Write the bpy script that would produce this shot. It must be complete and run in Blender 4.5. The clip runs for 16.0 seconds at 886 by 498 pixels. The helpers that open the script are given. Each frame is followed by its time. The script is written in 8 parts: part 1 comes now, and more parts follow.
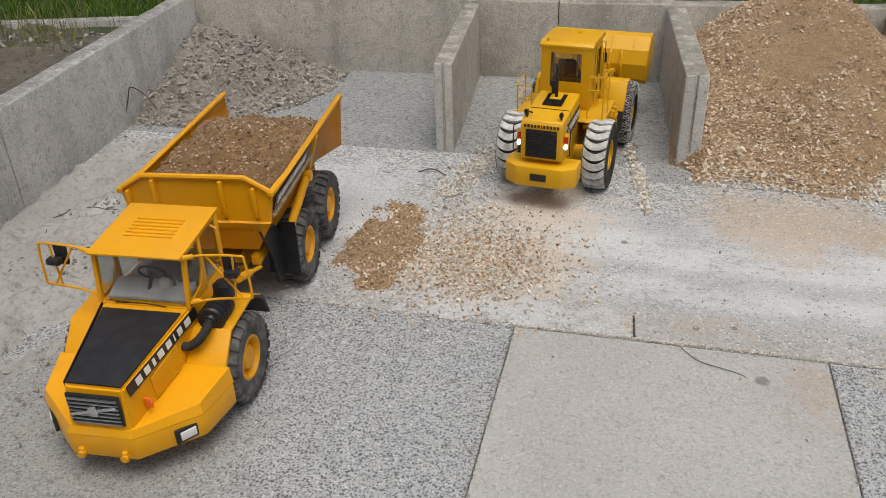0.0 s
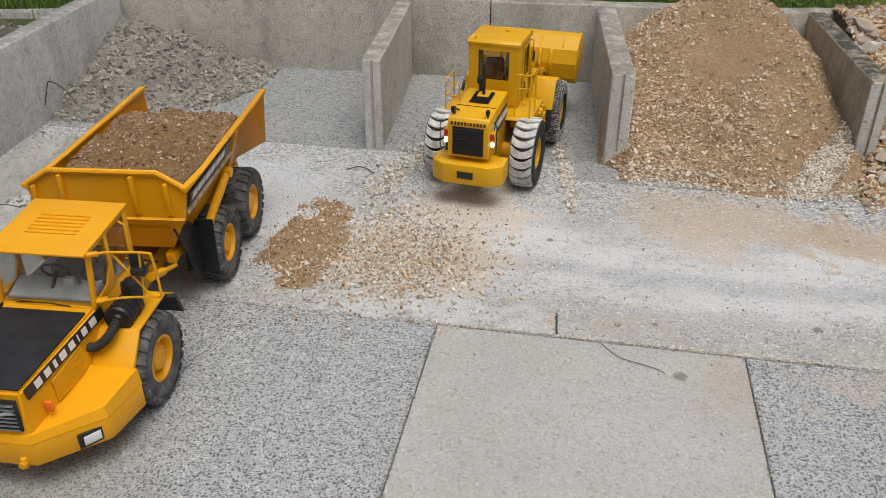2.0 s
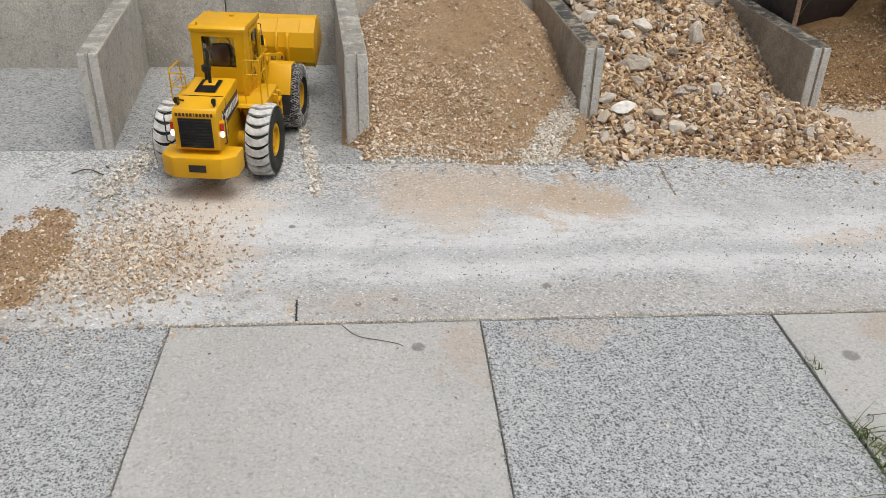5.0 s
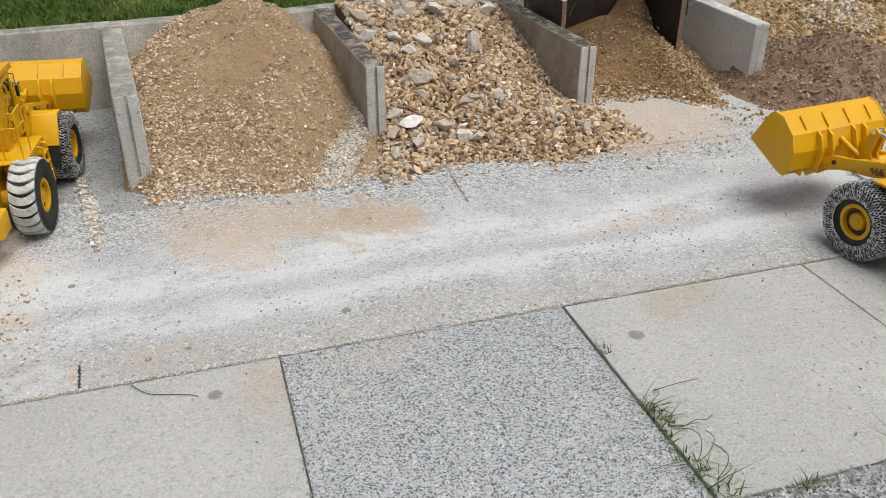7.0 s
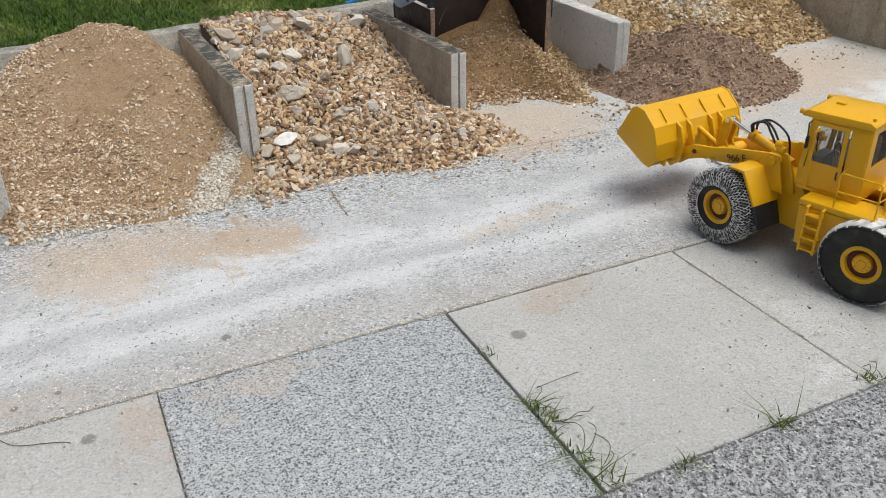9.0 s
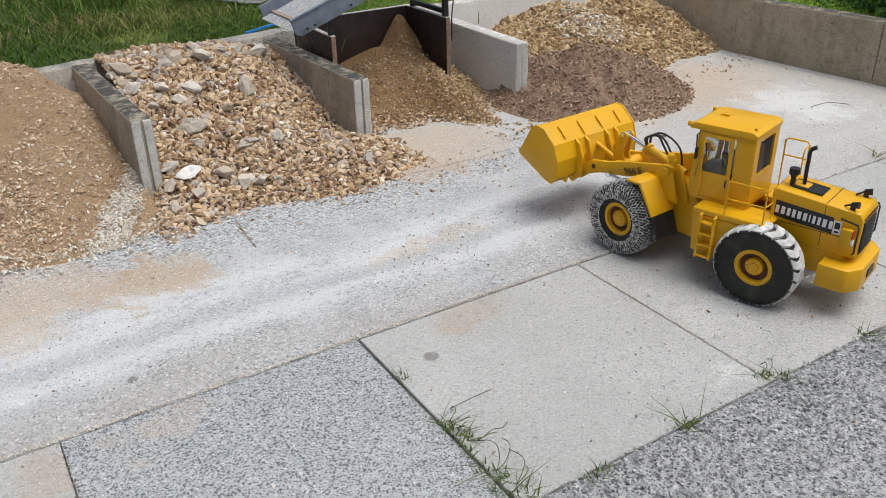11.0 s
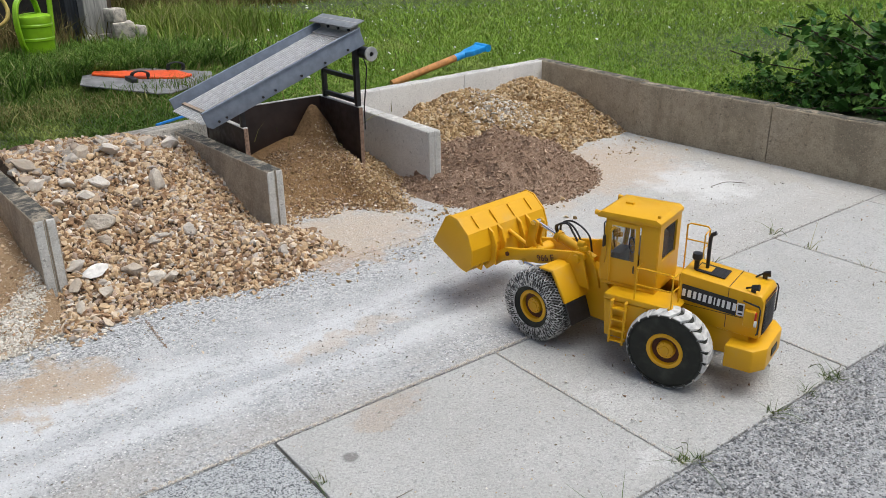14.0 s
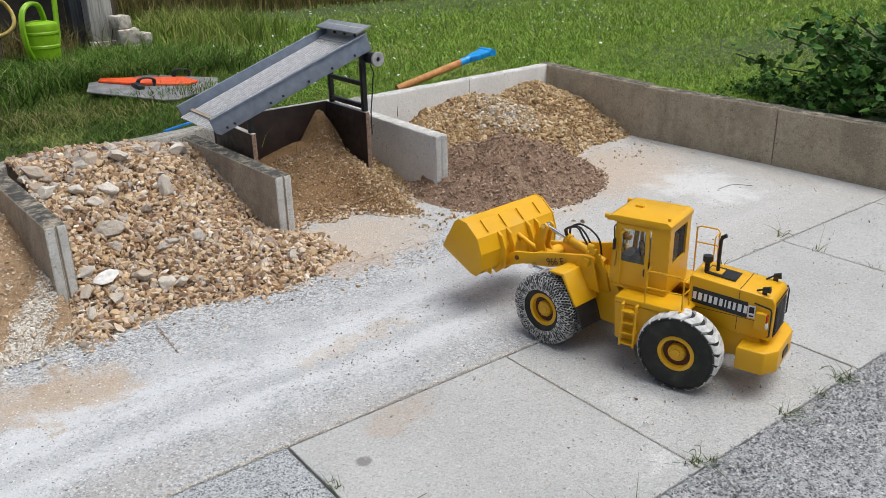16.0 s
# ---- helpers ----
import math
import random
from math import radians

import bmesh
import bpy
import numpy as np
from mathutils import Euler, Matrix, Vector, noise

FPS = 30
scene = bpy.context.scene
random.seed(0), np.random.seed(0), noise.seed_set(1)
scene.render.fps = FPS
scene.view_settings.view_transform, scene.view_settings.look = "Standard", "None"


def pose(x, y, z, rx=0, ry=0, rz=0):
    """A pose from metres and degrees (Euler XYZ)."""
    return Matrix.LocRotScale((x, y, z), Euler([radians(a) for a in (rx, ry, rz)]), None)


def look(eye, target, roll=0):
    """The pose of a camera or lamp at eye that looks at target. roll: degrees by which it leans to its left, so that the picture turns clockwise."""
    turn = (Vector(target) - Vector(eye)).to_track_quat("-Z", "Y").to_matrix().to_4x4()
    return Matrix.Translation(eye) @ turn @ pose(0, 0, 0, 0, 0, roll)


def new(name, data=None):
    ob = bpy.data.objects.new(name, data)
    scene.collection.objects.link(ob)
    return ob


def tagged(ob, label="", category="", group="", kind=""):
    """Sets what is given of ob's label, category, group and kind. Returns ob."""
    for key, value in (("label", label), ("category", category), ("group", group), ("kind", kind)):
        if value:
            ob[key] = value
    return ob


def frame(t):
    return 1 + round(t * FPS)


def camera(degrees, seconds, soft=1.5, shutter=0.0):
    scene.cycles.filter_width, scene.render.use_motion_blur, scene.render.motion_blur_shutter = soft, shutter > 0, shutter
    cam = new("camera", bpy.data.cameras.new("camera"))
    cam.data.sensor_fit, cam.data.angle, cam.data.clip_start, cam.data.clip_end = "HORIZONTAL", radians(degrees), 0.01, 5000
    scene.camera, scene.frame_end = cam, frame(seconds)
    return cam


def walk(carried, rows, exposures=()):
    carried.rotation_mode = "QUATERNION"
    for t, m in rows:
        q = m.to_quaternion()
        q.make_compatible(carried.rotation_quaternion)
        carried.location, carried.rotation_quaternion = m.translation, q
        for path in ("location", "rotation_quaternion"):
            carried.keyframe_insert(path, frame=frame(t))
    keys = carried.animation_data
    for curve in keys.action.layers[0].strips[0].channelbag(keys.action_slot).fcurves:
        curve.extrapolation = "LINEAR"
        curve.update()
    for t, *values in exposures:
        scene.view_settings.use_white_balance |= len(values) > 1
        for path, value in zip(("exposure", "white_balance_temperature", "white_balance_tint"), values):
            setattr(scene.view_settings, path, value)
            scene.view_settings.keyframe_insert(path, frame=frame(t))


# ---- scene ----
cam = camera(56.3, 16.0, soft=0.3)
PATH = [
    (0, (0.506, 0.178, 1.318), (0.068, 1.854, 0.318), -1.9),
    (0.5, (0.505, 0.177, 1.315), (0.072, 1.854, 0.314), -1.8),
    (1, (0.516, 0.186, 1.31), (0.085, 1.863, 0.31), -1.9),
    (1.5, (0.54, 0.196, 1.302), (0.142, 1.881, 0.302), -1.2),
    (2, (0.566, 0.209, 1.293), (0.254, 1.914, 0.295), 0.1),
    (2.5, (0.604, 0.217, 1.288), (0.38, 1.936, 0.29), 1.3),
    (3, (0.646, 0.228, 1.288), (0.51, 1.953, 0.285), 1.6),
    (3.2, (0.677, 0.232, 1.285), (0.559, 1.955, 0.275), 0.7),
    (5.3, (0.775, 0.25, 1.267), (0.986, 1.96, 0.252), 1.7),
    (5.5, (0.79, 0.253, 1.269), (1.043, 1.96, 0.258), 1.5),
    (6, (0.839, 0.252, 1.275), (1.197, 1.95, 0.282), 0.9),
    (6.5, (0.874, 0.249, 1.281), (1.33, 1.932, 0.302), 0.5),
    (7, (0.902, 0.249, 1.277), (1.428, 1.914, 0.301), 0.1),
    (7.5, (0.919, 0.243, 1.276), (1.487, 1.894, 0.3), 0.2),
    (8, (0.933, 0.237, 1.28), (1.546, 1.873, 0.306), -0.3),
    (8.5, (0.953, 0.235, 1.282), (1.635, 1.848, 0.316), -0.6),
    (9, (0.973, 0.232, 1.28), (1.718, 1.821, 0.322), -1.0),
    (11.3, (1.01, 0.205, 1.292), (1.968, 1.709, 0.385), -1.1),
    (11.5, (1.016, 0.212, 1.289), (1.999, 1.703, 0.389), -0.9),
    (12, (1.028, 0.21, 1.298), (2.063, 1.678, 0.418), -1.0),
    (12.5, (1.035, 0.21, 1.304), (2.103, 1.662, 0.437), -0.9),
    (13, (1.038, 0.208, 1.312), (2.127, 1.66, 0.472), -0.9),
    (13.5, (1.037, 0.211, 1.334), (2.146, 1.678, 0.549), -0.8),
    (14, (1.033, 0.214, 1.343), (2.155, 1.687, 0.587), -0.8),
    (14.5, (1.028, 0.216, 1.344), (2.15, 1.691, 0.591), -0.9),
    (15, (1.018, 0.223, 1.341), (2.141, 1.699, 0.592), -0.9),
    (15.5, (1.015, 0.225, 1.34), (2.137, 1.702, 0.593), -1.1),
    (16, (1.009, 0.224, 1.345), (2.129, 1.704, 0.599), -1.2),
]
EXPOSURES = [(0.0, 0.02, 6380, 6), (3.0, 0.11, 6280, 6), (5.5, 0.21, 6230, 5), (9.0, 0.28, 6080, 4), (12.0, 0.28, 5960, 5), (16.0, 0.33, 5920, 5)]
walk(cam, [(t, look(eye, target, roll)) for t, eye, target, roll in PATH], EXPOSURES)


# ---- light ----
world = bpy.data.worlds.new("sky")
scene.world = world
world.use_nodes = True
wn = world.node_tree.nodes
sky = wn.new("ShaderNodeTexSky")
sky.sky_type = "NISHITA"
sky.sun_disc = False
SUN_EL, SUN_ROT = radians(74), radians(140)
sky.sun_elevation, sky.sun_rotation = SUN_EL, SUN_ROT
sky.air_density, sky.dust_density, sky.ozone_density = 0.7, 9.0, 0.3
wn["Background"].inputs["Strength"].default_value = 0.100
world.node_tree.links.new(sky.outputs[0], wn["Background"].inputs["Color"])
sun_data = bpy.data.lights.new("sun", "SUN")
sun_data.energy, sun_data.angle, sun_data.color = 1.15, radians(46), (1.0, 0.97, 0.92)
sun = new("sun", sun_data)
sun_from = Vector((math.sin(SUN_ROT) * math.cos(SUN_EL), math.cos(SUN_ROT) * math.cos(SUN_EL), math.sin(SUN_EL)))
sun.matrix_world = look(sun_from * 20, (0, 0, 0))

# ---- mesh helpers ----


def finish(bm, name, mat, parent=None, label="", smooth=None):
    """Link a bmesh as one mesh object."""
    me = bpy.data.meshes.new(name)
    bmesh.ops.recalc_face_normals(bm, faces=bm.faces)
    if smooth is not None:
        for f in bm.faces:
            f.smooth = True
        for e in bm.edges:
            if len(e.link_faces) == 2 and e.calc_face_angle(0) > radians(smooth):
                e.smooth = False
    bm.to_mesh(me)
    bm.free()
    me.materials.append(mat)
    ob = new(name, me)
    if parent is not None:
        ob.parent = parent
    if label:
        ob["label"] = label
    return ob


def part(name, bm, mat, parent, label="", smooth=35):
    return finish(bm, name, mat, parent, label, smooth)


def empty(name, label, category, m=None, group="", kind=""):
    e = new(name)
    e.empty_display_size = 0.05
    if m is not None:
        e.matrix_basis = m
    return tagged(e, label, category, group, kind)


def box(bm, x0, x1, y0, y1, z0, z1, bevel=0.0, m=None):
    vs = [bm.verts.new((x, y, z)) for x in (x0, x1) for y in (y0, y1) for z in (z0, z1)]
    fs = [bm.faces.new([vs[i] for i in f]) for f in ((0, 1, 3, 2), (4, 6, 7, 5), (0, 4, 5, 1), (2, 3, 7, 6), (0, 2, 6, 4), (1, 5, 7, 3))]
    geom = vs
    if bevel:
        es = list({e for f in fs for e in f.edges})
        r = bmesh.ops.bevel(bm, geom=es, offset=bevel, segments=2, profile=0.5, affect="EDGES")
        geom = list({v for f in r["faces"] for v in f.verts} | {v for v in vs if v.is_valid})
    if m is not None:
        bmesh.ops.transform(bm, matrix=m, verts=geom)
    return geom


def prism(bm, profile, a, b, axis="y", bevel=0.0, m=None):
    """Extrude a 2D outline between a and b along an axis. Outline in (x, z) for y, (x, y) for z, (y, z) for x."""
    def P(u, v, w):
        return {"y": (u, w, v), "z": (u, v, w), "x": (w, u, v)}[axis]
    lo = [bm.verts.new(P(u, v, a)) for u, v in profile]
    hi = [bm.verts.new(P(u, v, b)) for u, v in profile]
    n = len(profile)
    fs = [bm.faces.new(lo), bm.faces.new(hi[::-1])]
    for i in range(n):
        fs.append(bm.faces.new((lo[i], hi[i], hi[(i + 1) % n], lo[(i + 1) % n])))
    geom = lo + hi
    bmesh.ops.recalc_face_normals(bm, faces=fs)
    if bevel:
        es = list({e for f in fs for e in f.edges})
        r = bmesh.ops.bevel(bm, geom=es, offset=bevel, segments=2, profile=0.5, affect="EDGES")
        geom = list({v for f in r["faces"] for v in f.verts} | {v for v in geom if v.is_valid})
    if m is not None:
        bmesh.ops.transform(bm, matrix=m, verts=geom)
    return geom


def cyl(bm, p0, p1, r0, r1=None, seg=16, cap=True):
    p0, p1 = Vector(p0), Vector(p1)
    r1 = r0 if r1 is None else r1
    q = (p1 - p0).to_track_quat("Z", "Y").to_matrix()
    a, b = [], []
    for i in range(seg):
        c = Vector((math.cos(2 * math.pi * i / seg), math.sin(2 * math.pi * i / seg), 0))
        a.append(bm.verts.new(p0 + q @ (c * r0)))
        b.append(bm.verts.new(p1 + q @ (c * r1)))
    for i in range(seg):
        j = (i + 1) % seg
        bm.faces.new((a[i], a[j], b[j], b[i]))
    if cap:
        bm.faces.new(a[::-1])
        bm.faces.new(b)
    return a + b


def tube(bm, pts, r, seg=8):
    """A round bar through points."""
    pts = [Vector(p) for p in pts]
    rings = []
    n = len(pts)
    ref = None
    for i, p in enumerate(pts):
        d = (pts[min(i + 1, n - 1)] - pts[max(i - 1, 0)]).normalized()
        if ref is None:
            ref = d.orthogonal().normalized()
        ref = (ref - d * ref.dot(d)).normalized()
        u = d.cross(ref)
        k = 1.0
        if 0 < i < n - 1:
            c = (pts[i] - pts[i - 1]).normalized().dot((pts[i + 1] - pts[i]).normalized())
            k = min(1.5, 1 / max(0.5, math.sqrt((1 + c) / 2)))
        rings.append([bm.verts.new(p + (ref * math.cos(2 * math.pi * j / seg) + u * math.sin(2 * math.pi * j / seg)) * r * k) for j in range(seg)])
    for a, b in zip(rings, rings[1:]):
        for j in range(seg):
            k = (j + 1) % seg
            bm.faces.new((a[j], a[k], b[k], b[j]))
    bm.faces.new(rings[0][::-1])
    bm.faces.new(rings[-1])


def lathe(bm, profile, seg=40, axis="y"):
    """Turn (radius, along) pairs about an axis; closed outline."""
    rings = []
    for i in range(seg):
        a = 2 * math.pi * i / seg
        ring = []
        for r, w in profile:
            u, v = r * math.cos(a), r * math.sin(a)
            ring.append(bm.verts.new({"y": (u, w, v), "z": (u, v, w), "x": (w, u, v)}[axis]))
        rings.append(ring)
    n = len(profile)
    for i in range(seg):
        a, b = rings[i], rings[(i + 1) % seg]
        for j in range(n):
            k = (j + 1) % n
            if profile[j][0] < 1e-6 and profile[k][0] < 1e-6:
                continue
            bm.faces.new((a[j], a[k], b[k], b[j]))
    bmesh.ops.remove_doubles(bm, verts=bm.verts, dist=1e-6)


def mesh_np(name, verts, faces, mat, parent=None, label="", smooth=False):
    me = bpy.data.meshes.new(name)
    verts = np.asarray(verts, dtype=np.float32)
    faces = np.asarray(faces, dtype=np.int32)
    k = faces.shape[1]
    me.vertices.add(len(verts))
    me.vertices.foreach_set("co", verts.ravel())
    me.loops.add(faces.size)
    me.loops.foreach_set("vertex_index", faces.ravel())
    me.polygons.add(len(faces))
    me.polygons.foreach_set("loop_start", np.arange(0, faces.size, k, dtype=np.int32))
    me.polygons.foreach_set("use_smooth", np.full(len(faces), smooth, dtype=bool))
    me.update(calc_edges=True)
    me.validate()
    me.materials.append(mat)
    ob = new(name, me)
    if parent is not None:
        ob.parent = parent
    if label:
        ob["label"] = label
    return ob


# ---- materials ----


class Nodes:
    """A small builder for node materials."""

    def __init__(self, name):
        self.mat = bpy.data.materials.new(name)
        self.mat.use_nodes = True
        self.t = self.mat.node_tree
        self.b = self.t.nodes["Principled BSDF"]
        self.pos = self.t.nodes.new("ShaderNodeNewGeometry").outputs["Position"]
        self.obj = self.t.nodes.new("ShaderNodeTexCoord").outputs["Object"]

    def put(self, socket, value):
        if isinstance(value, bpy.types.NodeSocket):
            self.t.links.new(value, socket)
        elif isinstance(value, (tuple, list)) and len(value) == 3 and socket.type == "RGBA":
            socket.default_value = (*value, 1)
        else:
            socket.default_value = value

    def noise(self, scale, detail=4, rough=0.55, vec=None, stretch=None):
        n = self.t.nodes.new("ShaderNodeTexNoise")
        n.inputs["Scale"].default_value = scale
        n.inputs["Detail"].default_value = detail
        n.inputs["Roughness"].default_value = rough
        v = self.pos if vec is None else vec
        if stretch:
            mp = self.t.nodes.new("ShaderNodeMapping")
            mp.inputs["Scale"].default_value = stretch
            self.put(mp.inputs["Vector"], v)
            v = mp.outputs[0]
        self.put(n.inputs["Vector"], v)
        return n.outputs["Fac"]

    def voronoi(self, scale, out="Color", vec=None, feature="F1", rand=1.0):
        n = self.t.nodes.new("ShaderNodeTexVoronoi")
        n.feature = feature
        n.inputs["Scale"].default_value = scale
        n.inputs["Randomness"].default_value = rand
        self.put(n.inputs["Vector"], self.pos if vec is None else vec)
        return n.outputs[out]

    def ramp(self, fac, lo, hi, a=0.0, b=1.0):
        n = self.t.nodes.new("ShaderNodeMapRange")
        n.interpolation_type = "SMOOTHSTEP"
        for i, v in zip(("Value", "From Min", "From Max", "To Min", "To Max"), (fac, lo, hi, a, b)):
            self.put(n.inputs[i], v)
        return n.outputs["Result"]

    def mix(self, fac, a, b, mode="MIX"):
        n = self.t.nodes.new("ShaderNodeMix")
        n.data_type, n.blend_type = "RGBA", mode
        self.put(n.inputs[0], fac)
        self.put(n.inputs[6], a)
        self.put(n.inputs[7], b)
        return n.outputs[2]

    def math(self, op, a, b=0.0):
        n = self.t.nodes.new("ShaderNodeMath")
        n.operation = op
        n.use_clamp = False
        self.put(n.inputs[0], a)
        self.put(n.inputs[1], b)
        return n.outputs[0]

    def sep(self, vec=None):
        n = self.t.nodes.new("ShaderNodeSeparateXYZ")
        self.put(n.inputs[0], self.pos if vec is None else vec)
        return n.outputs

    def rand(self):
        return self.t.nodes.new("ShaderNodeObjectInfo").outputs["Random"]

    def island(self):
        return self.t.nodes.new("ShaderNodeNewGeometry").outputs["Random Per Island"]

    def colors(self, fac, stops, mode="LINEAR"):
        n = self.t.nodes.new("ShaderNodeValToRGB")
        n.color_ramp.interpolation = mode
        e = n.color_ramp.elements
        while len(e) < len(stops):
            e.new(0.5)
        for el, (p, c) in zip(e, stops):
            el.position, el.color = p, (*c, 1)
        self.put(n.inputs[0], fac)
        return n.outputs[0]

    def patch(self, x, y, rx, ry, soft=0.6, warp=0.12):
        """A mask round a place on the ground with a ragged edge."""
        s = self.sep()
        w = self.noise(7, 5)
        w2 = self.noise(9, 5, vec=self.obj)
        dx = self.math("DIVIDE", self.math("ADD", self.math("SUBTRACT", s[0], x), self.math("MULTIPLY", self.math("SUBTRACT", w, 0.5), warp * 4)), rx)
        dy = self.math("DIVIDE", self.math("ADD", self.math("SUBTRACT", s[1], y), self.math("MULTIPLY", self.math("SUBTRACT", w2, 0.5), warp * 4)), ry)
        d = self.math("ADD", self.math("MULTIPLY", dx, dx), self.math("MULTIPLY", dy, dy))
        m = self.ramp(d, 0.0, 1.9, 1.0, 0.0)
        grain = self.math("MULTIPLY", self.math("SUBTRACT", self.noise(18, 8, 0.7), 0.5), 1.1)
        speck = self.math("MULTIPLY", self.math("SUBTRACT", self.noise(130, 3, 0.6), 0.5), 0.9)
        return self.ramp(self.math("ADD", self.math("ADD", m, grain), speck), 0.25, 1.1)

    def spot(self, x, y, r):
        """A small roundish stain."""
        s = self.sep()
        w = self.math("MULTIPLY", self.math("SUBTRACT", self.noise(60, 4), 0.5), r * 0.9)
        dx, dy = self.math("ADD", self.math("SUBTRACT", s[0], x), w), self.math("SUBTRACT", s[1], y)
        d = self.math("SQRT", self.math("ADD", self.math("MULTIPLY", dx, dx), self.math("MULTIPLY", dy, dy)))
        return self.ramp(d, r * 0.72, r * 1.2, 0.8, 0.0)

    def bump(self, height, strength=0.3, distance=0.01):
        n = self.t.nodes.new("ShaderNodeBump")
        n.inputs["Strength"].default_value = strength
        n.inputs["Distance"].default_value = distance
        self.put(n.inputs["Height"], height)
        self.put(self.b.inputs["Normal"], n.outputs[0])

    def done(self, color, rough=0.8, metal=0.0, spec=None):
        self.put(self.b.inputs["Base Color"], color)
        self.put(self.b.inputs["Roughness"], rough)
        self.put(self.b.inputs["Metallic"], metal)
        if spec is not None:
            self.put(self.b.inputs["Specular IOR Level"], spec)
        return self.mat


def paint(name, base, dirt=(0.42, 0.34, 0.22), amount=0.35, rough=0.32):
    n = Nodes(name)
    f = n.noise(9, 6, 0.6)
    c = n.mix(n.ramp(n.noise(3.5, 3), 0.35, 0.7), base, tuple(v * 0.93 for v in base))
    g = n.math("MULTIPLY", n.ramp(f, 0.56, 0.82), amount)
    c = n.mix(g, c, dirt)
    n.bump(n.noise(160, 2), 0.04, 0.002)
    return n.done(c, n.ramp(f, 0.4, 0.8, rough, rough + 0.3), spec=0.35)


def plain(name, base, rough=0.6, metal=0.0, vary=0.15, scale=30, bump=0.1):
    n = Nodes(name)
    f = n.noise(scale, 4)
    c = n.mix(n.ramp(f, 0.3, 0.7), tuple(v * (1 - vary) for v in base), tuple(min(1, v * (1 + vary)) for v in base))
    n.bump(n.noise(scale * 6, 3), bump, 0.002)
    return n.done(c, rough, metal)


def aggregate(name, matrix, pale, chip, cell=95, share=0.5, dust=0.35, dust_color=(0.44, 0.425, 0.39), strength=0.5, patches=()):
    """Washed concrete: dark chips and pale pebbles in a grey matrix."""
    n = Nodes(name)
    big, mid = n.noise(1.7, 6, 0.6), n.noise(8, 7, 0.7)
    c = n.mix(n.ramp(n.noise(45, 5, 0.7), 0.3, 0.7), tuple(v * 0.78 for v in matrix), matrix)
    jig = n.noise(150, 4, 0.7)
    for sc, amt, sh in ((cell, 0.9, share * 0.8), (cell * 0.62, 0.85, share * 0.42), (cell * 1.9, 0.75, share * 0.8)):
        col, d = n.sep(n.voronoi(sc)), n.math("ADD", n.voronoi(sc, "Distance"), n.math("MULTIPLY", n.math("SUBTRACT", jig, 0.5), 1.5))
        core = n.ramp(d, 0.22, 0.56, 1.0, 0.0)
        dark = n.math("MULTIPLY", n.ramp(col[0], 1 - sh, 1.04 - sh, 0, amt), core)
        light = n.math("MULTIPLY", n.ramp(col[1], 0.80, 0.84, 0, 0.7), core)
        c = n.mix(light, c, pale)
        c = n.mix(dark, c, chip)
    c = n.mix(n.math("ADD", n.ramp(big, 0.42, 0.75, 0, dust), n.ramp(mid, 0.5, 0.8, 0, dust * 0.8)), c, dust_color)
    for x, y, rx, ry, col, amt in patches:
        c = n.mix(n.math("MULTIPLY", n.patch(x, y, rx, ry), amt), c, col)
    n.bump(n.math("ADD", n.voronoi(cell, "Distance"), n.noise(240, 2)), strength, 0.006)
    return n.done(c, 0.9)


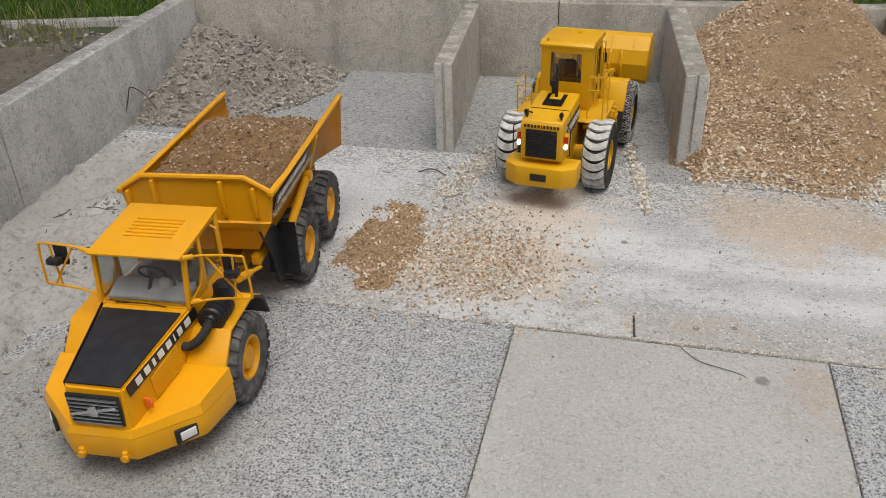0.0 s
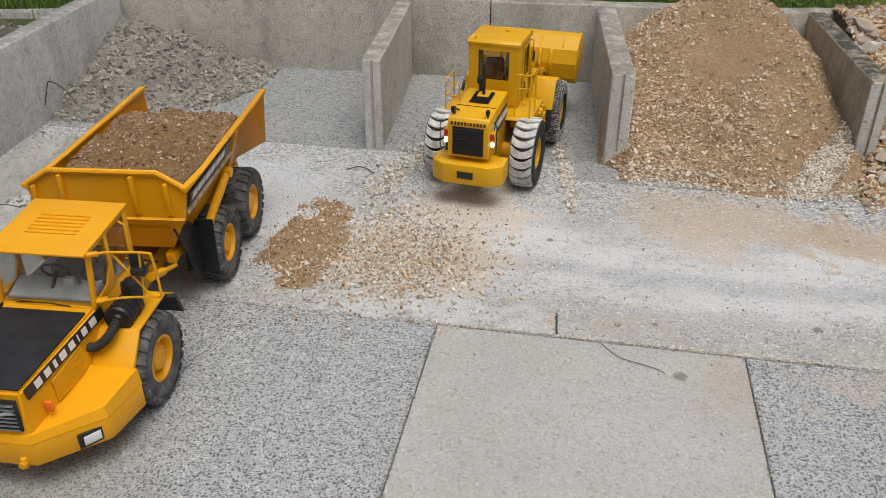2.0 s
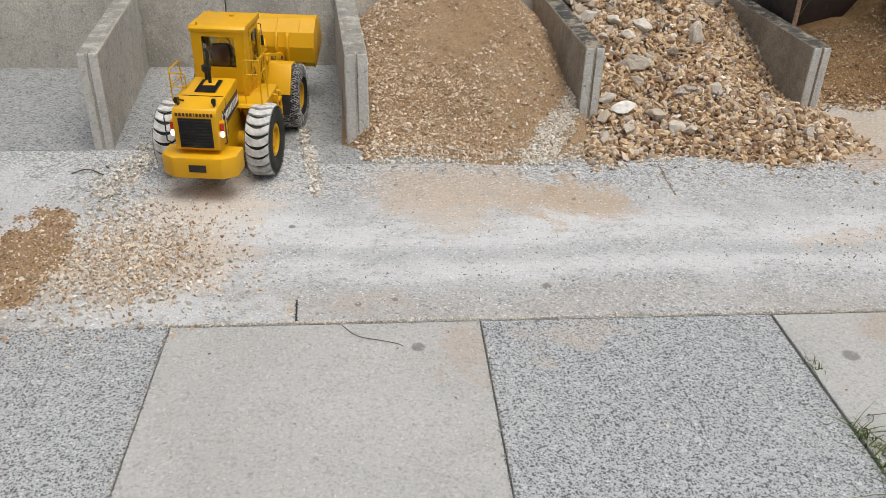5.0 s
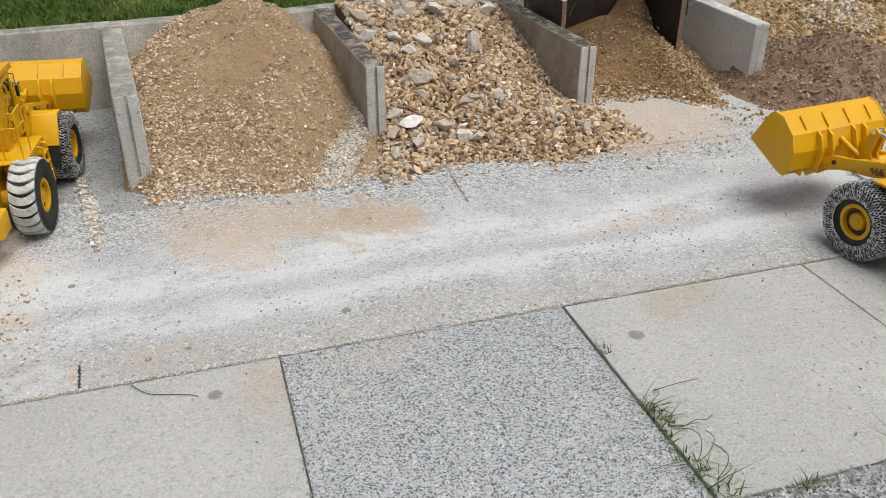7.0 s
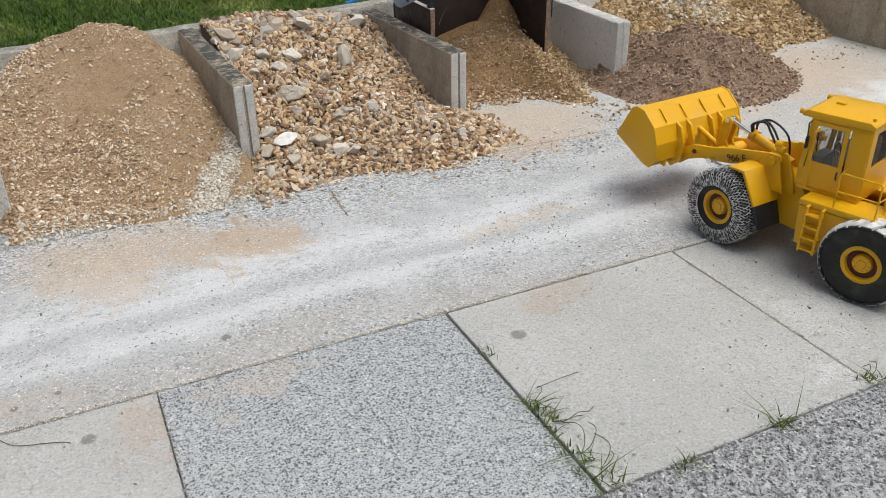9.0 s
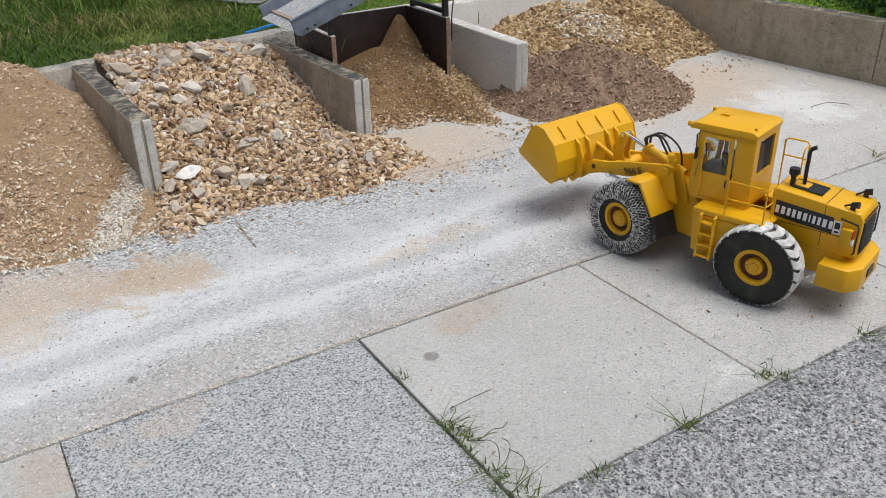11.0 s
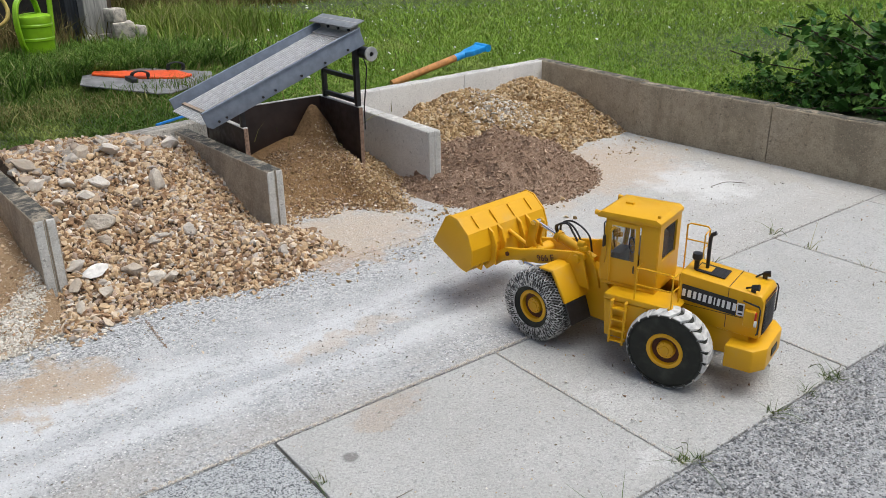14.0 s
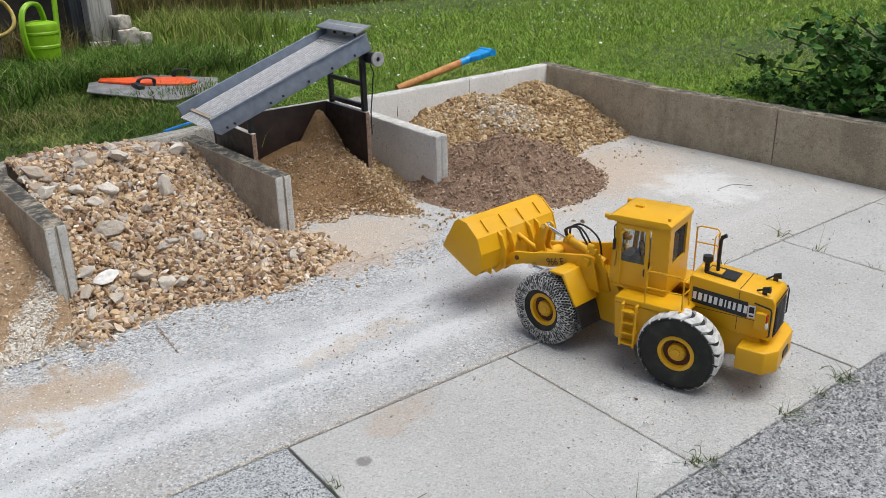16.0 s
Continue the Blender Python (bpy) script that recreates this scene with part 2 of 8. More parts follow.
def concrete(name, base, stain, warm, patches=(), grit=0.35, pits=0.5, moss=0.0, drips=0.0, spots=()):
    """Weathered concrete: cloudy stains, speckle, pits; optional dust streaks along x and dark growth on top faces."""
    n = Nodes(name)
    big, mid, fine = n.noise(1.9, 7, 0.65), n.noise(11, 8, 0.7), n.noise(130, 4, 0.7)
    c = n.mix(n.ramp(big, 0.35, 0.68), base, stain)
    c = n.mix(n.ramp(mid, 0.5, 0.75, 0, 0.65), c, warm)
    if drips:
        g = n.noise(4.5, 7, 0.65, stretch=(1.0, 1.0, 0.22))
        c = n.mix(n.ramp(g, 0.46, 0.62, 0, drips), c, tuple(v * 0.52 for v in base))
        c = n.mix(n.ramp(n.noise(2.6, 7, 0.7), 0.50, 0.66, 0, drips), c, tuple(min(0.75, v * 1.45) for v in base))
        c = n.mix(n.ramp(n.noise(24, 6, 0.75), 0.49, 0.64, 0, drips), c, tuple(v * 0.66 for v in base))
    for x, y, rx, ry, col, amt in patches:
        c = n.mix(n.math("MULTIPLY", n.patch(x, y, rx, ry), amt), c, col)
    for x, y, r in spots:
        c = n.mix(n.spot(x, y, r), c, (0.16, 0.15, 0.135))
    sp = n.sep(n.voronoi(170))
    spot = n.ramp(n.math("ADD", sp[0], n.math("MULTIPLY", n.math("SUBTRACT", mid, 0.5), 0.7)), 0.72, 0.92, 0, grit)
    c = n.mix(spot, c, tuple(v * 0.45 for v in base))
    light = n.ramp(sp[1], 0.86, 0.97, 0, grit)
    c = n.mix(light, c, tuple(min(0.8, v * 1.55) for v in base))
    c = n.mix(n.ramp(fine, 0.36, 0.66, 0.35, 0.0), c, tuple(v * 0.62 for v in base))
    pit = n.ramp(n.math("ADD", n.noise(46, 3, 0.5), n.math("MULTIPLY", n.math("SUBTRACT", big, 0.5), 0.18)), 0.64, 0.70, 0, pits)
    c = n.mix(pit, c, tuple(v * 0.4 for v in base))
    pore = n.ramp(n.noise(150, 2, 0.5), 0.66, 0.71, 0, pits * 0.9)
    c = n.mix(pore, c, tuple(v * 0.32 for v in base))
    if moss:
        nz = n.sep(n.t.nodes.new("ShaderNodeNewGeometry").outputs["Normal"])[2]
        g = n.math("MULTIPLY", n.ramp(nz, 0.6, 0.95), n.ramp(n.noise(16, 7, 0.75), 0.34, 0.56, 0, moss))
        c = n.mix(g, c, (0.055, 0.055, 0.05))
    h = n.math("SUBTRACT", n.math("ADD", n.math("MULTIPLY", mid, 0.8), n.math("MULTIPLY", fine, 0.7)), n.math("MULTIPLY", pit, 0.8))
    n.bump(h, 0.85, 0.010)
    return n.done(c, 0.92)


YELLOW = paint("loader_yellow", (0.71, 0.385, 0.006))
ORANGE = paint("dumper_orange", (0.775, 0.365, 0.006), amount=0.2)
BLACK = plain("black_paint", (0.014, 0.014, 0.016), 0.45, vary=0.4)
RUBBER = plain("rubber", (0.032, 0.033, 0.03), 0.75, vary=0.3, scale=40)
STEEL = plain("steel", (0.42, 0.43, 0.44), 0.35, 0.9)
CHROME = plain("chrome", (0.75, 0.75, 0.76), 0.15, 1.0, vary=0.05)
GREY_STEEL = plain("grey_steel", (0.20, 0.236, 0.295), 0.5, 0.0, vary=0.12)

TAN, RUST, WHITE_DUST = (0.36, 0.24, 0.13), (0.30, 0.17, 0.08), (0.66, 0.66, 0.65)


def yard_material():
    """Exposed aggregate under uneven white dust pressed by wheels, with sand smears and darker and paler patches."""
    n = Nodes("yard_concrete")
    v, v2 = n.sep(n.voronoi(135))[0], n.sep(n.voronoi(290))[1]
    pick = n.math("ADD", n.math("MULTIPLY", v, 0.6), n.math("MULTIPLY", v2, 0.4))
    c = n.colors(pick, [(0.15, (0.10, 0.104, 0.108)), (0.45, (0.33, 0.34, 0.345)), (0.85, (0.60, 0.61, 0.61))])
    p = n.sep()
    big, mid, fine = n.noise(1.6, 8, 0.65), n.noise(5.5, 8, 0.7), n.noise(38, 8, 0.75)
    # how far the pale film hides the stones
    film = n.math("ADD", n.math("MULTIPLY", big, 0.5), n.math("ADD", n.math("MULTIPLY", mid, 0.5), n.math("MULTIPLY", n.math("SUBTRACT", fine, 0.5), 0.9)))
    near = n.math("SUBTRACT", n.ramp(p[1], 2.0, 2.3, -0.04, 0.10), n.ramp(p[1], 2.62, 2.92, 0, 0.27))
    near = n.math("ADD", near, n.ramp(p[0], 2.3, 3.6, 0, 0.26))
    m = n.ramp(n.math("ADD", film, near), 0.36, 0.66, 0.15, 0.86)
    tone = n.mix(n.ramp(mid, 0.38, 0.64), (0.385, 0.395, 0.402), (0.485, 0.494, 0.50))
    tone = n.mix(n.ramp(p[0], 2.6, 3.9, 0, 0.85), tone, (0.455, 0.44, 0.41))
    c = n.mix(m, c, tone)
    # two strips of white dust with a bluish rut between them, warm dirt along the joint
    yy = n.math("ADD", p[1], n.math("ADD", n.math("MULTIPLY", n.math("SUBTRACT", big, 0.5), 0.22), n.math("MULTIPLY", n.math("SUBTRACT", fine, 0.5), 0.10)))
    thin = n.ramp(n.math("ADD", n.noise(3.4, 8, 0.7, stretch=(0.5, 1.6, 1.0)), n.math("MULTIPLY", n.math("SUBTRACT", fine, 0.5), 0.7)), 0.34, 0.58)
    ends = n.ramp(p[0], 2.9, 3.7, 1.0, 0.25)
    for y0, w, col, amt in ((2.50, 0.17, (0.60, 0.614, 0.624), 0.72), (2.27, 0.075, (0.60, 0.614, 0.624), 0.65), (2.37, 0.05, (0.36, 0.375, 0.40), 0.4), (2.08, 0.13, (0.37, 0.352, 0.325), 0.6)):
        near = n.ramp(n.math("ABSOLUTE", n.math("SUBTRACT", yy, y0)), w * 0.25, w * 1.1, amt, 0.0)
        c = n.mix(n.math("MULTIPLY", n.math("MULTIPLY", near, thin), ends), c, col)
    for x, y0, rx, ry, col, amt in YARD_PATCHES:
        c = n.mix(n.math("MULTIPLY", n.patch(x, y0, rx, ry), amt), c, col)
    for x, y0, r in ((1.227, 2.172, 0.015), (0.146, 2.136, 0.012), (0.487, 2.538, 0.012), (0.70, 2.10, 0.010), (0.80, 2.12, 0.009)):
        c = n.mix(n.spot(x, y0, r), c, (0.16, 0.15, 0.135))
    deb = n.ramp(n.noise(85, 3, 0.5), 0.66, 0.72, 0, 0.6)
    c = n.mix(deb, c, (0.19, 0.18, 0.17))
    jig = n.math("MULTIPLY", n.math("SUBTRACT", n.noise(110, 3), 0.5), 0.9)
    for sc, dark, light, size in ((62, 0.80, 0.84, 0.24), (105, 0.72, 0.74, 0.34)):
        col, dd = n.sep(n.voronoi(sc)), n.math("ADD", n.voronoi(sc, "Distance"), jig)
        core = n.ramp(dd, size * 0.4, size, 0.8, 0.0)
        c = n.mix(n.math("MULTIPLY", n.ramp(n.math("ADD", col[0], n.math("MULTIPLY", n.math("SUBTRACT", big, 0.5), 0.8)), dark, dark + 0.04), core), c, (0.19, 0.18, 0.165))
        c = n.mix(n.math("MULTIPLY", n.ramp(col[1], light, light + 0.03), core), c, (0.72, 0.715, 0.69))
    n.bump(n.math("ADD", n.math("MULTIPLY", n.voronoi(135, "Distance"), 0.8), n.math("ADD", fine, n.noise(180, 3))), 0.5, 0.006)
    return n.done(c, 0.93)


YARD_PATCHES = [
    (4.62, 2.75, 0.26, 0.36, WHITE_DUST, 0.7), (5.05, 3.0, 0.12, 0.9, (0.40, 0.37, 0.32), 0.6),
    (1.02, 2.80, 0.36, 0.20, (0.45, 0.365, 0.275), 0.7), (1.42, 2.69, 0.24, 0.15, (0.42, 0.325, 0.225), 0.8), (1.35, 2.78, 0.10, 0.04, (0.36, 0.27, 0.18), 0.55), (1.0, 2.58, 0.14, 0.18, (0.47, 0.39, 0.30), 0.5), (0.20, 2.33, 0.16, 0.10, (0.48, 0.39, 0.30), 0.55), (0.47, 2.10, 0.05, 0.02, (0.46, 0.33, 0.19), 0.8), (0.10, 2.10, 0.42, 0.085, (0.53, 0.545, 0.56), 0.8),
    (2.80, 3.25, 0.42, 0.32, (0.47, 0.395, 0.31), 0.85), (2.62, 3.02, 0.20, 0.13, (0.42, 0.31, 0.22), 0.55), (4.35, 3.28, 0.70, 0.45, (0.46, 0.38, 0.295), 0.9), (3.6, 3.0, 0.4, 0.2, (0.49, 0.42, 0.335), 0.6), (2.30, 2.42, 0.22, 0.06, (0.46, 0.38, 0.29), 0.5),
    (0.20, 2.72, 0.24, 0.22, (0.56, 0.505, 0.44), 0.85), (0.10, 2.35, 0.34, 0.24, (0.52, 0.45, 0.375), 0.7), (0.75, 2.10, 0.12, 0.05, (0.42, 0.36, 0.29), 0.4),
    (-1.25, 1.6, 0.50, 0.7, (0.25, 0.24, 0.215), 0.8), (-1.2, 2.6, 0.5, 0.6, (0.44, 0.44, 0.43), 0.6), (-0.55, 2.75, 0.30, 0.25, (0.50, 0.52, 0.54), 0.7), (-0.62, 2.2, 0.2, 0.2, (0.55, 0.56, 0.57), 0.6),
]
YARD = yard_material()
SLAB_TAN = concrete("slab_tan", (0.464, 0.464, 0.447), (0.525, 0.526, 0.512), (0.466, 0.452, 0.42), grit=0.32, pits=0.32, spots=((1.941, 1.826, 0.022), (0.852, 1.904, 0.018)),
                    patches=[(1.0, 1.90, 0.09, 0.14, (0.48, 0.39, 0.31), 0.6), (2.75, 1.55, 0.15, 0.12, WHITE_DUST, 0.5), (2.15, 1.95, 0.16, 0.07, (0.47, 0.35, 0.24), 0.45), (2.53, 1.33, 0.07, 0.04, WHITE_DUST, 0.8)])
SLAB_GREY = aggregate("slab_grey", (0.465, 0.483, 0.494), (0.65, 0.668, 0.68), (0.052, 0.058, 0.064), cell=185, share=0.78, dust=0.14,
                      # the first patch darkens the slabs at the front left
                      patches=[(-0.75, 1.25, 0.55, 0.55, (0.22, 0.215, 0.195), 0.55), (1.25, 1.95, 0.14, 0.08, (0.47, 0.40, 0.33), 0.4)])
GRAVEL_STRIP = aggregate("gravel_strip", (0.40, 0.405, 0.41), (0.60, 0.605, 0.61), (0.055, 0.057, 0.06), cell=110, share=0.70, dust=0.12)
BAY_FLOOR = aggregate("bay_floor", (0.33, 0.34, 0.345), (0.46, 0.465, 0.465), (0.075, 0.08, 0.085), cell=110, share=0.60, dust=0.22)
JOINT = plain("joint_dirt", (0.13, 0.12, 0.10), 0.95, vary=0.6, scale=60)
WALL = concrete("wall_concrete", (0.515, 0.488, 0.43), (0.60, 0.572, 0.515), (0.43, 0.395, 0.33), grit=0.4, pits=0.55, moss=0.5, drips=0.6)
WALL_WEST = concrete("wall_concrete_west", (0.50, 0.495, 0.475), (0.60, 0.595, 0.575), (0.43, 0.42, 0.39), grit=0.35, pits=0.55, moss=0.5, drips=0.6)
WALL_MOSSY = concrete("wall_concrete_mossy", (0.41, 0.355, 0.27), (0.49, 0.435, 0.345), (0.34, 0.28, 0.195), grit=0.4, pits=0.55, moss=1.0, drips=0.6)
WALL_END_LIT = concrete("wall_concrete_end_lit", (0.63, 0.62, 0.575), (0.71, 0.70, 0.655), (0.56, 0.53, 0.47), grit=0.25, pits=0.5, moss=0.4, drips=0.5)
WALL_LIGHT = concrete("wall_concrete_light", (0.75, 0.735, 0.69), (0.79, 0.775, 0.735), (0.69, 0.66, 0.60), grit=0.22, pits=0.5, moss=0.3, drips=0.14)
WALL_DARK = concrete("wall_concrete_dark", (0.42, 0.355, 0.25), (0.485, 0.418, 0.31), (0.355, 0.285, 0.19), grit=0.45, pits=0.7, moss=0.9, drips=0.6)
# soil darkened: its colour carries the shade between grass blades
n = Nodes("soil")
SOIL_SHADED = n.done(n.mix(n.ramp(n.noise(14, 6), 0.35, 0.7), (0.045, 0.058, 0.018), (0.032, 0.05, 0.012)), 0.95)

# ---- ground, pavement, walls ----
def ground_sheet():
    inner = [(-1.50, -2.0), (-1.62, 2.0), (-1.84, 4.12), (0.6, 4.17), (1.6, 4.30), (2.52, 4.41), (5.33, 4.61), (5.24, 3.6), (5.30, 2.7), (5.33, 1.8), (5.35, -2.0)]
    bm = bmesh.new()
    low = [bm.verts.new((x, y, -0.04)) for x, y in inner]
    bm.faces.new(low)
    high = [bm.verts.new((x, y, 0.27)) for x, y in inner]
    cx, cy = 1.8, 1.6
    rings = [high]
    for dist in (0.7, 1.6, 3.2, 6, 11, 22, 50, 140, 400):
        ring = []
        for x, y in inner:
            d = Vector((x - cx, y - cy)).normalized()
            z = 0.27 + 0.05 * noise.noise(Vector((x + d.x * dist, y + d.y * dist, 3)) * 0.4)
            ring.append(bm.verts.new((x + d.x * dist, y + d.y * dist, z)))
        rings.append(ring)
    m = len(inner)
    for i in range(m):
        j = (i + 1) % m
        bm.faces.new((low[i], low[j], high[j], high[i]))
        for a, b in zip(rings, rings[1:]):
            bm.faces.new((a[i], a[j], b[j], b[i]))
    ob = finish(bm, "ground", SOIL_SHADED)
    tagged(ob, "soil ground under the lawn, shade between blades in its dark colour", "ground", kind="structure")


ground_sheet()


def slab_mesh(name, w, d, h=0.05, bevel=0.003):
    bm = bmesh.new()
    box(bm, -w / 2, w / 2, -d / 2, d / 2, -h, 0, bevel)
    me = bpy.data.meshes.new(name)
    bm.to_mesh(me)
    bm.free()
    return me


def slab(name, x0, x1, y0, y1, z, mat, parent, label="", gap=0.0035):
    me = slab_mesh(name, x1 - x0 - gap, y1 - y0 - gap, bevel=0.003 if gap > 0.001 else 0.0)
    me.materials.append(mat)
    ob = new(name, me)
    ob.location = ((x0 + x1) / 2, (y0 + y1) / 2, z)
    ob.parent = parent
    if label:
        ob["label"] = label


bm = bmesh.new()
box(bm, -1.7, 5.3, -1.9, 4.3, -0.035, -0.012)
pavement = finish(bm, "pavement", JOINT)
tagged(pavement, "weathered concrete slabs with dirt in the joints", "pavement", kind="structure")
XS = [-1.42, -0.62, 0.22, 1.02, 1.815, 2.61, 3.41, 4.22, 5.02]
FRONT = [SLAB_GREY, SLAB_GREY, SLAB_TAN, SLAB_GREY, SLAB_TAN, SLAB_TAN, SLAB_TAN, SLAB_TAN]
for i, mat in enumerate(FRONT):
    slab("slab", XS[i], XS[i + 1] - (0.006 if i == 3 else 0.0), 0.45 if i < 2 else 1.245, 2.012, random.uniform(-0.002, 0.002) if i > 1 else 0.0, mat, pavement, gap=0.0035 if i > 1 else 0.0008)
slab("slab", -1.6, -1.42, 0.45, 2.012, 0, YARD, pavement)
slab("slab", 5.02, 5.3, 1.245, 2.012, 0, YARD, pavement)
for x0, x1 in ((-1.7, 0.54), (0.54, 1.78), (1.78, 3.41), (3.41, 5.25)):
    slab("slab", x0, x1, 2.012, 3.14 if x0 < 0 else 3.0, 0.0, YARD, pavement, gap=0.0005)
for x0, x1 in ((-1.75, -0.27), (-0.27, 0.54), (0.54, 0.68), (0.68, 1.78), (1.78, 3.41), (3.41, 5.22)):
    slab("slab", x0, x1, 3.142 if x0 < -0.2 else 3.0, 4.3, random.uniform(-0.002, 0.001), YARD if x0 > 1 else BAY_FLOOR, pavement, gap=0.0009)
slab("gravel_slab", 0.22, 5.3, -1.9, 1.245, -0.004, GRAVEL_STRIP, pavement, "washed gravel concrete strip")
slab("gravel_slab", -1.6, 0.22, -1.9, 0.45, -0.004, GRAVEL_STRIP, pavement, "washed gravel concrete strip")


def wall_panel(name, p, q, h, thick, mat, label, category="wall", side=1, top=None):
    """A precast panel from p to q on the ground; it grows to the outer side. Slightly worn top edges."""
    p, q = Vector((*p, 0)), Vector((*q, 0))
    d = (q - p)
    length = d.length
    ang = math.atan2(d.y, d.x)
    bm = bmesh.new()
    nx = max(4, int(length / 0.06))
    prof = [(0, -0.03), (0, h - 0.012), (0.004, h - 0.004), (0.012, h), (thick - 0.012, h), (thick - 0.004, h - 0.004), (thick, h - 0.012), (thick, -0.03)]
    rows = []
    for i in range(nx + 1):
        row = []
        for u, v in prof:
            x = length * i / nx
            wob = 0.0025 * noise.noise(Vector((x * 9 + p.x * 7, u * 40, v * 9 + p.y)))
            drop = 0.004 * noise.noise(Vector((x * 14, p.x * 5, p.y * 3))) if v > h * 0.9 else 0
            row.append(bm.verts.new((x, side * (u + wob), v + drop)))
        rows.append(row)
    for a, b in zip(rows, rows[1:]):
        for j in range(len(prof) - 1):
            bm.faces.new((a[j], a[j + 1], b[j + 1], b[j]))
    bm.faces.new(rows[0])
    bm.faces.new(rows[-1][::-1])
    ob = finish(bm, name, mat, smooth=40)
    ob.matrix_basis = Matrix.Translation(p) @ Matrix.Rotation(ang, 4, "Z")
    return tagged(ob, label, category, kind="structure")


# outer walls in panels
wall_panel("wall_west", (-1.40, 0.6), (-1.565, 2.0), 0.37, 0.085, WALL_WEST, "grey precast concrete wall panel beside the yard")
wall_panel("wall_west", (-1.565, 2.004), (-1.603, 2.37), 0.37, 0.085, WALL_WEST, "grey precast concrete wall panel beside the yard")
wall_panel("wall_west", (-1.604, 2.376), (-1.78, 4.05), 0.375, 0.085, WALL_WEST, "grey precast concrete wall panel with damp stains")
wall_panel("wall_north", (-1.86, 4.06), (0.075, 4.11), 0.375, 0.08, WALL, "grey concrete back wall panel of the storage bays")
wall_panel("wall_north", (0.08, 4.112), (0.985, 4.155), 0.37, 0.08, WALL, "grey concrete back wall panel of the storage bays")
wall_panel("wall_north", (0.99, 4.157), (1.88, 4.27), 0.36, 0.08, WALL, "grey concrete back wall panel of the storage bays")
wall_panel("wall_north", (1.885, 4.272), (2.78, 4.385), 0.345, 0.08, WALL, "grey concrete back wall panel of the storage bays")
wall_panel("wall_north", (2.785, 4.386), (3.64, 4.45), 0.34, 0.08, WALL, "grey concrete back wall panel of the storage bays")
wall_panel("wall_north", (3.645, 4.45), (4.5, 4.51), 0.34, 0.07, WALL_LIGHT, "light grey concrete back wall panel behind a gravel heap")
wall_panel("wall_north", (4.505, 4.51), (5.27, 4.56), 0.34, 0.07, WALL_LIGHT, "light grey concrete back wall panel behind a gravel heap")
wall_panel("wall_east", (5.27, 4.64), (5.17, 3.59), 0.34, 0.085, WALL_DARK, "brownish weathered concrete wall panel along the yard")
wall_panel("wall_east", (5.168, 3.585), (5.222, 2.70), 0.33, 0.085, WALL_DARK, "brownish weathered concrete wall panel along the yard")
wall_panel("wall_east", (5.224, 2.695), (5.25, 1.8), 0.325, 0.085, WALL_DARK, "brownish weathered concrete wall panel along the yard")
wall_panel("wall_east", (5.25, 1.795), (5.28, 0.6), 0.325, 0.085, WALL_DARK, "brownish weathered concrete wall panel along the yard")


def divider(p, q, h, thick, mat):
    """A bay divider: two thin stones back to back, with a groove on the front end."""
    p, q = Vector((*p, 0)), Vector((*q, 0))
    d = q - p
    t = thick / 2
    w = 0.006
    prof = [(0.004, -t), (0, -t + 0.004), (0, -w), (0.008, -0.001), (0.008, 0.001), (0, w), (0, t - 0.004), (0.004, t), (d.length, t), (d.length, -t)]
    bm = bmesh.new()
    lo = [bm.verts.new((u, v, -0.03)) for u, v in prof]
    rings = [lo]
    for dz, k, du in ((0.012, 1.0, 0.0), (0.006, 0.985, 0.001), (0.002, 0.95, 0.003), (0.0, 0.88, 0.006)):
        rings.append([bm.verts.new((u + du if u < 0.02 else u, v * k + 0.0015 * noise.noise(Vector((u * 20, v * 30, dz * 90 + p.x))), h - dz)) for u, v in prof])
    k = len(prof)
    for lower, upper in zip(rings, rings[1:]):
        for i in range(k):
            j = (i + 1) % k
            bm.faces.new((lower[i], lower[j], upper[j], upper[i]))
    bm.faces.new(lo[::-1])
    bm.faces.new(rings[-1])
    ob = finish(bm, "bay_divider", mat, smooth=40)
    # paler concrete on the front ends: the light they catch is in its colour
    ob.data.materials.append(WALL_END_LIT)
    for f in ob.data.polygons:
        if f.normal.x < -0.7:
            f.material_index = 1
    ob.matrix_basis = Matrix.Translation(p) @ Matrix.Rotation(math.atan2(d.y, d.x), 4, "Z")
    return tagged(ob, "upright grey concrete slab dividing two storage bays", "divider wall", "bay dividers", "structure")


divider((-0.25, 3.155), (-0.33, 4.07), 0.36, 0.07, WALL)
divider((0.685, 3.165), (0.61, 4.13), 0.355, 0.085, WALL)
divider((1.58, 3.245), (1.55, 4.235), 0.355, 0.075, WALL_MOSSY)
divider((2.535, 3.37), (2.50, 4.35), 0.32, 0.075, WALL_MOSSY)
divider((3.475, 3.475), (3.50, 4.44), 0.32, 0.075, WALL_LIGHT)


# ---- model vehicles ----
n = Nodes("dusty_tread")
c = n.mix(n.ramp(n.noise(40, 5), 0.3, 0.75), (0.66, 0.66, 0.64), (0.34, 0.34, 0.33))
DUSTY = n.done(n.mix(n.ramp(n.math("ABSOLUTE", n.sep(n.obj)[1]), 0.037, 0.042), c, (0.04, 0.04, 0.034)), 0.9)
n = Nodes("tyre_wall")
TYRE = n.done(n.mix(n.ramp(n.noise(25, 5), 0.4, 0.8), (0.015, 0.0165, 0.012), (0.042, 0.043, 0.032)), 0.8)
n = Nodes("tyre_dusty")
TYRE_DUSTY = n.done(n.mix(n.ramp(n.noise(30, 5), 0.35, 0.75), (0.05, 0.05, 0.05), (0.16, 0.155, 0.15)), 0.85)
n = Nodes("chain_links")
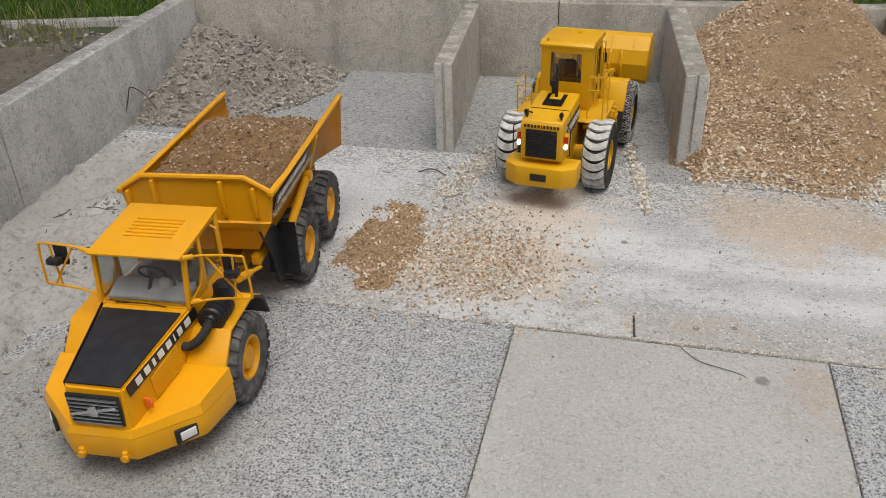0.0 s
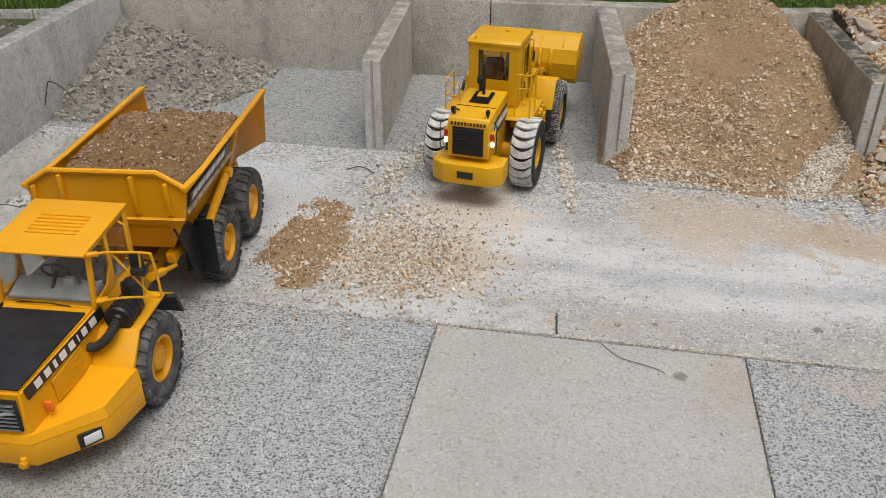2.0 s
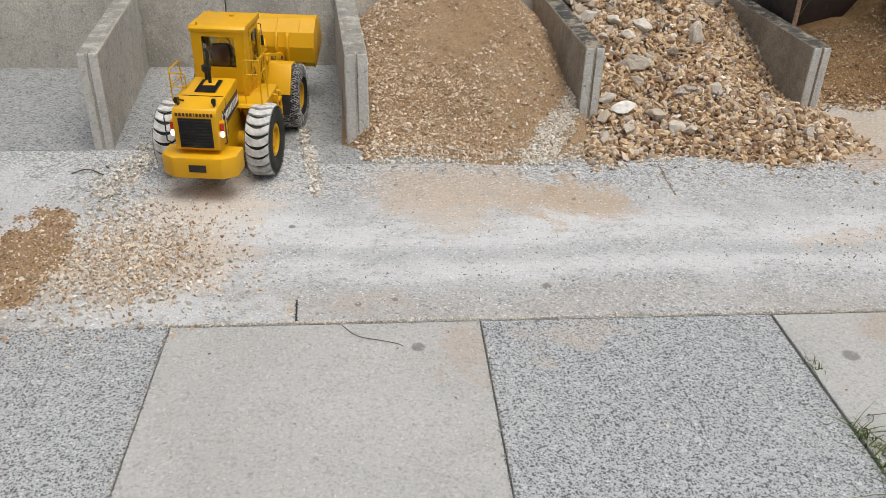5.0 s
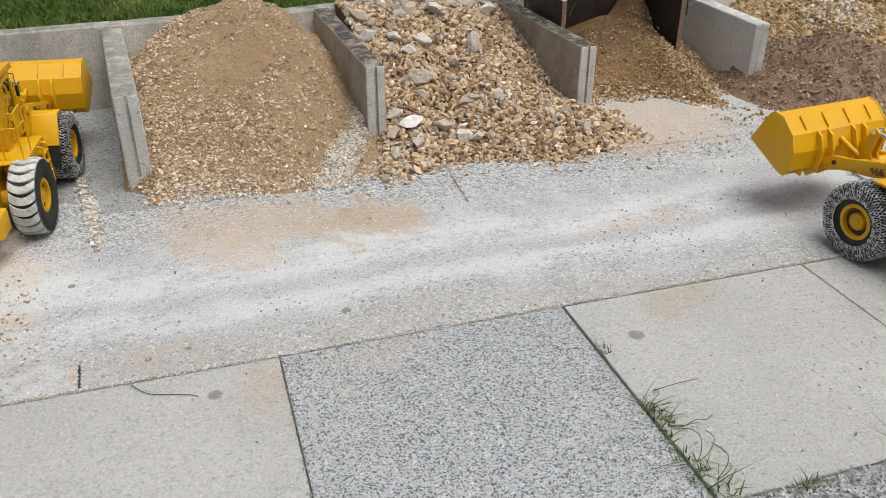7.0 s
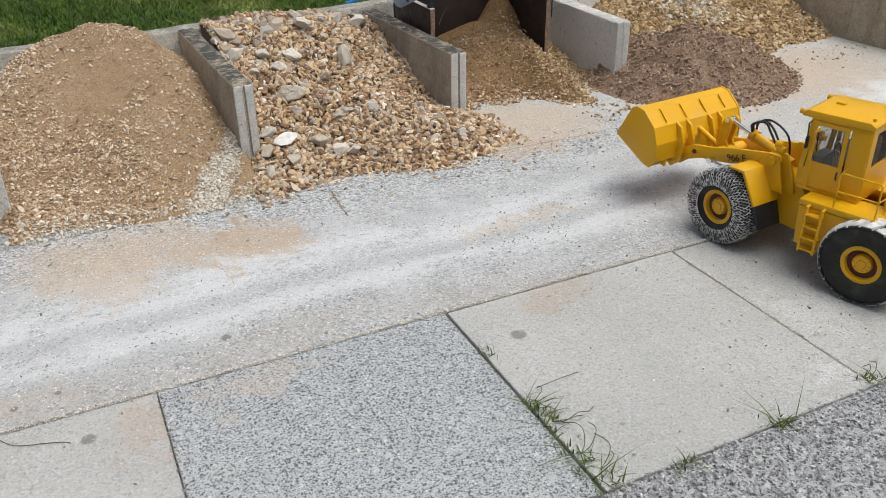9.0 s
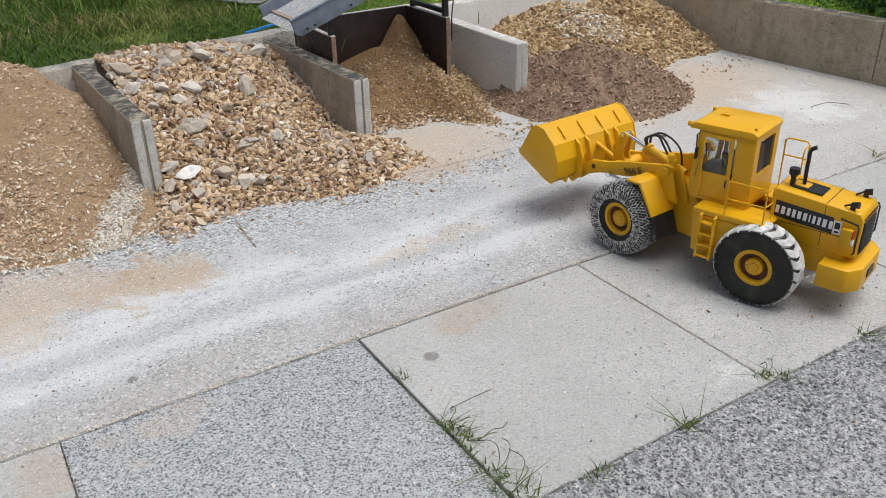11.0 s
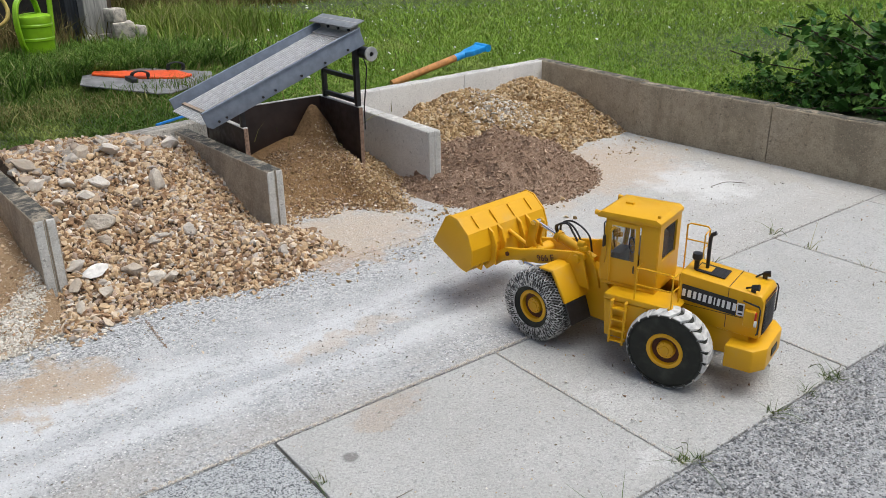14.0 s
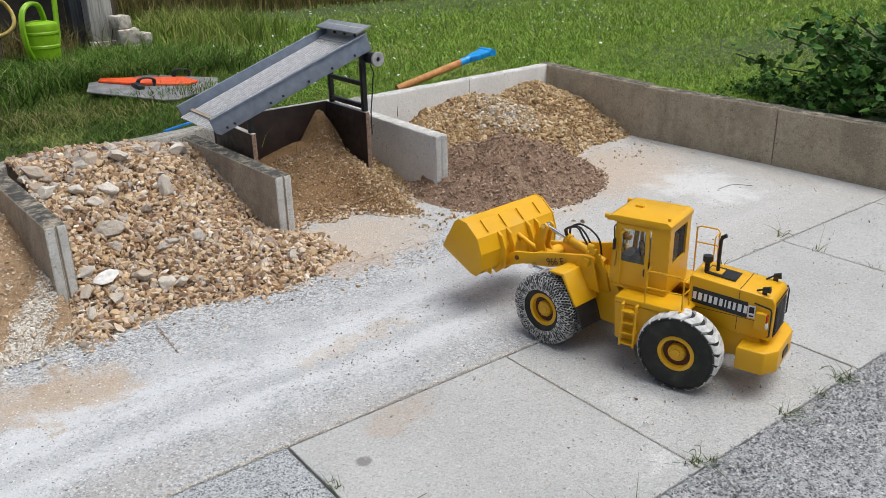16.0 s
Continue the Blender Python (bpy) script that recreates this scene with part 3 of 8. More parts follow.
CHAIN = n.done(n.colors(n.island(), [(0.0, (0.05, 0.05, 0.05)), (0.35, (0.20, 0.20, 0.195)), (0.6, (0.46, 0.46, 0.45)), (1.0, (0.66, 0.66, 0.65))]), 0.45, 0.35)
WHITE = plain("white_paint", (0.78, 0.78, 0.76), 0.5, vary=0.04)
RED_BROWN = plain("marking_brown", (0.10, 0.03, 0.012), 0.6)
RECESS_SHADE = plain("recess_shade", (0.085, 0.026, 0.010), 0.7, vary=0.3)
AMBER = plain("amber_lens", (0.75, 0.16, 0.02), 0.25)
RED_LENS = plain("red_lens", (0.5, 0.03, 0.015), 0.25)
SEAT_GREY = plain("cab_grey", (0.20, 0.20, 0.205), 0.7)
SEAT_BROWN = plain("seat_brown", (0.10, 0.04, 0.018), 0.7)
DOLL = plain("doll_plain", (0.62, 0.62, 0.64), 0.7)
n = Nodes("lamp_glow")
n.put(n.b.inputs["Emission Color"], (1.0, 0.97, 0.9))
n.b.inputs["Emission Strength"].default_value = 1.6
LAMP_ON = n.done((0.9, 0.9, 0.88), 0.2)


def glass_material():
    mat = bpy.data.materials.new("cab_glass")
    mat.use_nodes = True
    t = mat.node_tree
    t.nodes.remove(t.nodes["Principled BSDF"])
    tr, gl, mx = t.nodes.new("ShaderNodeBsdfTransparent"), t.nodes.new("ShaderNodeBsdfGlossy"), t.nodes.new("ShaderNodeMixShader")
    tr.inputs[0].default_value = (0.84, 0.85, 0.84, 1)
    gl.inputs["Roughness"].default_value = 0.03
    mx.inputs[0].default_value = 0.05
    t.links.new(tr.outputs[0], mx.inputs[1])
    t.links.new(gl.outputs[0], mx.inputs[2])
    t.links.new(mx.outputs[0], t.nodes["Material Output"].inputs[0])
    return mat


GLASS = glass_material()


def tyre_profile(r, w, rim):
    h = w / 2
    return [(rim, -h * 0.78), (rim + (r - rim) * 0.25, -h * 0.97), (rim + (r - rim) * 0.6, -h), (r - 0.010, -h * 0.93), (r - 0.003, -h * 0.80), (r, -h * 0.45), (r + 0.001, 0),
            (r, h * 0.45), (r - 0.003, h * 0.80), (r - 0.010, h * 0.93), (rim + (r - rim) * 0.6, h), (rim + (r - rim) * 0.25, h * 0.97), (rim, h * 0.78)]


def lug_ring(bm, r, w, count, height, span, skew, straight=False):
    """Curved bars over a tyre's tread: right across, or from each shoulder to past the middle."""
    steps = 9 if straight else 5
    for side in ((1,) if straight else (1, -1)):
        for k in range(count):
            a0 = 2 * math.pi * (k + (0.5 if side < 0 else 0)) / count
            rows = []
            for i in range(steps + 1):
                s = i / steps
                if straight:
                    y = w * 0.475 * (1 - 2 * s)
                    a = a0 + skew * (1 - (1 - 2 * s) ** 2)
                    edge = abs(1 - 2 * s)
                    drop = max(0.0, edge - 0.72) * 0.030
                    half = span * (0.5 + 0.10 * edge) / r
                else:
                    y = side * (w * 0.5 * (1.0 - s) - 0.06 * w * s)
                    a = a0 + skew * s * s
                    drop = 0.0 if s > 0.25 else (0.25 - s) * 4 * 0.008
                    half = span * (0.5 + 0.12 * (1 - s)) / r
                ro, ri = r + height - drop, r - (0.006 if straight else 0.012)
                rows.append([bm.verts.new((rr * math.cos(a + da), y, rr * math.sin(a + da))) for da, rr in ((-half * 1.1, ri), (-half * 0.85, ro), (half * 0.85, ro), (half * 1.1, ri))])
            for p, q in zip(rows, rows[1:]):
                for j in range(3):
                    bm.faces.new((p[j], p[j + 1], q[j + 1], q[j]))
            bm.faces.new(rows[0])
            bm.faces.new(rows[-1][::-1])


def chain_net(bm, r, w, count):
    """A dense diamond net of short thick links over tread and shoulders."""
    h = w / 2 + 0.003
    rr = r + 0.004
    half = [(r - 0.044, h), (r - 0.032, h + 0.001), (r - 0.021, h + 0.001), (r - 0.010, h - 0.001), (rr - 0.003, h * 0.88), (rr - 0.001, h * 0.66), (rr, h * 0.44), (rr + 0.001, h * 0.22), (rr + 0.001, 0.0)]
    prof = half + [(a, -b) for a, b in half[-2::-1]]

    def P(k, j):
        a = 2 * math.pi * k / count
        return (prof[j][0] * math.cos(a), prof[j][1], prof[j][0] * math.sin(a))
    for k in range(count):
        for j in range(len(prof) - 1):
            o = 0.5 if j % 2 else 0.0
            p = P(k + o, j)
            tube(bm, [p, P(k + o + (0.5 if not j % 2 else -0.5), j + 1)], 0.0017, 4)
            tube(bm, [p, P(k + o + (-0.5 if not j % 2 else 0.5), j + 1)], 0.0017, 4)
        tube(bm, [P(k, 0), P(k + 1, 0)], 0.0019, 4)


def wheel(parent, x, y, r, w, rim_mat, kind, out):
    """kind: chain, lug or block. out: +1 when the outer face looks to +y."""
    rim = r * (0.52 if kind == "block" else 0.455)
    bm = bmesh.new()
    lathe(bm, tyre_profile(r, w, rim), 48)
    ty = part("wheel", bm, TYRE if kind != "block" else TYRE_DUSTY, parent, "black rubber tyre", 50)
    ty.matrix_basis = pose(x, y, r + (0.004 if kind != "block" else 0.006))
    bm = bmesh.new()
    o = out
    prof = [(rim + 0.002, -w * 0.40), (rim + 0.004, w * 0.40), (rim - 0.004, w * 0.42), (rim - 0.009, w * 0.33), (rim - 0.012, w * 0.16), (r * 0.30, w * 0.10), (r * 0.29, w * 0.30), (r * 0.25, w * 0.36), (r * 0.12, w * 0.37), (0.0, w * 0.37), (0.0, -w * 0.40)]
    if kind != "block":
        prof = [(rim + 0.002, -w * 0.40), (rim + 0.004, w * 0.40), (rim - 0.001, w * 0.43), (rim - 0.009, w * 0.42), (rim - 0.010, w * 0.30), (rim - 0.010, -w * 0.02), (r * 0.24, -w * 0.04), (r * 0.235, w * 0.30), (r * 0.215, w * 0.345), (r * 0.11, w * 0.345), (r * 0.10, w * 0.37), (0.0, w * 0.37), (0.0, -w * 0.40)]
    lathe(bm, [(a, b * o) for a, b in prof], 36)
    for k in range(10):
        a = 2 * math.pi * k / 10
        cyl(bm, (r * 0.18 * math.cos(a), o * w * 0.33, r * 0.18 * math.sin(a)), (r * 0.18 * math.cos(a), o * w * 0.375, r * 0.18 * math.sin(a)), r * 0.022, seg=6)
    for k in range(12 if kind == "block" else 0):
        a = 2 * math.pi * k / 12
        cyl(bm, (r * 0.385 * math.cos(a), o * w * 0.13, r * 0.385 * math.sin(a)), (r * 0.385 * math.cos(a), o * w * 0.17, r * 0.385 * math.sin(a)), r * 0.02, seg=6)
    part("rim", bm, rim_mat, ty, "yellow painted wheel rim with bolted hub", 40)
    # added ring whose dark red-brown stands for the shade in the wheel recess
    if kind != "block":
        bm = bmesh.new()
        lathe(bm, [(r * 0.243, o * w * 0.05), (r * 0.243, o * w * 0.22), (rim - 0.0105, o * w * 0.26), (rim - 0.0105, o * w * 0.05)], 36)
        part("rim_recess", bm, RECESS_SHADE, ty, "red-brown ring round the hub, recess shade put into its colour", 40)
    bm = bmesh.new()
    if kind == "chain":
        chain_net(bm, r, w, 72)
        part("tyre_chain", bm, CHAIN, ty, "silver diamond tyre protection chain", None)
    elif kind == "lug":
        lug_ring(bm, r, w, 21, 0.007, 0.025, 0.17, True)
        part("tread", bm, DUSTY, ty, "white dusty chevron tread bars", 30)
    else:
        lug_ring(bm, r, w, 22, 0.006, 0.016, 0.10)
        part("tread", bm, TYRE_DUSTY, ty, "grey worn tread blocks", 30)
    return ty


def bend(pts, steps=5):
    """More points along a smooth line through those given."""
    P = [Vector(p) for p in pts]
    P = [P[0] * 2 - P[1]] + P + [P[-1] * 2 - P[-2]]
    out = []
    for a, b, c, d in zip(P, P[1:], P[2:], P[3:]):
        for i in range(steps):
            t = i / steps
            out.append(0.5 * (2 * b + (c - a) * t + (2 * a - 5 * b + 4 * c - d) * t * t + (3 * b - a - 3 * c + d) * t ** 3))
    return out + [P[-2]]


def lettering(text, size, mat, m, parent, name="lettering", depth=0.0006):
    cu = bpy.data.curves.new(name, "FONT")
    cu.body, cu.size, cu.extrude, cu.align_x, cu.align_y = text, size, depth, "CENTER", "CENTER"
    tmp = bpy.data.objects.new("tmp", cu)
    scene.collection.objects.link(tmp)
    me = bpy.data.meshes.new_from_object(tmp.evaluated_get(bpy.context.evaluated_depsgraph_get()))
    bpy.data.objects.remove(tmp)
    me.materials.clear()
    me.materials.append(mat)
    ob = new(name, me)
    ob.parent = parent
    ob.matrix_basis = m
    return ob


def bars(name, mat, m, parent, widths, h, gap, label=""):
    """Plain upright bars in place of a brand name, each a piece of its own."""
    total = sum(widths) + gap * (len(widths) - 1)
    x = -total / 2
    for w in widths:
        bm = bmesh.new()
        box(bm, x, x + w, -h / 2, h / 2, 0, 0.0006)
        ob = part(name, bm, mat, parent, label)
        ob.matrix_basis = m
        x += w + gap


def face_y(x, y, z, side, roll=0):
    """A pose whose x runs along the vehicle and whose z looks out to the side."""
    if side > 0:
        return Matrix.Translation((x, y, z)) @ Matrix.Rotation(radians(180), 4, "Z") @ Matrix.Rotation(radians(90), 4, "X") @ Matrix.Rotation(radians(roll), 4, "Z")
    return Matrix.Translation((x, y, z)) @ Matrix.Rotation(radians(90), 4, "X") @ Matrix.Rotation(radians(roll), 4, "Z")


HOOD_PARTS = ("engine_hood", "seam", "side_strip", "name_bar", "badge", "badge_mark", "grille", "slat", "tail_lamp_box", "tail_lamp", "reversing_lamp", "lamp_guard", "work_lamp", "top_grating", "pipe_base")


def slimming(ob, cab):
    """How far a part of the loader is drawn in sideways."""
    base = ob.name.split(".")[0]
    if base in HOOD_PARTS:
        return 0.68
    if base in ("roof", "roof_lamp", "lens"):
        return 0.82
    if base == "counterweight" or base == "tow_slot":
        return 0.79
    if ob == cab or ob.parent == cab or "door" in base or base == "grab_bar":
        return 0.78
    return 0.87


FRONT_HALF = ("front_frame", "tower", "mudguard", "front_lamp", "lift_arm", "lift_cylinder", "lift_rod", "cross_tube", "tilt_lever", "tilt_cylinder", "tilt_rod", "hydraulic_hose", "tilt_link", "bucket")


REACH = ("lift_arm", "lift_cylinder", "lift_rod", "cross_tube", "tilt_lever", "tilt_cylinder", "tilt_rod", "hydraulic_hose", "tilt_link", "bucket")


def loader(m, label, steer=0.0, reach=0.0):
    car = empty("wheel_loader", label, "wheel loader", m, "model wheel loaders")
    R = 0.118
    for x, kind in ((0.235, "chain"), (-0.205, "lug")):
        for s in (1, -1):
            wheel(car, x, s * 0.155, R, 0.088, YELLOW, kind, s)
    # rear frame, axle, belly
    bm = bmesh.new()
    box(bm, -0.46, 0.02, -0.075, 0.075, 0.10, 0.20, 0.006)
    cyl(bm, (-0.217, -0.14, R), (-0.217, 0.14, R), 0.03)
    cyl(bm, (0.0, 0, 0.08), (0.0, 0, 0.23), 0.022)
    part("rear_frame", bm, YELLOW, car)
    # engine hood
    bm = bmesh.new()
    prism(bm, [(-0.195, 0.185), (-0.195, 0.325), (-0.20, 0.332), (-0.485, 0.312), (-0.497, 0.295), (-0.495, 0.175)], -0.105, 0.105, "y", 0.006)
    hood = part("engine_hood", bm, YELLOW, car)
    bm = bmesh.new()
    for s in (1, -1):
        box(bm, -0.3765, -0.3745, s * 0.1045, s * 0.1062, 0.19, 0.315)
        box(bm, -0.47, -0.20, s * 0.1045, s * 0.1062, 0.232, 0.2335)
    box(bm, -0.3765, -0.3745, -0.1, 0.1, 0.3185, 0.3215)
    part("seam", bm, BLACK, hood)
    # dark top grating with pipe and air cleaner
    bm = bmesh.new()
    tilt = pose(-0.29, 0, 0.3275, 0, -4, 0)
    box(bm, -0.055, 0.055, -0.05, 0.05, 0, 0.0025, m=tilt)
    for i in range(12):
        box(bm, -0.052 + i * 0.009, -0.050 + i * 0.009, -0.047, 0.047, 0.002, 0.0042, m=tilt)
    part("top_grating", bm, BLACK, hood, "dark ribbed grating")
    bm = bmesh.new()
    box(bm, -0.028, 0.022, -0.03, 0.03, 0.002, 0.006, 0.001, m=pose(-0.262, 0, 0.328, 0, -4, 0))
    part("pipe_base", bm, YELLOW, hood)
    bm = bmesh.new()
    tube(bm, [(-0.268, 0.0, 0.325), (-0.268, 0.0, 0.43), (-0.272, 0.0, 0.441), (-0.286, 0.0, 0.449)], 0.0065, 12)
    part("exhaust_pipe", bm, BLACK, hood, "black exhaust stack with a bent tip")
    bm = bmesh.new()
    cyl(bm, (-0.235, 0.02, 0.325), (-0.235, 0.02, 0.362), 0.009)
    cyl(bm, (-0.235, 0.02, 0.358), (-0.235, 0.02, 0.366), 0.011, 0.018)
    cyl(bm, (-0.235, 0.02, 0.366), (-0.235, 0.02, 0.382), 0.018, 0.017)
    part("air_cleaner", bm, BLACK, hood, "black mushroom air cleaner")
    # side strip with plain bars
    for s in (1, -1):
        bm = bmesh.new()
        prism(bm, [(-0.212, 0.247), (-0.212, 0.297), (-0.408, 0.285), (-0.408, 0.235)], s * 0.1058, s * 0.1075, "y")
        strip = part("side_strip", bm, BLACK, car, "black name strip with white bars")
        bars("name_bar", WHITE, face_y(-0.311, s * 0.108, 0.266, s, (-3.4 if s > 0 else 3.4)), strip, [0.010, 0.011, 0.009, 0.009, 0.010, 0.010, 0.004, 0.008, 0.008, 0.011, 0.010], 0.024, 0.0062)
        bm = bmesh.new()
        box(bm, -0.435, -0.410, s * 0.1058, s * 0.1072, 0.238, 0.278)
        badge = part("badge", bm, WHITE, car, "small white badge")
        bm = bmesh.new()
        box(bm, -0.431, -0.414, s * 0.107, s * 0.1082, 0.254, 0.273)
        box(bm, -0.430, -0.415, s * 0.107, s * 0.1082, 0.242, 0.247)
        part("badge_mark", bm, BLACK, badge)
    # rear face: slatted grille, lamps, name bars
    bm = bmesh.new()
    box(bm, -0.4995, -0.4965, -0.078, 0.078, 0.185, 0.283)
    grille = part("grille", bm, BLACK, car, "black slatted radiator grille")
    for i in range(9):
        bm = bmesh.new()
        box(bm, -0.503, -0.498, -0.074, 0.074, 0.190 + i * 0.0102, 0.1945 + i * 0.0102, 0.001)
        part("slat", bm, BLACK, grille)
    bars("name_bar", RED_BROWN, Matrix.Translation((-0.4985, 0, 0.295)) @ Matrix.Rotation(radians(-90), 4, "Z") @ Matrix.Rotation(radians(90), 4, "X"), car, [0.008] * 5 + [0.004] + [0.008] * 5, 0.011, 0.0035)
    for s in (1, -1):
        bm = bmesh.new()
        box(bm, -0.476, -0.440, s * 0.105, s * 0.130, 0.215, 0.265, 0.003)
        tail = part("tail_lamp_box", bm, YELLOW, car)
        bm = bmesh.new()
        box(bm, -0.481, -0.475, s * 0.108, s * 0.127, 0.238, 0.262, 0.002)
        part("tail_lamp", bm, RED_LENS, tail, "red and amber tail lamp")
        bm = bmesh.new()
        cyl(bm, (-0.474, s * 0.118, 0.227), (-0.483, s * 0.118, 0.227), 0.010)
        part("reversing_lamp", bm, LAMP_ON, tail, "lit white reversing lamp")
        bm = bmesh.new()
        tube(bm, [(-0.43, s * 0.108, 0.288), (-0.49, s * 0.142, 0.290), (-0.495, s * 0.142, 0.280), (-0.495, s * 0.142, 0.205), (-0.488, s * 0.13, 0.198)], 0.0026, 6)
        part("lamp_guard", bm, BLACK, tail, "bent black guard bar")
        # work lamp on the hood's rear corner
        bm = bmesh.new()
        tube(bm, [(-0.425, s * 0.07, 0.318), (-0.445, s * 0.085, 0.328), (-0.462, s * 0.085, 0.330)], 0.003, 6)
        cyl(bm, (-0.452, s * 0.085, 0.330), (-0.472, s * 0.088, 0.333), 0.008, 0.0105)
        box(bm, -0.462, -0.446, s * 0.085 - 0.004, s * 0.085 + 0.004, 0.312, 0.336)
        part("work_lamp", bm, BLACK, car, "black rear work lamp")
    # counterweight
    bm = bmesh.new()
    prism(bm, [(-0.40, 0.155), (-0.40, -0.155), (-0.497, -0.155), (-0.532, -0.10), (-0.532, 0.10), (-0.497, 0.155)], 0.088, 0.160, "z", 0.006)
    cw = part("counterweight", bm, YELLOW, car, "heavy yellow counterweight bumper")
    bm = bmesh.new()
    box(bm, -0.535, -0.530, -0.035, 0.035, 0.112, 0.136)
    part("tow_slot", bm, BLACK, cw)
    # rear mudguard skirts and side tanks
    for s in (1, -1):
        bm = bmesh.new()
        prism(bm, [(-0.075, 0.105), (0.005, 0.105), (0.01, 0.225), (-0.22, 0.225), (-0.20, 0.20), (-0.165, 0.195), (-0.135, 0.175), (-0.11, 0.14)], s * 0.10, s * 0.180, "y", 0.002)
        part("side_tank", bm, YELLOW, car)
        bm = bmesh.new()
        prism(bm, [(0.01, 0.228), (0.01, 0.246), (-0.215, 0.246), (-0.228, 0.236), (-0.215, 0.228)], s * 0.06, s * 0.184, "y", 0.002)
        part("platform", bm, YELLOW, car)
        bm = bmesh.new()
        for xx in (-0.022, -0.066):
            tube(bm, [(xx, s * 0.178, 0.236), (xx, s * 0.198, 0.232), (xx + 0.002, s * 0.202, 0.092)], 0.0042, 6)
        for i in range(4):
            box(bm, -0.068, -0.020, min(s * 0.180, s * 0.206), max(s * 0.180, s * 0.206), 0.099 + i * 0.036, 0.104 + i * 0.036)
        part("ladder", bm, YELLOW, car, "yellow boarding ladder")
        bm = bmesh.new()
        top = 0.352 if s > 0 else 0.405
        x0 = -0.085 if s > 0 else -0.125
        tube(bm, [(x0, s * 0.180, 0.246), (x0, s * 0.180, top - 0.007), (x0 - 0.01, s * 0.180, top), (-0.20, s * 0.180, top), (-0.21, s * 0.176, top - 0.007), (-0.21, s * 0.176, 0.246)], 0.0027, 6)
        tube(bm, [(x0, s * 0.180, top - 0.055), (-0.21, s * 0.176, top - 0.055)], 0.0024, 6)
        tube(bm, [(-0.21, s * 0.176, top - 0.007), (-0.213, s * 0.12, top - 0.007), (-0.213, s * 0.115, top - 0.014), (-0.213, s * 0.115, 0.246)], 0.0024, 6)
        tube(bm, [(-0.21, s * 0.176, top - 0.055), (-0.213, s * 0.12, top - 0.055)], 0.0024, 6)
        part("hand_rail", bm, YELLOW, car, "thin yellow hand rail")
        bm = bmesh.new()
        tube(bm, [(0.02, s * 0.125, 0.255), (0.024, s * 0.135, 0.262), (0.024, s * 0.135, 0.43), (0.018, s * 0.125, 0.44)], 0.0027, 6)
        tube(bm, [(-0.075, s * 0.125, 0.255), (-0.07, s * 0.14, 0.262), (-0.07, s * 0.14, 0.33), (-0.08, s * 0.125, 0.345)], 0.0024, 6)
        part("grab_bar", bm, YELLOW, car)
    # cab
    W = 0.113
    bm = bmesh.new()
    box(bm, -0.122, 0.055, -W - 0.004, W + 0.004, 0.245, 0.258, 0.003)
    cab = part("cab", bm, YELLOW, car, "square yellow driver's cab")

    def cab_part(name, *a):
        b2 = bmesh.new()
        box(b2, *a)
        part(name, b2, YELLOW, cab)
    for s in (1, -1):
        # lower side panels and pillars; the front pillar leans
        cab_part("rear_pillar", -0.122, -0.066, s * W - 0.004, s * W + 0.004, 0.258, 0.47, 0.0015)
        cab_part("side_panel", -0.066, 0.055, s * W - 0.004, s * W + 0.004, 0.258, 0.315, 0.0015)
        bm = bmesh.new()
        prism(bm, [(0.045, 0.31), (0.060, 0.31), (0.045, 0.47), (0.030, 0.47)], s * W - 0.005, s * W + 0.005, "y", 0.001)
        part("front_pillar", bm, YELLOW, cab)
        cab_part("roof_rail", -0.066, 0.035, s * W - 0.004, s * W + 0.004, 0.452, 0.47, 0.001)
        cab_part("back_pillar", -0.124, -0.117, min(s * W, s * 0.072), max(s * W, s * 0.072), 0.345, 0.45)
    cab_part("back_panel", -0.124, -0.117, -W, W, 0.258, 0.345)
    cab_part("back_panel", -0.124, -0.117, -W, W, 0.450, 0.47)
    cab_part("front_panel", 0.052, 0.060, -W, W, 0.258, 0.312, 0.002)
    bm = bmesh.new()
    prism(bm, [(0.072, 0.464), (0.074, 0.475), (0.060, 0.484), (-0.112, 0.486), (-0.127, 0.477), (-0.127, 0.466)], -0.117, 0.117, "y", 0.0015)
    part("roof", bm, YELLOW, cab)
    bm = bmesh.new()
    box(bm, 0.005, 0.03, -0.03, -0.01, 0.484, 0.490, 0.001)
    part("roof_hatch", bm, YELLOW, cab)
    bm = bmesh.new()
    cyl(bm, (-0.11, 0.09, 0.484), (-0.11, 0.09, 0.494), 0.005)
    part("roof_cap", bm, YELLOW, cab)
    for s in (1, -1):
        bm = bmesh.new()
        cyl(bm, (0.070, s * 0.105, 0.474), (0.082, s * 0.105, 0.474), 0.007, 0.009)
        box(bm, 0.06, 0.073, s * 0.105 - 0.003, s * 0.105 + 0.003, 0.462, 0.476)
        lamp = part("roof_lamp", bm, YELLOW, car)
        bm = bmesh.new()
        cyl(bm, (0.0815, s * 0.105, 0.474), (0.0832, s * 0.105, 0.474), 0.0078)
        part("lens", bm, AMBER, lamp, "amber lens")
    bm = bmesh.new()
    prism(bm, [(0.0525, 0.312), (0.0545, 0.312), (0.0400, 0.468), (0.0380, 0.468)], -W + 0.006, W - 0.006, "y")
    part("windscreen", bm, GLASS, cab, "clear cab windscreen", None)
    bm = bmesh.new()
    tube(bm, [(0.058, -0.03, 0.318), (0.054, 0.0, 0.345), (0.048, 0.03, 0.40)], 0.0018, 6)
    part("wiper", bm, BLACK, cab)
    bm = bmesh.new()
    box(bm, -0.1215, -0.1195, -0.072, 0.072, 0.345, 0.45)
    part("rear_window", bm, GLASS, cab, "", None)
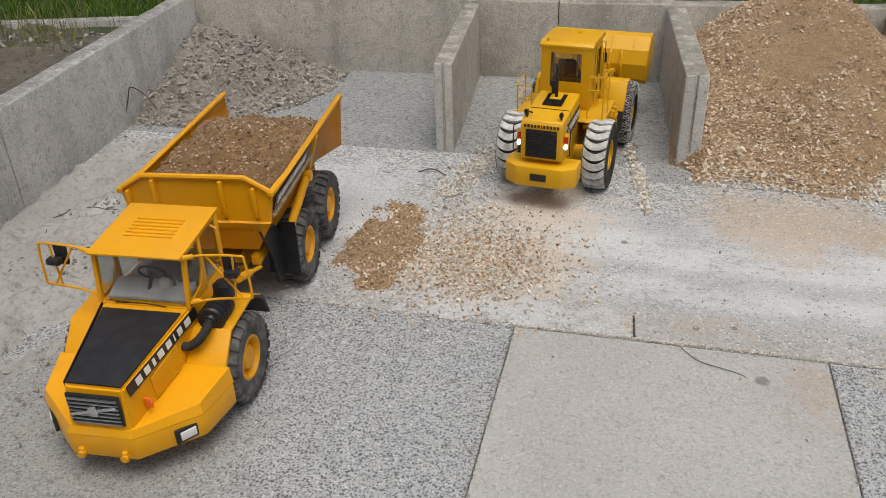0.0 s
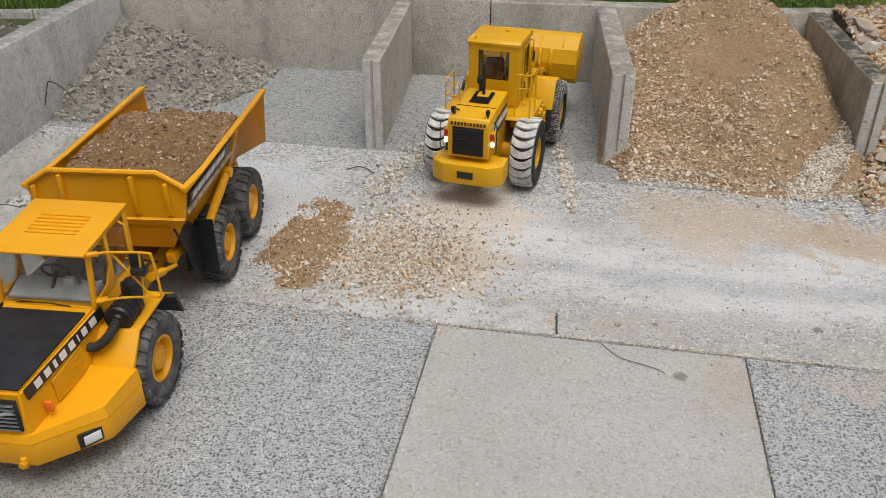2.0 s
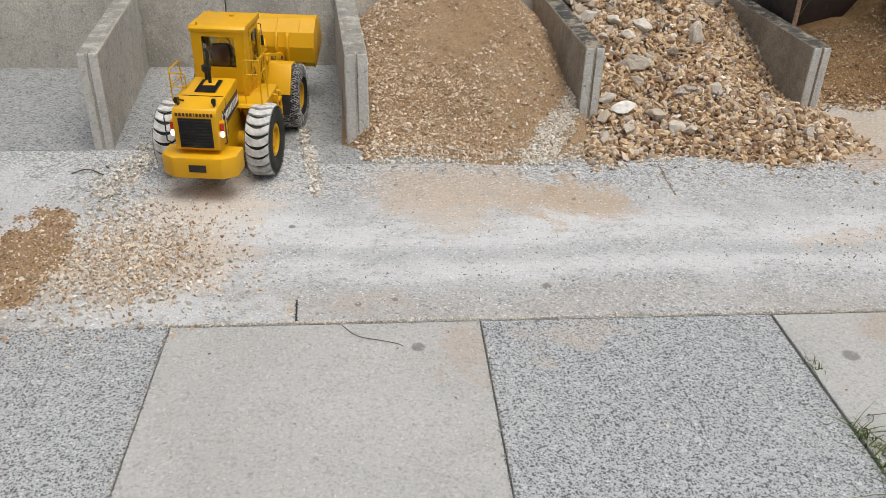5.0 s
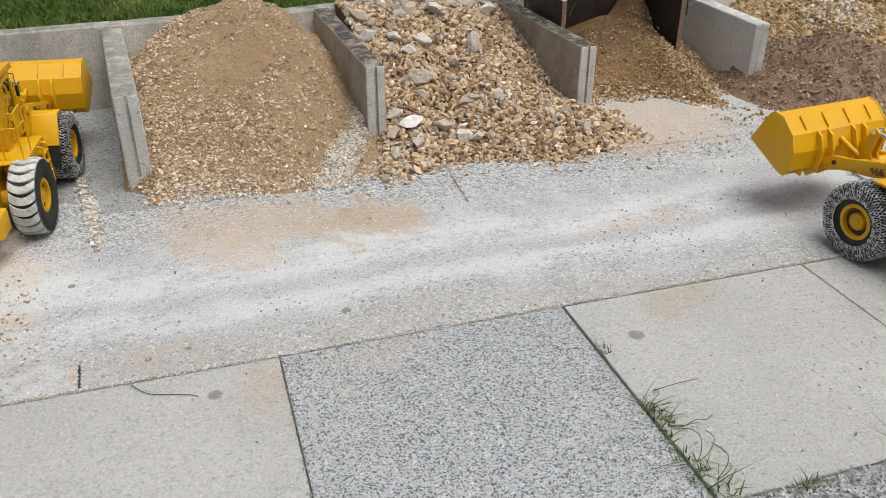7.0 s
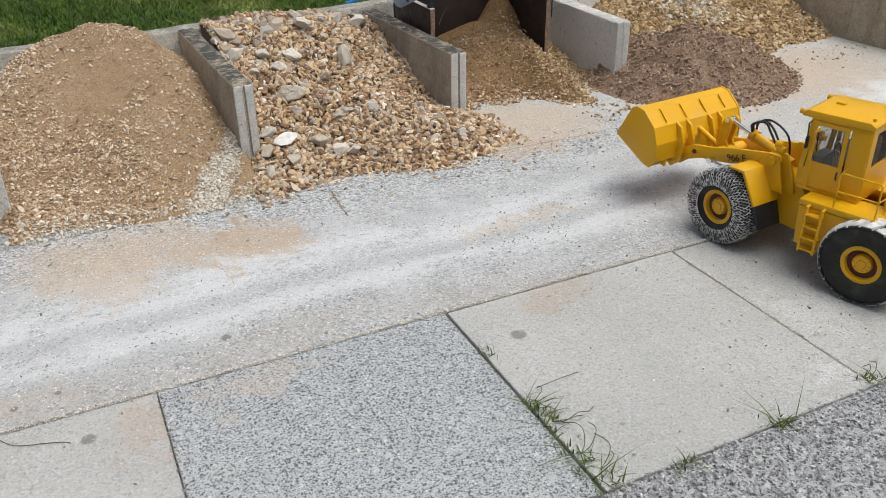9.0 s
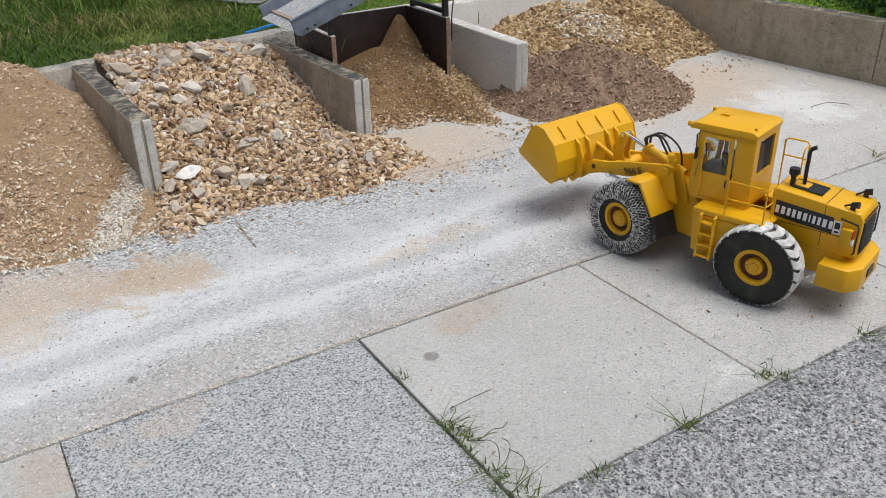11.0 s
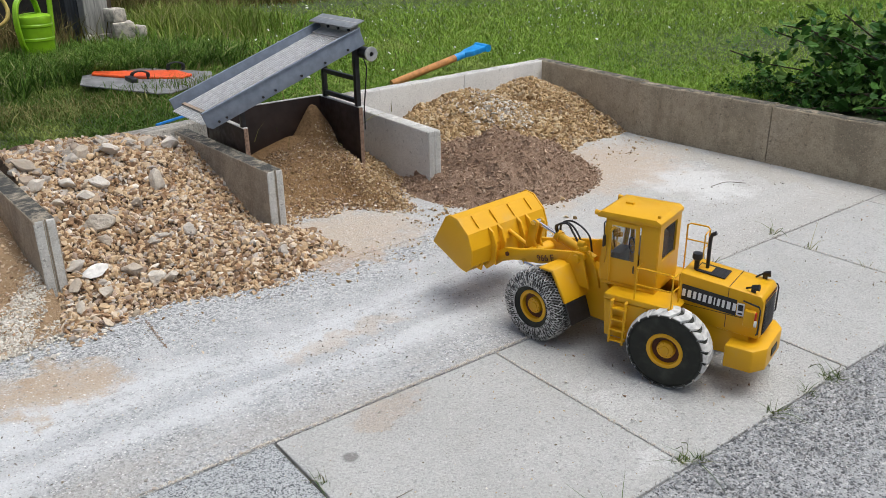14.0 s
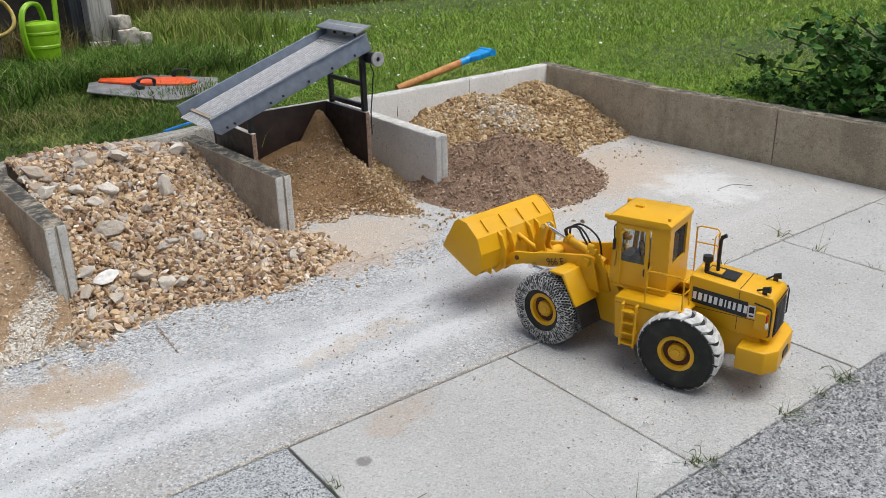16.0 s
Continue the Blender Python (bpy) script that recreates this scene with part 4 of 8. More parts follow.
    for s in (1, -1):
        bm = bmesh.new()
        y0, y1 = s * (W + 0.004), s * (W + 0.0085)
        for a in ((-0.062, 0.040, 0.262, 0.338), (-0.062, -0.050, 0.338, 0.458), (0.026, 0.038, 0.338, 0.458), (-0.050, 0.026, 0.446, 0.458)):
            box(bm, a[0], a[1], min(y0, y1), max(y0, y1), a[2], a[3])
        door = part("cab_door", bm, YELLOW, car, "closed yellow cab door with a window")
        bm = bmesh.new()
        box(bm, -0.050, 0.026, s * (W + 0.0045), s * (W + 0.006), 0.338, 0.446)
        part("door_window", bm, GLASS, door, "", None)
        bm = bmesh.new()
        tube(bm, [(-0.052, s * (W + 0.009), 0.325), (-0.052, s * (W + 0.014), 0.322), (-0.052, s * (W + 0.014), 0.305), (-0.052, s * (W + 0.009), 0.302)], 0.002, 6)
        part("door_handle", bm, BLACK, door)
        bm = bmesh.new()
        box(bm, 0.040, 0.046, s * 0.135 - 0.009, s * 0.135 + 0.009, 0.375, 0.412, 0.002)
        tube(bm, [(0.045, s * 0.112, 0.455), (0.046, s * 0.135, 0.45), (0.044, s * 0.135, 0.41)], 0.0018, 6)
        part("mirror", bm, BLACK, cab, "black wing mirror")
    bm = bmesh.new()
    box(bm, -0.10, -0.03, -0.04, 0.04, 0.258, 0.315, 0.008)
    box(bm, -0.110, -0.085, -0.042, 0.042, 0.30, 0.42, 0.01)
    part("seat", bm, SEAT_BROWN, cab, "brown driver's seat")
    for s in (1, -1):
        bm = bmesh.new()
        box(bm, -0.112, -0.066, min(s * 0.100, s * 0.108), max(s * 0.100, s * 0.108), 0.26, 0.462)
        part("cab_lining", bm, SEAT_BROWN, cab, "brown cab lining")
    bm = bmesh.new()
    box(bm, -0.115, 0.045, -0.10, 0.10, 0.2585, 0.264)
    part("floor_mat", bm, BLACK, cab, "black cab floor mat")
    bm = bmesh.new()
    box(bm, -0.115, 0.036, -0.106, 0.106, 0.456, 0.462)
    part("roof_lining", bm, SEAT_BROWN, cab, "brown roof lining")
    bm = bmesh.new()
    box(bm, 0.015, 0.05, -0.05, 0.05, 0.258, 0.335, 0.006)
    cyl(bm, (0.02, 0, 0.33), (0.0, 0, 0.352), 0.004)
    part("dashboard", bm, SEAT_GREY, cab)
    bm = bmesh.new()
    tube(bm, [(-0.004 + 0.006 * math.cos(a), 0.026 * math.sin(a), 0.354 + 0.024 * math.cos(a)) for a in [2 * math.pi * k / 16 for k in range(17)]], 0.0025, 6)
    part("steering_wheel", bm, BLACK, cab)
    # front frame, towers, mudguards
    bm = bmesh.new()
    prism(bm, [(0.02, 0.085), (0.30, 0.085), (0.335, 0.12), (0.33, 0.17), (0.25, 0.20), (0.20, 0.235), (0.05, 0.235), (0.02, 0.20)], -0.062, 0.062, "y", 0.005)
    cyl(bm, (0.225, -0.14, R), (0.225, 0.14, R), 0.03)
    part("front_frame", bm, YELLOW, car)
    for s in (1, -1):
        bm = bmesh.new()
        prism(bm, [(0.06, 0.20), (0.22, 0.20), (0.205, 0.25), (0.15, 0.315), (0.105, 0.315), (0.075, 0.26)], s * 0.062, s * 0.074, "y", 0.002)
        prism(bm, [(0.08, 0.20), (0.20, 0.20), (0.185, 0.25), (0.15, 0.312), (0.11, 0.312)], s * 0.098, s * 0.106, "y", 0.002)
        cyl(bm, (0.13, s * 0.055, 0.292), (0.13, s * 0.116, 0.292), 0.014)
        part("tower", bm, YELLOW, car)
        bm = bmesh.new()
        prism(bm, [(0.212, 0.258), (0.214, 0.264), (0.155, 0.268), (0.10, 0.17), (0.108, 0.165), (0.162, 0.258)], s * 0.075, s * 0.205, "y", 0.002)
        g = part("mudguard", bm, YELLOW, car)
        bm = bmesh.new()
        prism(bm, [(0.098, 0.168), (0.108, 0.166), (0.085, 0.115), (0.075, 0.10)], s * 0.09, s * 0.205, "y")
        part("mud_flap", bm, BLACK, g, "dark rubber mud flap")
        bm = bmesh.new()
        box(bm, 0.030, 0.034, s * 0.078, s * 0.10, 0.17, 0.20)
        part("sticker", bm, WHITE, car)
        # front work lamps on posts
        bm = bmesh.new()
        tube(bm, [(0.10, s * 0.085, 0.31), (0.105, s * 0.10, 0.325), (0.105, s * 0.105, 0.345)], 0.0035, 6)
        cyl(bm, (0.102, s * 0.105, 0.35), (0.124, s * 0.105, 0.348), 0.009, 0.012)
        cyl(bm, (0.092, s * 0.105, 0.338), (0.118, s * 0.105, 0.334), 0.009, 0.011)
        part("front_lamp", bm, YELLOW, car, "yellow front work lamp")
    # lift arms with cross tube, tilt lever and cylinders
    A, P = Vector((0.13, 0, 0.292)), Vector((0.48, 0, 0.174))
    for s in (1, -1):
        bm = bmesh.new()
        prism(bm, [(0.112, 0.288), (0.118, 0.305), (0.14, 0.309), (0.27, 0.275), (0.345, 0.248), (0.41, 0.235), (0.488, 0.188), (0.496, 0.172), (0.482, 0.158), (0.46, 0.165), (0.37, 0.200), (0.27, 0.222), (0.20, 0.254), (0.13, 0.276)], s * 0.078, s * 0.094, "y", 0.002)
        arm = part("lift_arm", bm, YELLOW, car)
        for c in (A, P, Vector((0.40, 0, 0.215))):
            bm = bmesh.new()
            cyl(bm, (c.x, s * 0.074, c.z), (c.x, s * 0.099, c.z), 0.008, seg=14)
            part("pin", bm, RED_BROWN, arm, "dark steel pivot pin")
        lettering("966 E", 0.034, RED_BROWN, face_y(0.268, s * 0.0955, 0.249, s, 17 if s > 0 else -17), arm)
        bm = bmesh.new()
        cyl(bm, (0.16, s * 0.112, 0.205), (0.25, s * 0.112, 0.208), 0.012)
        part("lift_cylinder", bm, YELLOW, car)
        bm = bmesh.new()
        cyl(bm, (0.24, s * 0.112, 0.208), (0.325, s * 0.105, 0.212), 0.006)
        cyl(bm, (0.325, s * 0.118, 0.212), (0.325, s * 0.090, 0.212), 0.009)
        part("lift_rod", bm, CHROME, car, "polished lift cylinder rod")
    bm = bmesh.new()
    cyl(bm, (0.335, -0.085, 0.225), (0.335, 0.085, 0.225), 0.018)
    part("cross_tube", bm, YELLOW, car)
    bm = bmesh.new()
    for y0 in (-0.022, 0.012):
        prism(bm, [(0.315, 0.215), (0.350, 0.205), (0.372, 0.250), (0.350, 0.335), (0.335, 0.345), (0.322, 0.335), (0.335, 0.262)], y0, y0 + 0.010, "y", 0.002)
    part("tilt_lever", bm, YELLOW, car)
    bm = bmesh.new()
    cyl(bm, (0.125, 0, 0.262), (0.262, 0, 0.305), 0.017)
    cyl(bm, (0.255, 0, 0.303), (0.268, 0, 0.307), 0.021)
    part("tilt_cylinder", bm, YELLOW, car)
    bm = bmesh.new()
    cyl(bm, (0.262, 0, 0.305), (0.338, 0, 0.330), 0.007)
    cyl(bm, (0.338, -0.028, 0.333), (0.338, 0.028, 0.333), 0.008)
    part("tilt_rod", bm, CHROME, car, "polished tilt cylinder rod")
    for y in (-0.014, 0.012, 0.022):
        bm = bmesh.new()
        tube(bm, bend([(0.145, y, 0.268), (0.17 + y, y + 0.01, 0.34), (0.215, y + 0.012, 0.372), (0.255, y + 0.008, 0.352), (0.262, y * 0.6, 0.322)]), 0.0035, 8)
        part("hydraulic_hose", bm, BLACK, car, "black looped hydraulic hose")
    bm = bmesh.new()
    box(bm, 0.362, 0.376, -0.018, 0.018, 0.20, 0.222, 0.002)
    cyl(bm, (0.365, 0, 0.225), (0.468, 0, 0.262), 0.009)
    part("tilt_link", bm, YELLOW, car)
    # bucket
    bm = bmesh.new()
    prof = [(0.62, 0.172), (0.485, 0.110), (0.455, 0.104), (0.432, 0.128), (0.428, 0.190), (0.448, 0.245), (0.500, 0.290), (0.535, 0.296)]
    inner = [(0.620, 0.176), (0.487, 0.117), (0.459, 0.112), (0.439, 0.132), (0.435, 0.188), (0.454, 0.241), (0.503, 0.284), (0.534, 0.290)]
    prism(bm, prof + inner[::-1], -0.212, 0.212, "y")
    bucket = part("bucket", bm, YELLOW, car, "wide yellow loading bucket", 20)
    for s in (1, -1):
        bm = bmesh.new()
        prism(bm, [(0.626, 0.174), (0.485, 0.108), (0.454, 0.102), (0.430, 0.127), (0.426, 0.190), (0.446, 0.247), (0.500, 0.293), (0.540, 0.298), (0.560, 0.285)], s * 0.2125, s * 0.219, "y", 0.001)
        part("side_plate", bm, YELLOW, bucket)
        for y in (s * 0.055, s * 0.105):
            bm = bmesh.new()
            prism(bm, [(0.485, 0.109), (0.452, 0.086), (0.412, 0.118), (0.406, 0.190), (0.424, 0.236), (0.448, 0.250), (0.430, 0.190), (0.434, 0.128), (0.456, 0.105)], y - 0.005, y + 0.005, "y", 0.001)
            part("rib", bm, YELLOW, bucket)
        bm = bmesh.new()
        prism(bm, [(0.470, 0.104), (0.436, 0.100), (0.430, 0.140), (0.440, 0.150), (0.46, 0.13)], s * 0.155 - 0.004, s * 0.155 + 0.004, "y")
        part("rib", bm, YELLOW, bucket)
    for y in (-0.15, -0.05, 0.05, 0.15):
        bm = bmesh.new()
        box(bm, -0.026, 0.026, y - 0.002, y + 0.002, -0.001, 0.004, m=pose(0.474, 0, 0.271, 0, -41, 0))
        part("top_rib", bm, YELLOW, bucket)
    for i in range(10):
        bm = bmesh.new()
        y = -0.198 + i * 0.044
        prism(bm, [(0.600, 0.160), (0.645, 0.183), (0.640, 0.186), (0.600, 0.172)], y - 0.007, y + 0.007, "y")
        part("tooth", bm, STEEL if i % 2 else YELLOW, bucket, "worn bucket tooth")
    # set the bucket at its carrying height and draw the rear end in
    for ob in car.children_recursive:
        if ob.name.split(".")[0] in ("wheel", "rim", "rim_recess", "tread", "tyre_chain"):
            continue
        in_bucket = ob == bucket or ob.parent == bucket
        if in_bucket:
            ob.data.transform(Matrix.Translation((0.042 + reach, 0, 0.05)) @ Matrix.Diagonal((1, 0.93, 1, 1)))
        elif ob.matrix_basis.translation.length > 0.01:
            t = ob.matrix_basis.translation
            t.y *= slimming(ob, cab)
            if t.x > 0:
                t.x += 0.01 * min(1.0, t.x / 0.15)
            if t.x < -0.14:
                t.x = -0.14 + (t.x + 0.14) * 0.84
            ob.matrix_basis.translation = t
        else:
            narrow = slimming(ob, cab)
            reaching = ob.name.split(".")[0] in REACH or (ob.parent and ob.parent.name.split(".")[0] in REACH)
            for v in ob.data.vertices:
                v.co.y *= narrow
                if v.co.x > 0:
                    v.co.x += 0.01 * min(1.0, v.co.x / 0.15)
                if v.co.x < -0.14:
                    v.co.x = -0.14 + (v.co.x + 0.14) * 0.84
                if reaching:
                    v.co.x += reach * min(1.0, max(0.0, (v.co.x - 0.20) / 0.16))
    # the two halves swing against each other about the middle joint
    for ob in list(car.children):
        base = ob.name.split(".")[0]
        front = base in FRONT_HALF or (base == "wheel" and ob.matrix_basis.translation.x > 0)
        swing = Matrix.Rotation(radians(-steer if front else steer), 4, "Z")
        ob.matrix_basis = Matrix.Translation((0.015, 0, 0)) @ swing @ Matrix.Translation((-0.015, 0, 0)) @ ob.matrix_basis
    return car


LOADER_LABEL = "yellow model wheel loader with chained front tyres"
moving = loader(pose(2.983, 1.790, 0, 0, 0, 101.3), LOADER_LABEL + " on concrete slabs", 6.0, 0.042)
parked = loader(pose(0.242, 3.17, 0, 0, 0, 82.8), LOADER_LABEL + " parked between dividers")
for ob in moving.children_recursive:
    if ob.name.split(".")[0] == "reversing_lamp":
        ob.data = ob.data.copy()
        ob.data.materials[0] = WHITE
        ob["label"] = "small white reversing lamp, unlit"


def doll_shape(m):
    bm = bmesh.new()
    bmesh.ops.create_uvsphere(bm, u_segments=12, v_segments=8, radius=0.03, matrix=Matrix.Diagonal((0.8, 1.0, 1.5, 1)))
    ob = finish(bm, "doll", DOLL, smooth=60)
    ob.matrix_basis = m @ pose(-0.05, 0, 0.365)
    tagged(ob, "plain pale doll shape sitting on the cab seat", "doll")


doll_shape(moving.matrix_basis)
doll_shape(parked.matrix_basis)


def dumper(m):
    car = empty("dump_truck", "orange articulated model dump truck loaded with brown gravel", "dump truck", m)
    R, WD = 0.104, 0.078
    for x, track in ((0.0, 0.178), (-0.54, 0.168), (-0.80, 0.168)):
        for s in (1, -1):
            wheel(car, x, s * track, R, WD, ORANGE, "block", s)
    # chassis
    bm = bmesh.new()
    box(bm, -0.90, 0.20, -0.05, 0.05, 0.10, 0.16, 0.005)
    for x in (0.0, -0.54, -0.80):
        cyl(bm, (x, -0.13, R), (x, 0.13, R), 0.025)
    for s in (1, -1):
        box(bm, -0.92, -0.32, s * 0.115 - 0.012, s * 0.115 + 0.012, 0.165, 0.195, 0.003)
        cyl(bm, (-0.18, s * 0.12, 0.21), (-0.24, s * 0.125, 0.19), 0.011)
        cyl(bm, (-0.24, s * 0.125, 0.19), (-0.31, s * 0.13, 0.167), 0.006)
    part("chassis", bm, ORANGE, car)
    for s in (1, -1):
        for y, z, r in ((0.10, 0.23, 0.004), (0.085, 0.24, 0.003)):
            bm = bmesh.new()
            tube(bm, bend([(-0.14, s * y, 0.20), (-0.20, s * (y + 0.005), z), (-0.27, s * y, 0.20)], 4), r, 6)
            part("hydraulic_hose", bm, BLACK, car)
    # front body: wide skirt with an angular nose
    out = [(0.322, 0.075), (0.225, 0.190), (0.112, 0.213), (0.112, -0.213), (0.225, -0.190), (0.322, -0.075)]
    bm = bmesh.new()
    prism(bm, out, 0.066, 0.124, "z", 0.004)
    body = part("front_body", bm, ORANGE, car, "wide angular orange front skirt")
    bm = bmesh.new()
    lo = [bm.verts.new((x, y, 0.1245)) for x, y in out]
    top = [(0.314, 0.070), (0.222, 0.184), (0.112, 0.209), (0.112, -0.209), (0.222, -0.184), (0.314, -0.070)]
    zs = [0.140, 0.150, 0.166, 0.166, 0.150, 0.140]
    hi = [bm.verts.new((x, y, z)) for (x, y), z in zip(top, zs)]
    for i in range(6):
        j = (i + 1) % 6
        bm.faces.new((lo[i], lo[j], hi[j], hi[i]))
    bm.faces.new(lo[::-1])
    bm.faces.new((hi[0], hi[1], hi[4], hi[5]))
    bm.faces.new((hi[1], hi[2], hi[3], hi[4]))
    part("fender_deck", bm, ORANGE, body)
    for s in (1, -1):
        # mudguard over the front wheel, black rim flap
        bm = bmesh.new()
        prism(bm, [(0.113, 0.145), (0.118, 0.160), (0.055, 0.228), (-0.085, 0.236), (-0.135, 0.204), (-0.128, 0.199), (-0.083, 0.228), (0.050, 0.221)], s * 0.105, s * 0.200, "y", 0.002)
        g = part("mudguard", bm, ORANGE, car)
        bm = bmesh.new()
        prism(bm, [(-0.085, 0.232), (-0.13, 0.205), (-0.158, 0.14), (-0.152, 0.138), (-0.122, 0.20), (-0.083, 0.226)], s * 0.130, s * 0.204, "y")
        part("rubber_flap", bm, BLACK, g, "curved black rubber flap")
        # head lamp in a corner pocket
        bm = bmesh.new()
        mm = Matrix.Translation((0.2505, s * 0.1595, 0.092)) @ Matrix.Rotation(s * radians(49.9), 4, "Z")
        box(bm, -0.004, 0.004, -0.028, 0.028, -0.018, 0.018, 0.002, m=mm)
        hl = part("head_lamp", bm, BLACK, car, "black framed head lamp")
        bm = bmesh.new()
        box(bm, 0.004, 0.0065, -0.018, 0.018, -0.011, 0.011, 0.001, m=mm)
        part("lamp_glass", bm, WHITE, hl, "clear lamp glass")
        bm = bmesh.new()
        cyl(bm, (0.315, s * 0.050, 0.076), (0.335, s * 0.050, 0.076), 0.008)
        box(bm, 0.318, 0.330, s * 0.050 - 0.006, s * 0.050 + 0.006, 0.064, 0.090, 0.002)
        part("tow_eye", bm, ORANGE, body)
        bm = bmesh.new()
        box(bm, 0.255, 0.262, s * 0.090 - 0.009, s * 0.090 + 0.009, 0.160, 0.186, 0.002)
        part("turn_lamp", bm, AMBER, car, "orange and white turn lamp")
    # sloping bonnet, black on top
    bm = bmesh.new()
    q = [(0.312, 0.072, 0.128), (0.312, -0.072, 0.128), (0.02, -0.118, 0.150), (0.02, 0.118, 0.150), (0.300, 0.066, 0.238), (0.300, -0.066, 0.238), (0.02, -0.112, 0.281), (0.02, 0.112, 0.281)]
    v = [bm.verts.new(c) for c in q]
    for f in ((0, 1, 5, 4), (1, 2, 6, 5), (2, 3, 7, 6), (3, 0, 4, 7), (4, 5, 6, 7), (3, 2, 1, 0)):
        bm.faces.new([v[i] for i in f])
    bmesh.ops.bevel(bm, geom=list(bm.edges), offset=0.005, segments=2, affect="EDGES")
    bonnet = part("bonnet", bm, ORANGE, car)
    bm = bmesh.new()
    q = [(0.296, 0.062, 0.2405), (0.296, -0.062, 0.2405), (0.074, -0.0955, 0.2755), (0.074, 0.0955, 0.2755)]
    lo = [bm.verts.new(c) for c in q]
    hi = [bm.verts.new((x, y, z + 0.003)) for x, y, z in q]
    bm.faces.new(hi)
    for i in range(4):
        bm.faces.new((lo[i], lo[(i + 1) % 4], hi[(i + 1) % 4], hi[i]))
    part("bonnet_panel", bm, BLACK, bonnet, "matt black bonnet panel")
    bm = bmesh.new()
    box(bm, 0.307, 0.3125, -0.060, 0.060, 0.150, 0.226)
    grille = part("grille", bm, BLACK, car, "black slatted grille with a chrome bar")
    for i in range(7):
        bm = bmesh.new()
        box(bm, 0.313, 0.317, -0.056, 0.056, 0.153 + i * 0.0102, 0.1570 + i * 0.0102)
        part("slat", bm, STEEL, grille)
    bm = bmesh.new()
    box(bm, 0.317, 0.320, -0.055, 0.055, -0.004, 0.004, 0.001, m=Matrix.Translation((0, 0, 0.190)) @ Matrix.Rotation(radians(14), 4, "X"))
    cyl(bm, (0.316, 0, 0.190), (0.321, 0, 0.190), 0.013, seg=20)
    part("grille_bar", bm, CHROME, grille, "chrome diagonal bar and round badge")
    for s in (1, -1):
        # side strip along the bonnet's top edge, plain bars
        a, b = Vector((0.29, s * 0.0695, 0.2255)), Vector((0.04, s * 0.1125, 0.262))
        d = (b - a).normalized()
        up = Vector((0, -s * 0.06, 1)).normalized()
        nrm = d.cross(up).normalized()
        if nrm.y * s < 0:
            nrm = -nrm
        up = nrm.cross(d) if (nrm.cross(d)).z > 0 else d.cross(nrm)
        mm = Matrix.Translation((a + b) / 2 + nrm * 0.0015) @ Matrix((d, up, nrm)).transposed().to_4x4()
        bm = bmesh.new()
        L = (b - a).length
        box(bm, -L / 2, L / 2, -0.014, 0.014, 0, 0.0015, m=mm)
        strip = part("name_strip", bm, BLACK, car, "black name strip with white bars")
        bars("name_bar", WHITE, mm @ Matrix.Translation((0, 0, 0.0016)), strip, [0.019, 0.017, 0.009, 0.019, 0.017, 0.004, 0.016, 0.021], 0.019, 0.0115)
        # louvres
        for i in range(10):
            bm = bmesh.new()
            p0 = Vector((0.222, s * 0.0872, 0.158)).lerp(Vector((0.222, s * 0.0835, 0.206)), i / 9)
            p1 = Vector((0.125, s * 0.1025, 0.163)).lerp(Vector((0.125, s * 0.0990, 0.228)), i / 9)
            tube(bm, [p0, p1], 0.0024, 6)
            part("louvre", bm, ORANGE, bonnet)
    # cab
    W = 0.112
    bm = bmesh.new()
    box(bm, -0.205, 0.03, -W, W, 0.17, 0.262, 0.006)
    cab = part("cab", bm, ORANGE, car, "orange driver's cab with large windows")
    for s in (1, -1):
        bm = bmesh.new()
        prism(bm, [(0.018, 0.26), (0.032, 0.26), (0.010, 0.43), (-0.004, 0.43)], s * W - 0.007, s * W + 0.003, "y", 0.001)
        part("front_pillar", bm, ORANGE, cab)
        for x0, x1, y0, y1 in ((-0.088, -0.074, -0.006, 0.002), (-0.205, -0.185, -0.008, 0.002)):
            bm = bmesh.new()
            box(bm, x0, x1, s * W + y0, s * W + y1, 0.26, 0.43, 0.001)
            part("pillar", bm, ORANGE, cab)
        bm = bmesh.new()
        prism(bm, [(-0.074, 0.262), (0.02, 0.262), (0.02, 0.268), (-0.05, 0.285), (-0.074, 0.33)], s * W - 0.005, s * W + 0.001, "y")
        part("corner_plate", bm, ORANGE, cab)
    bm = bmesh.new()
    box(bm, -0.205, 0.012, -W, W, 0.418, 0.432, 0.002)
    part("roof_frame", bm, ORANGE, cab)
    bm = bmesh.new()
    box(bm, -0.205, -0.198, -W, W, 0.26, 0.31)
    part("back_panel", bm, ORANGE, cab)
    bm = bmesh.new()
    prism(bm, [(0.045, 0.432), (0.045, 0.4385), (-0.215, 0.4385), (-0.215, 0.432)], -W - 0.004, W + 0.004, "y", 0.0015)
    part("roof", bm, ORANGE, cab)
    for i in range(6):
        bm = bmesh.new()
        x = -0.055 - i * 0.0165
        box(bm, x - 0.0035, x + 0.0035, -0.062, 0.062, 0.436, 0.4425, 0.0015)
        part("roof_rib", bm, ORANGE, cab)
    bm = bmesh.new()
    prism(bm, [(0.0245, 0.262), (0.0265, 0.262), (0.0045, 0.428), (0.0025, 0.428)], -W + 0.008, W - 0.008, "y")
    part("windscreen", bm, GLASS, cab, "clear cab windscreen", None)
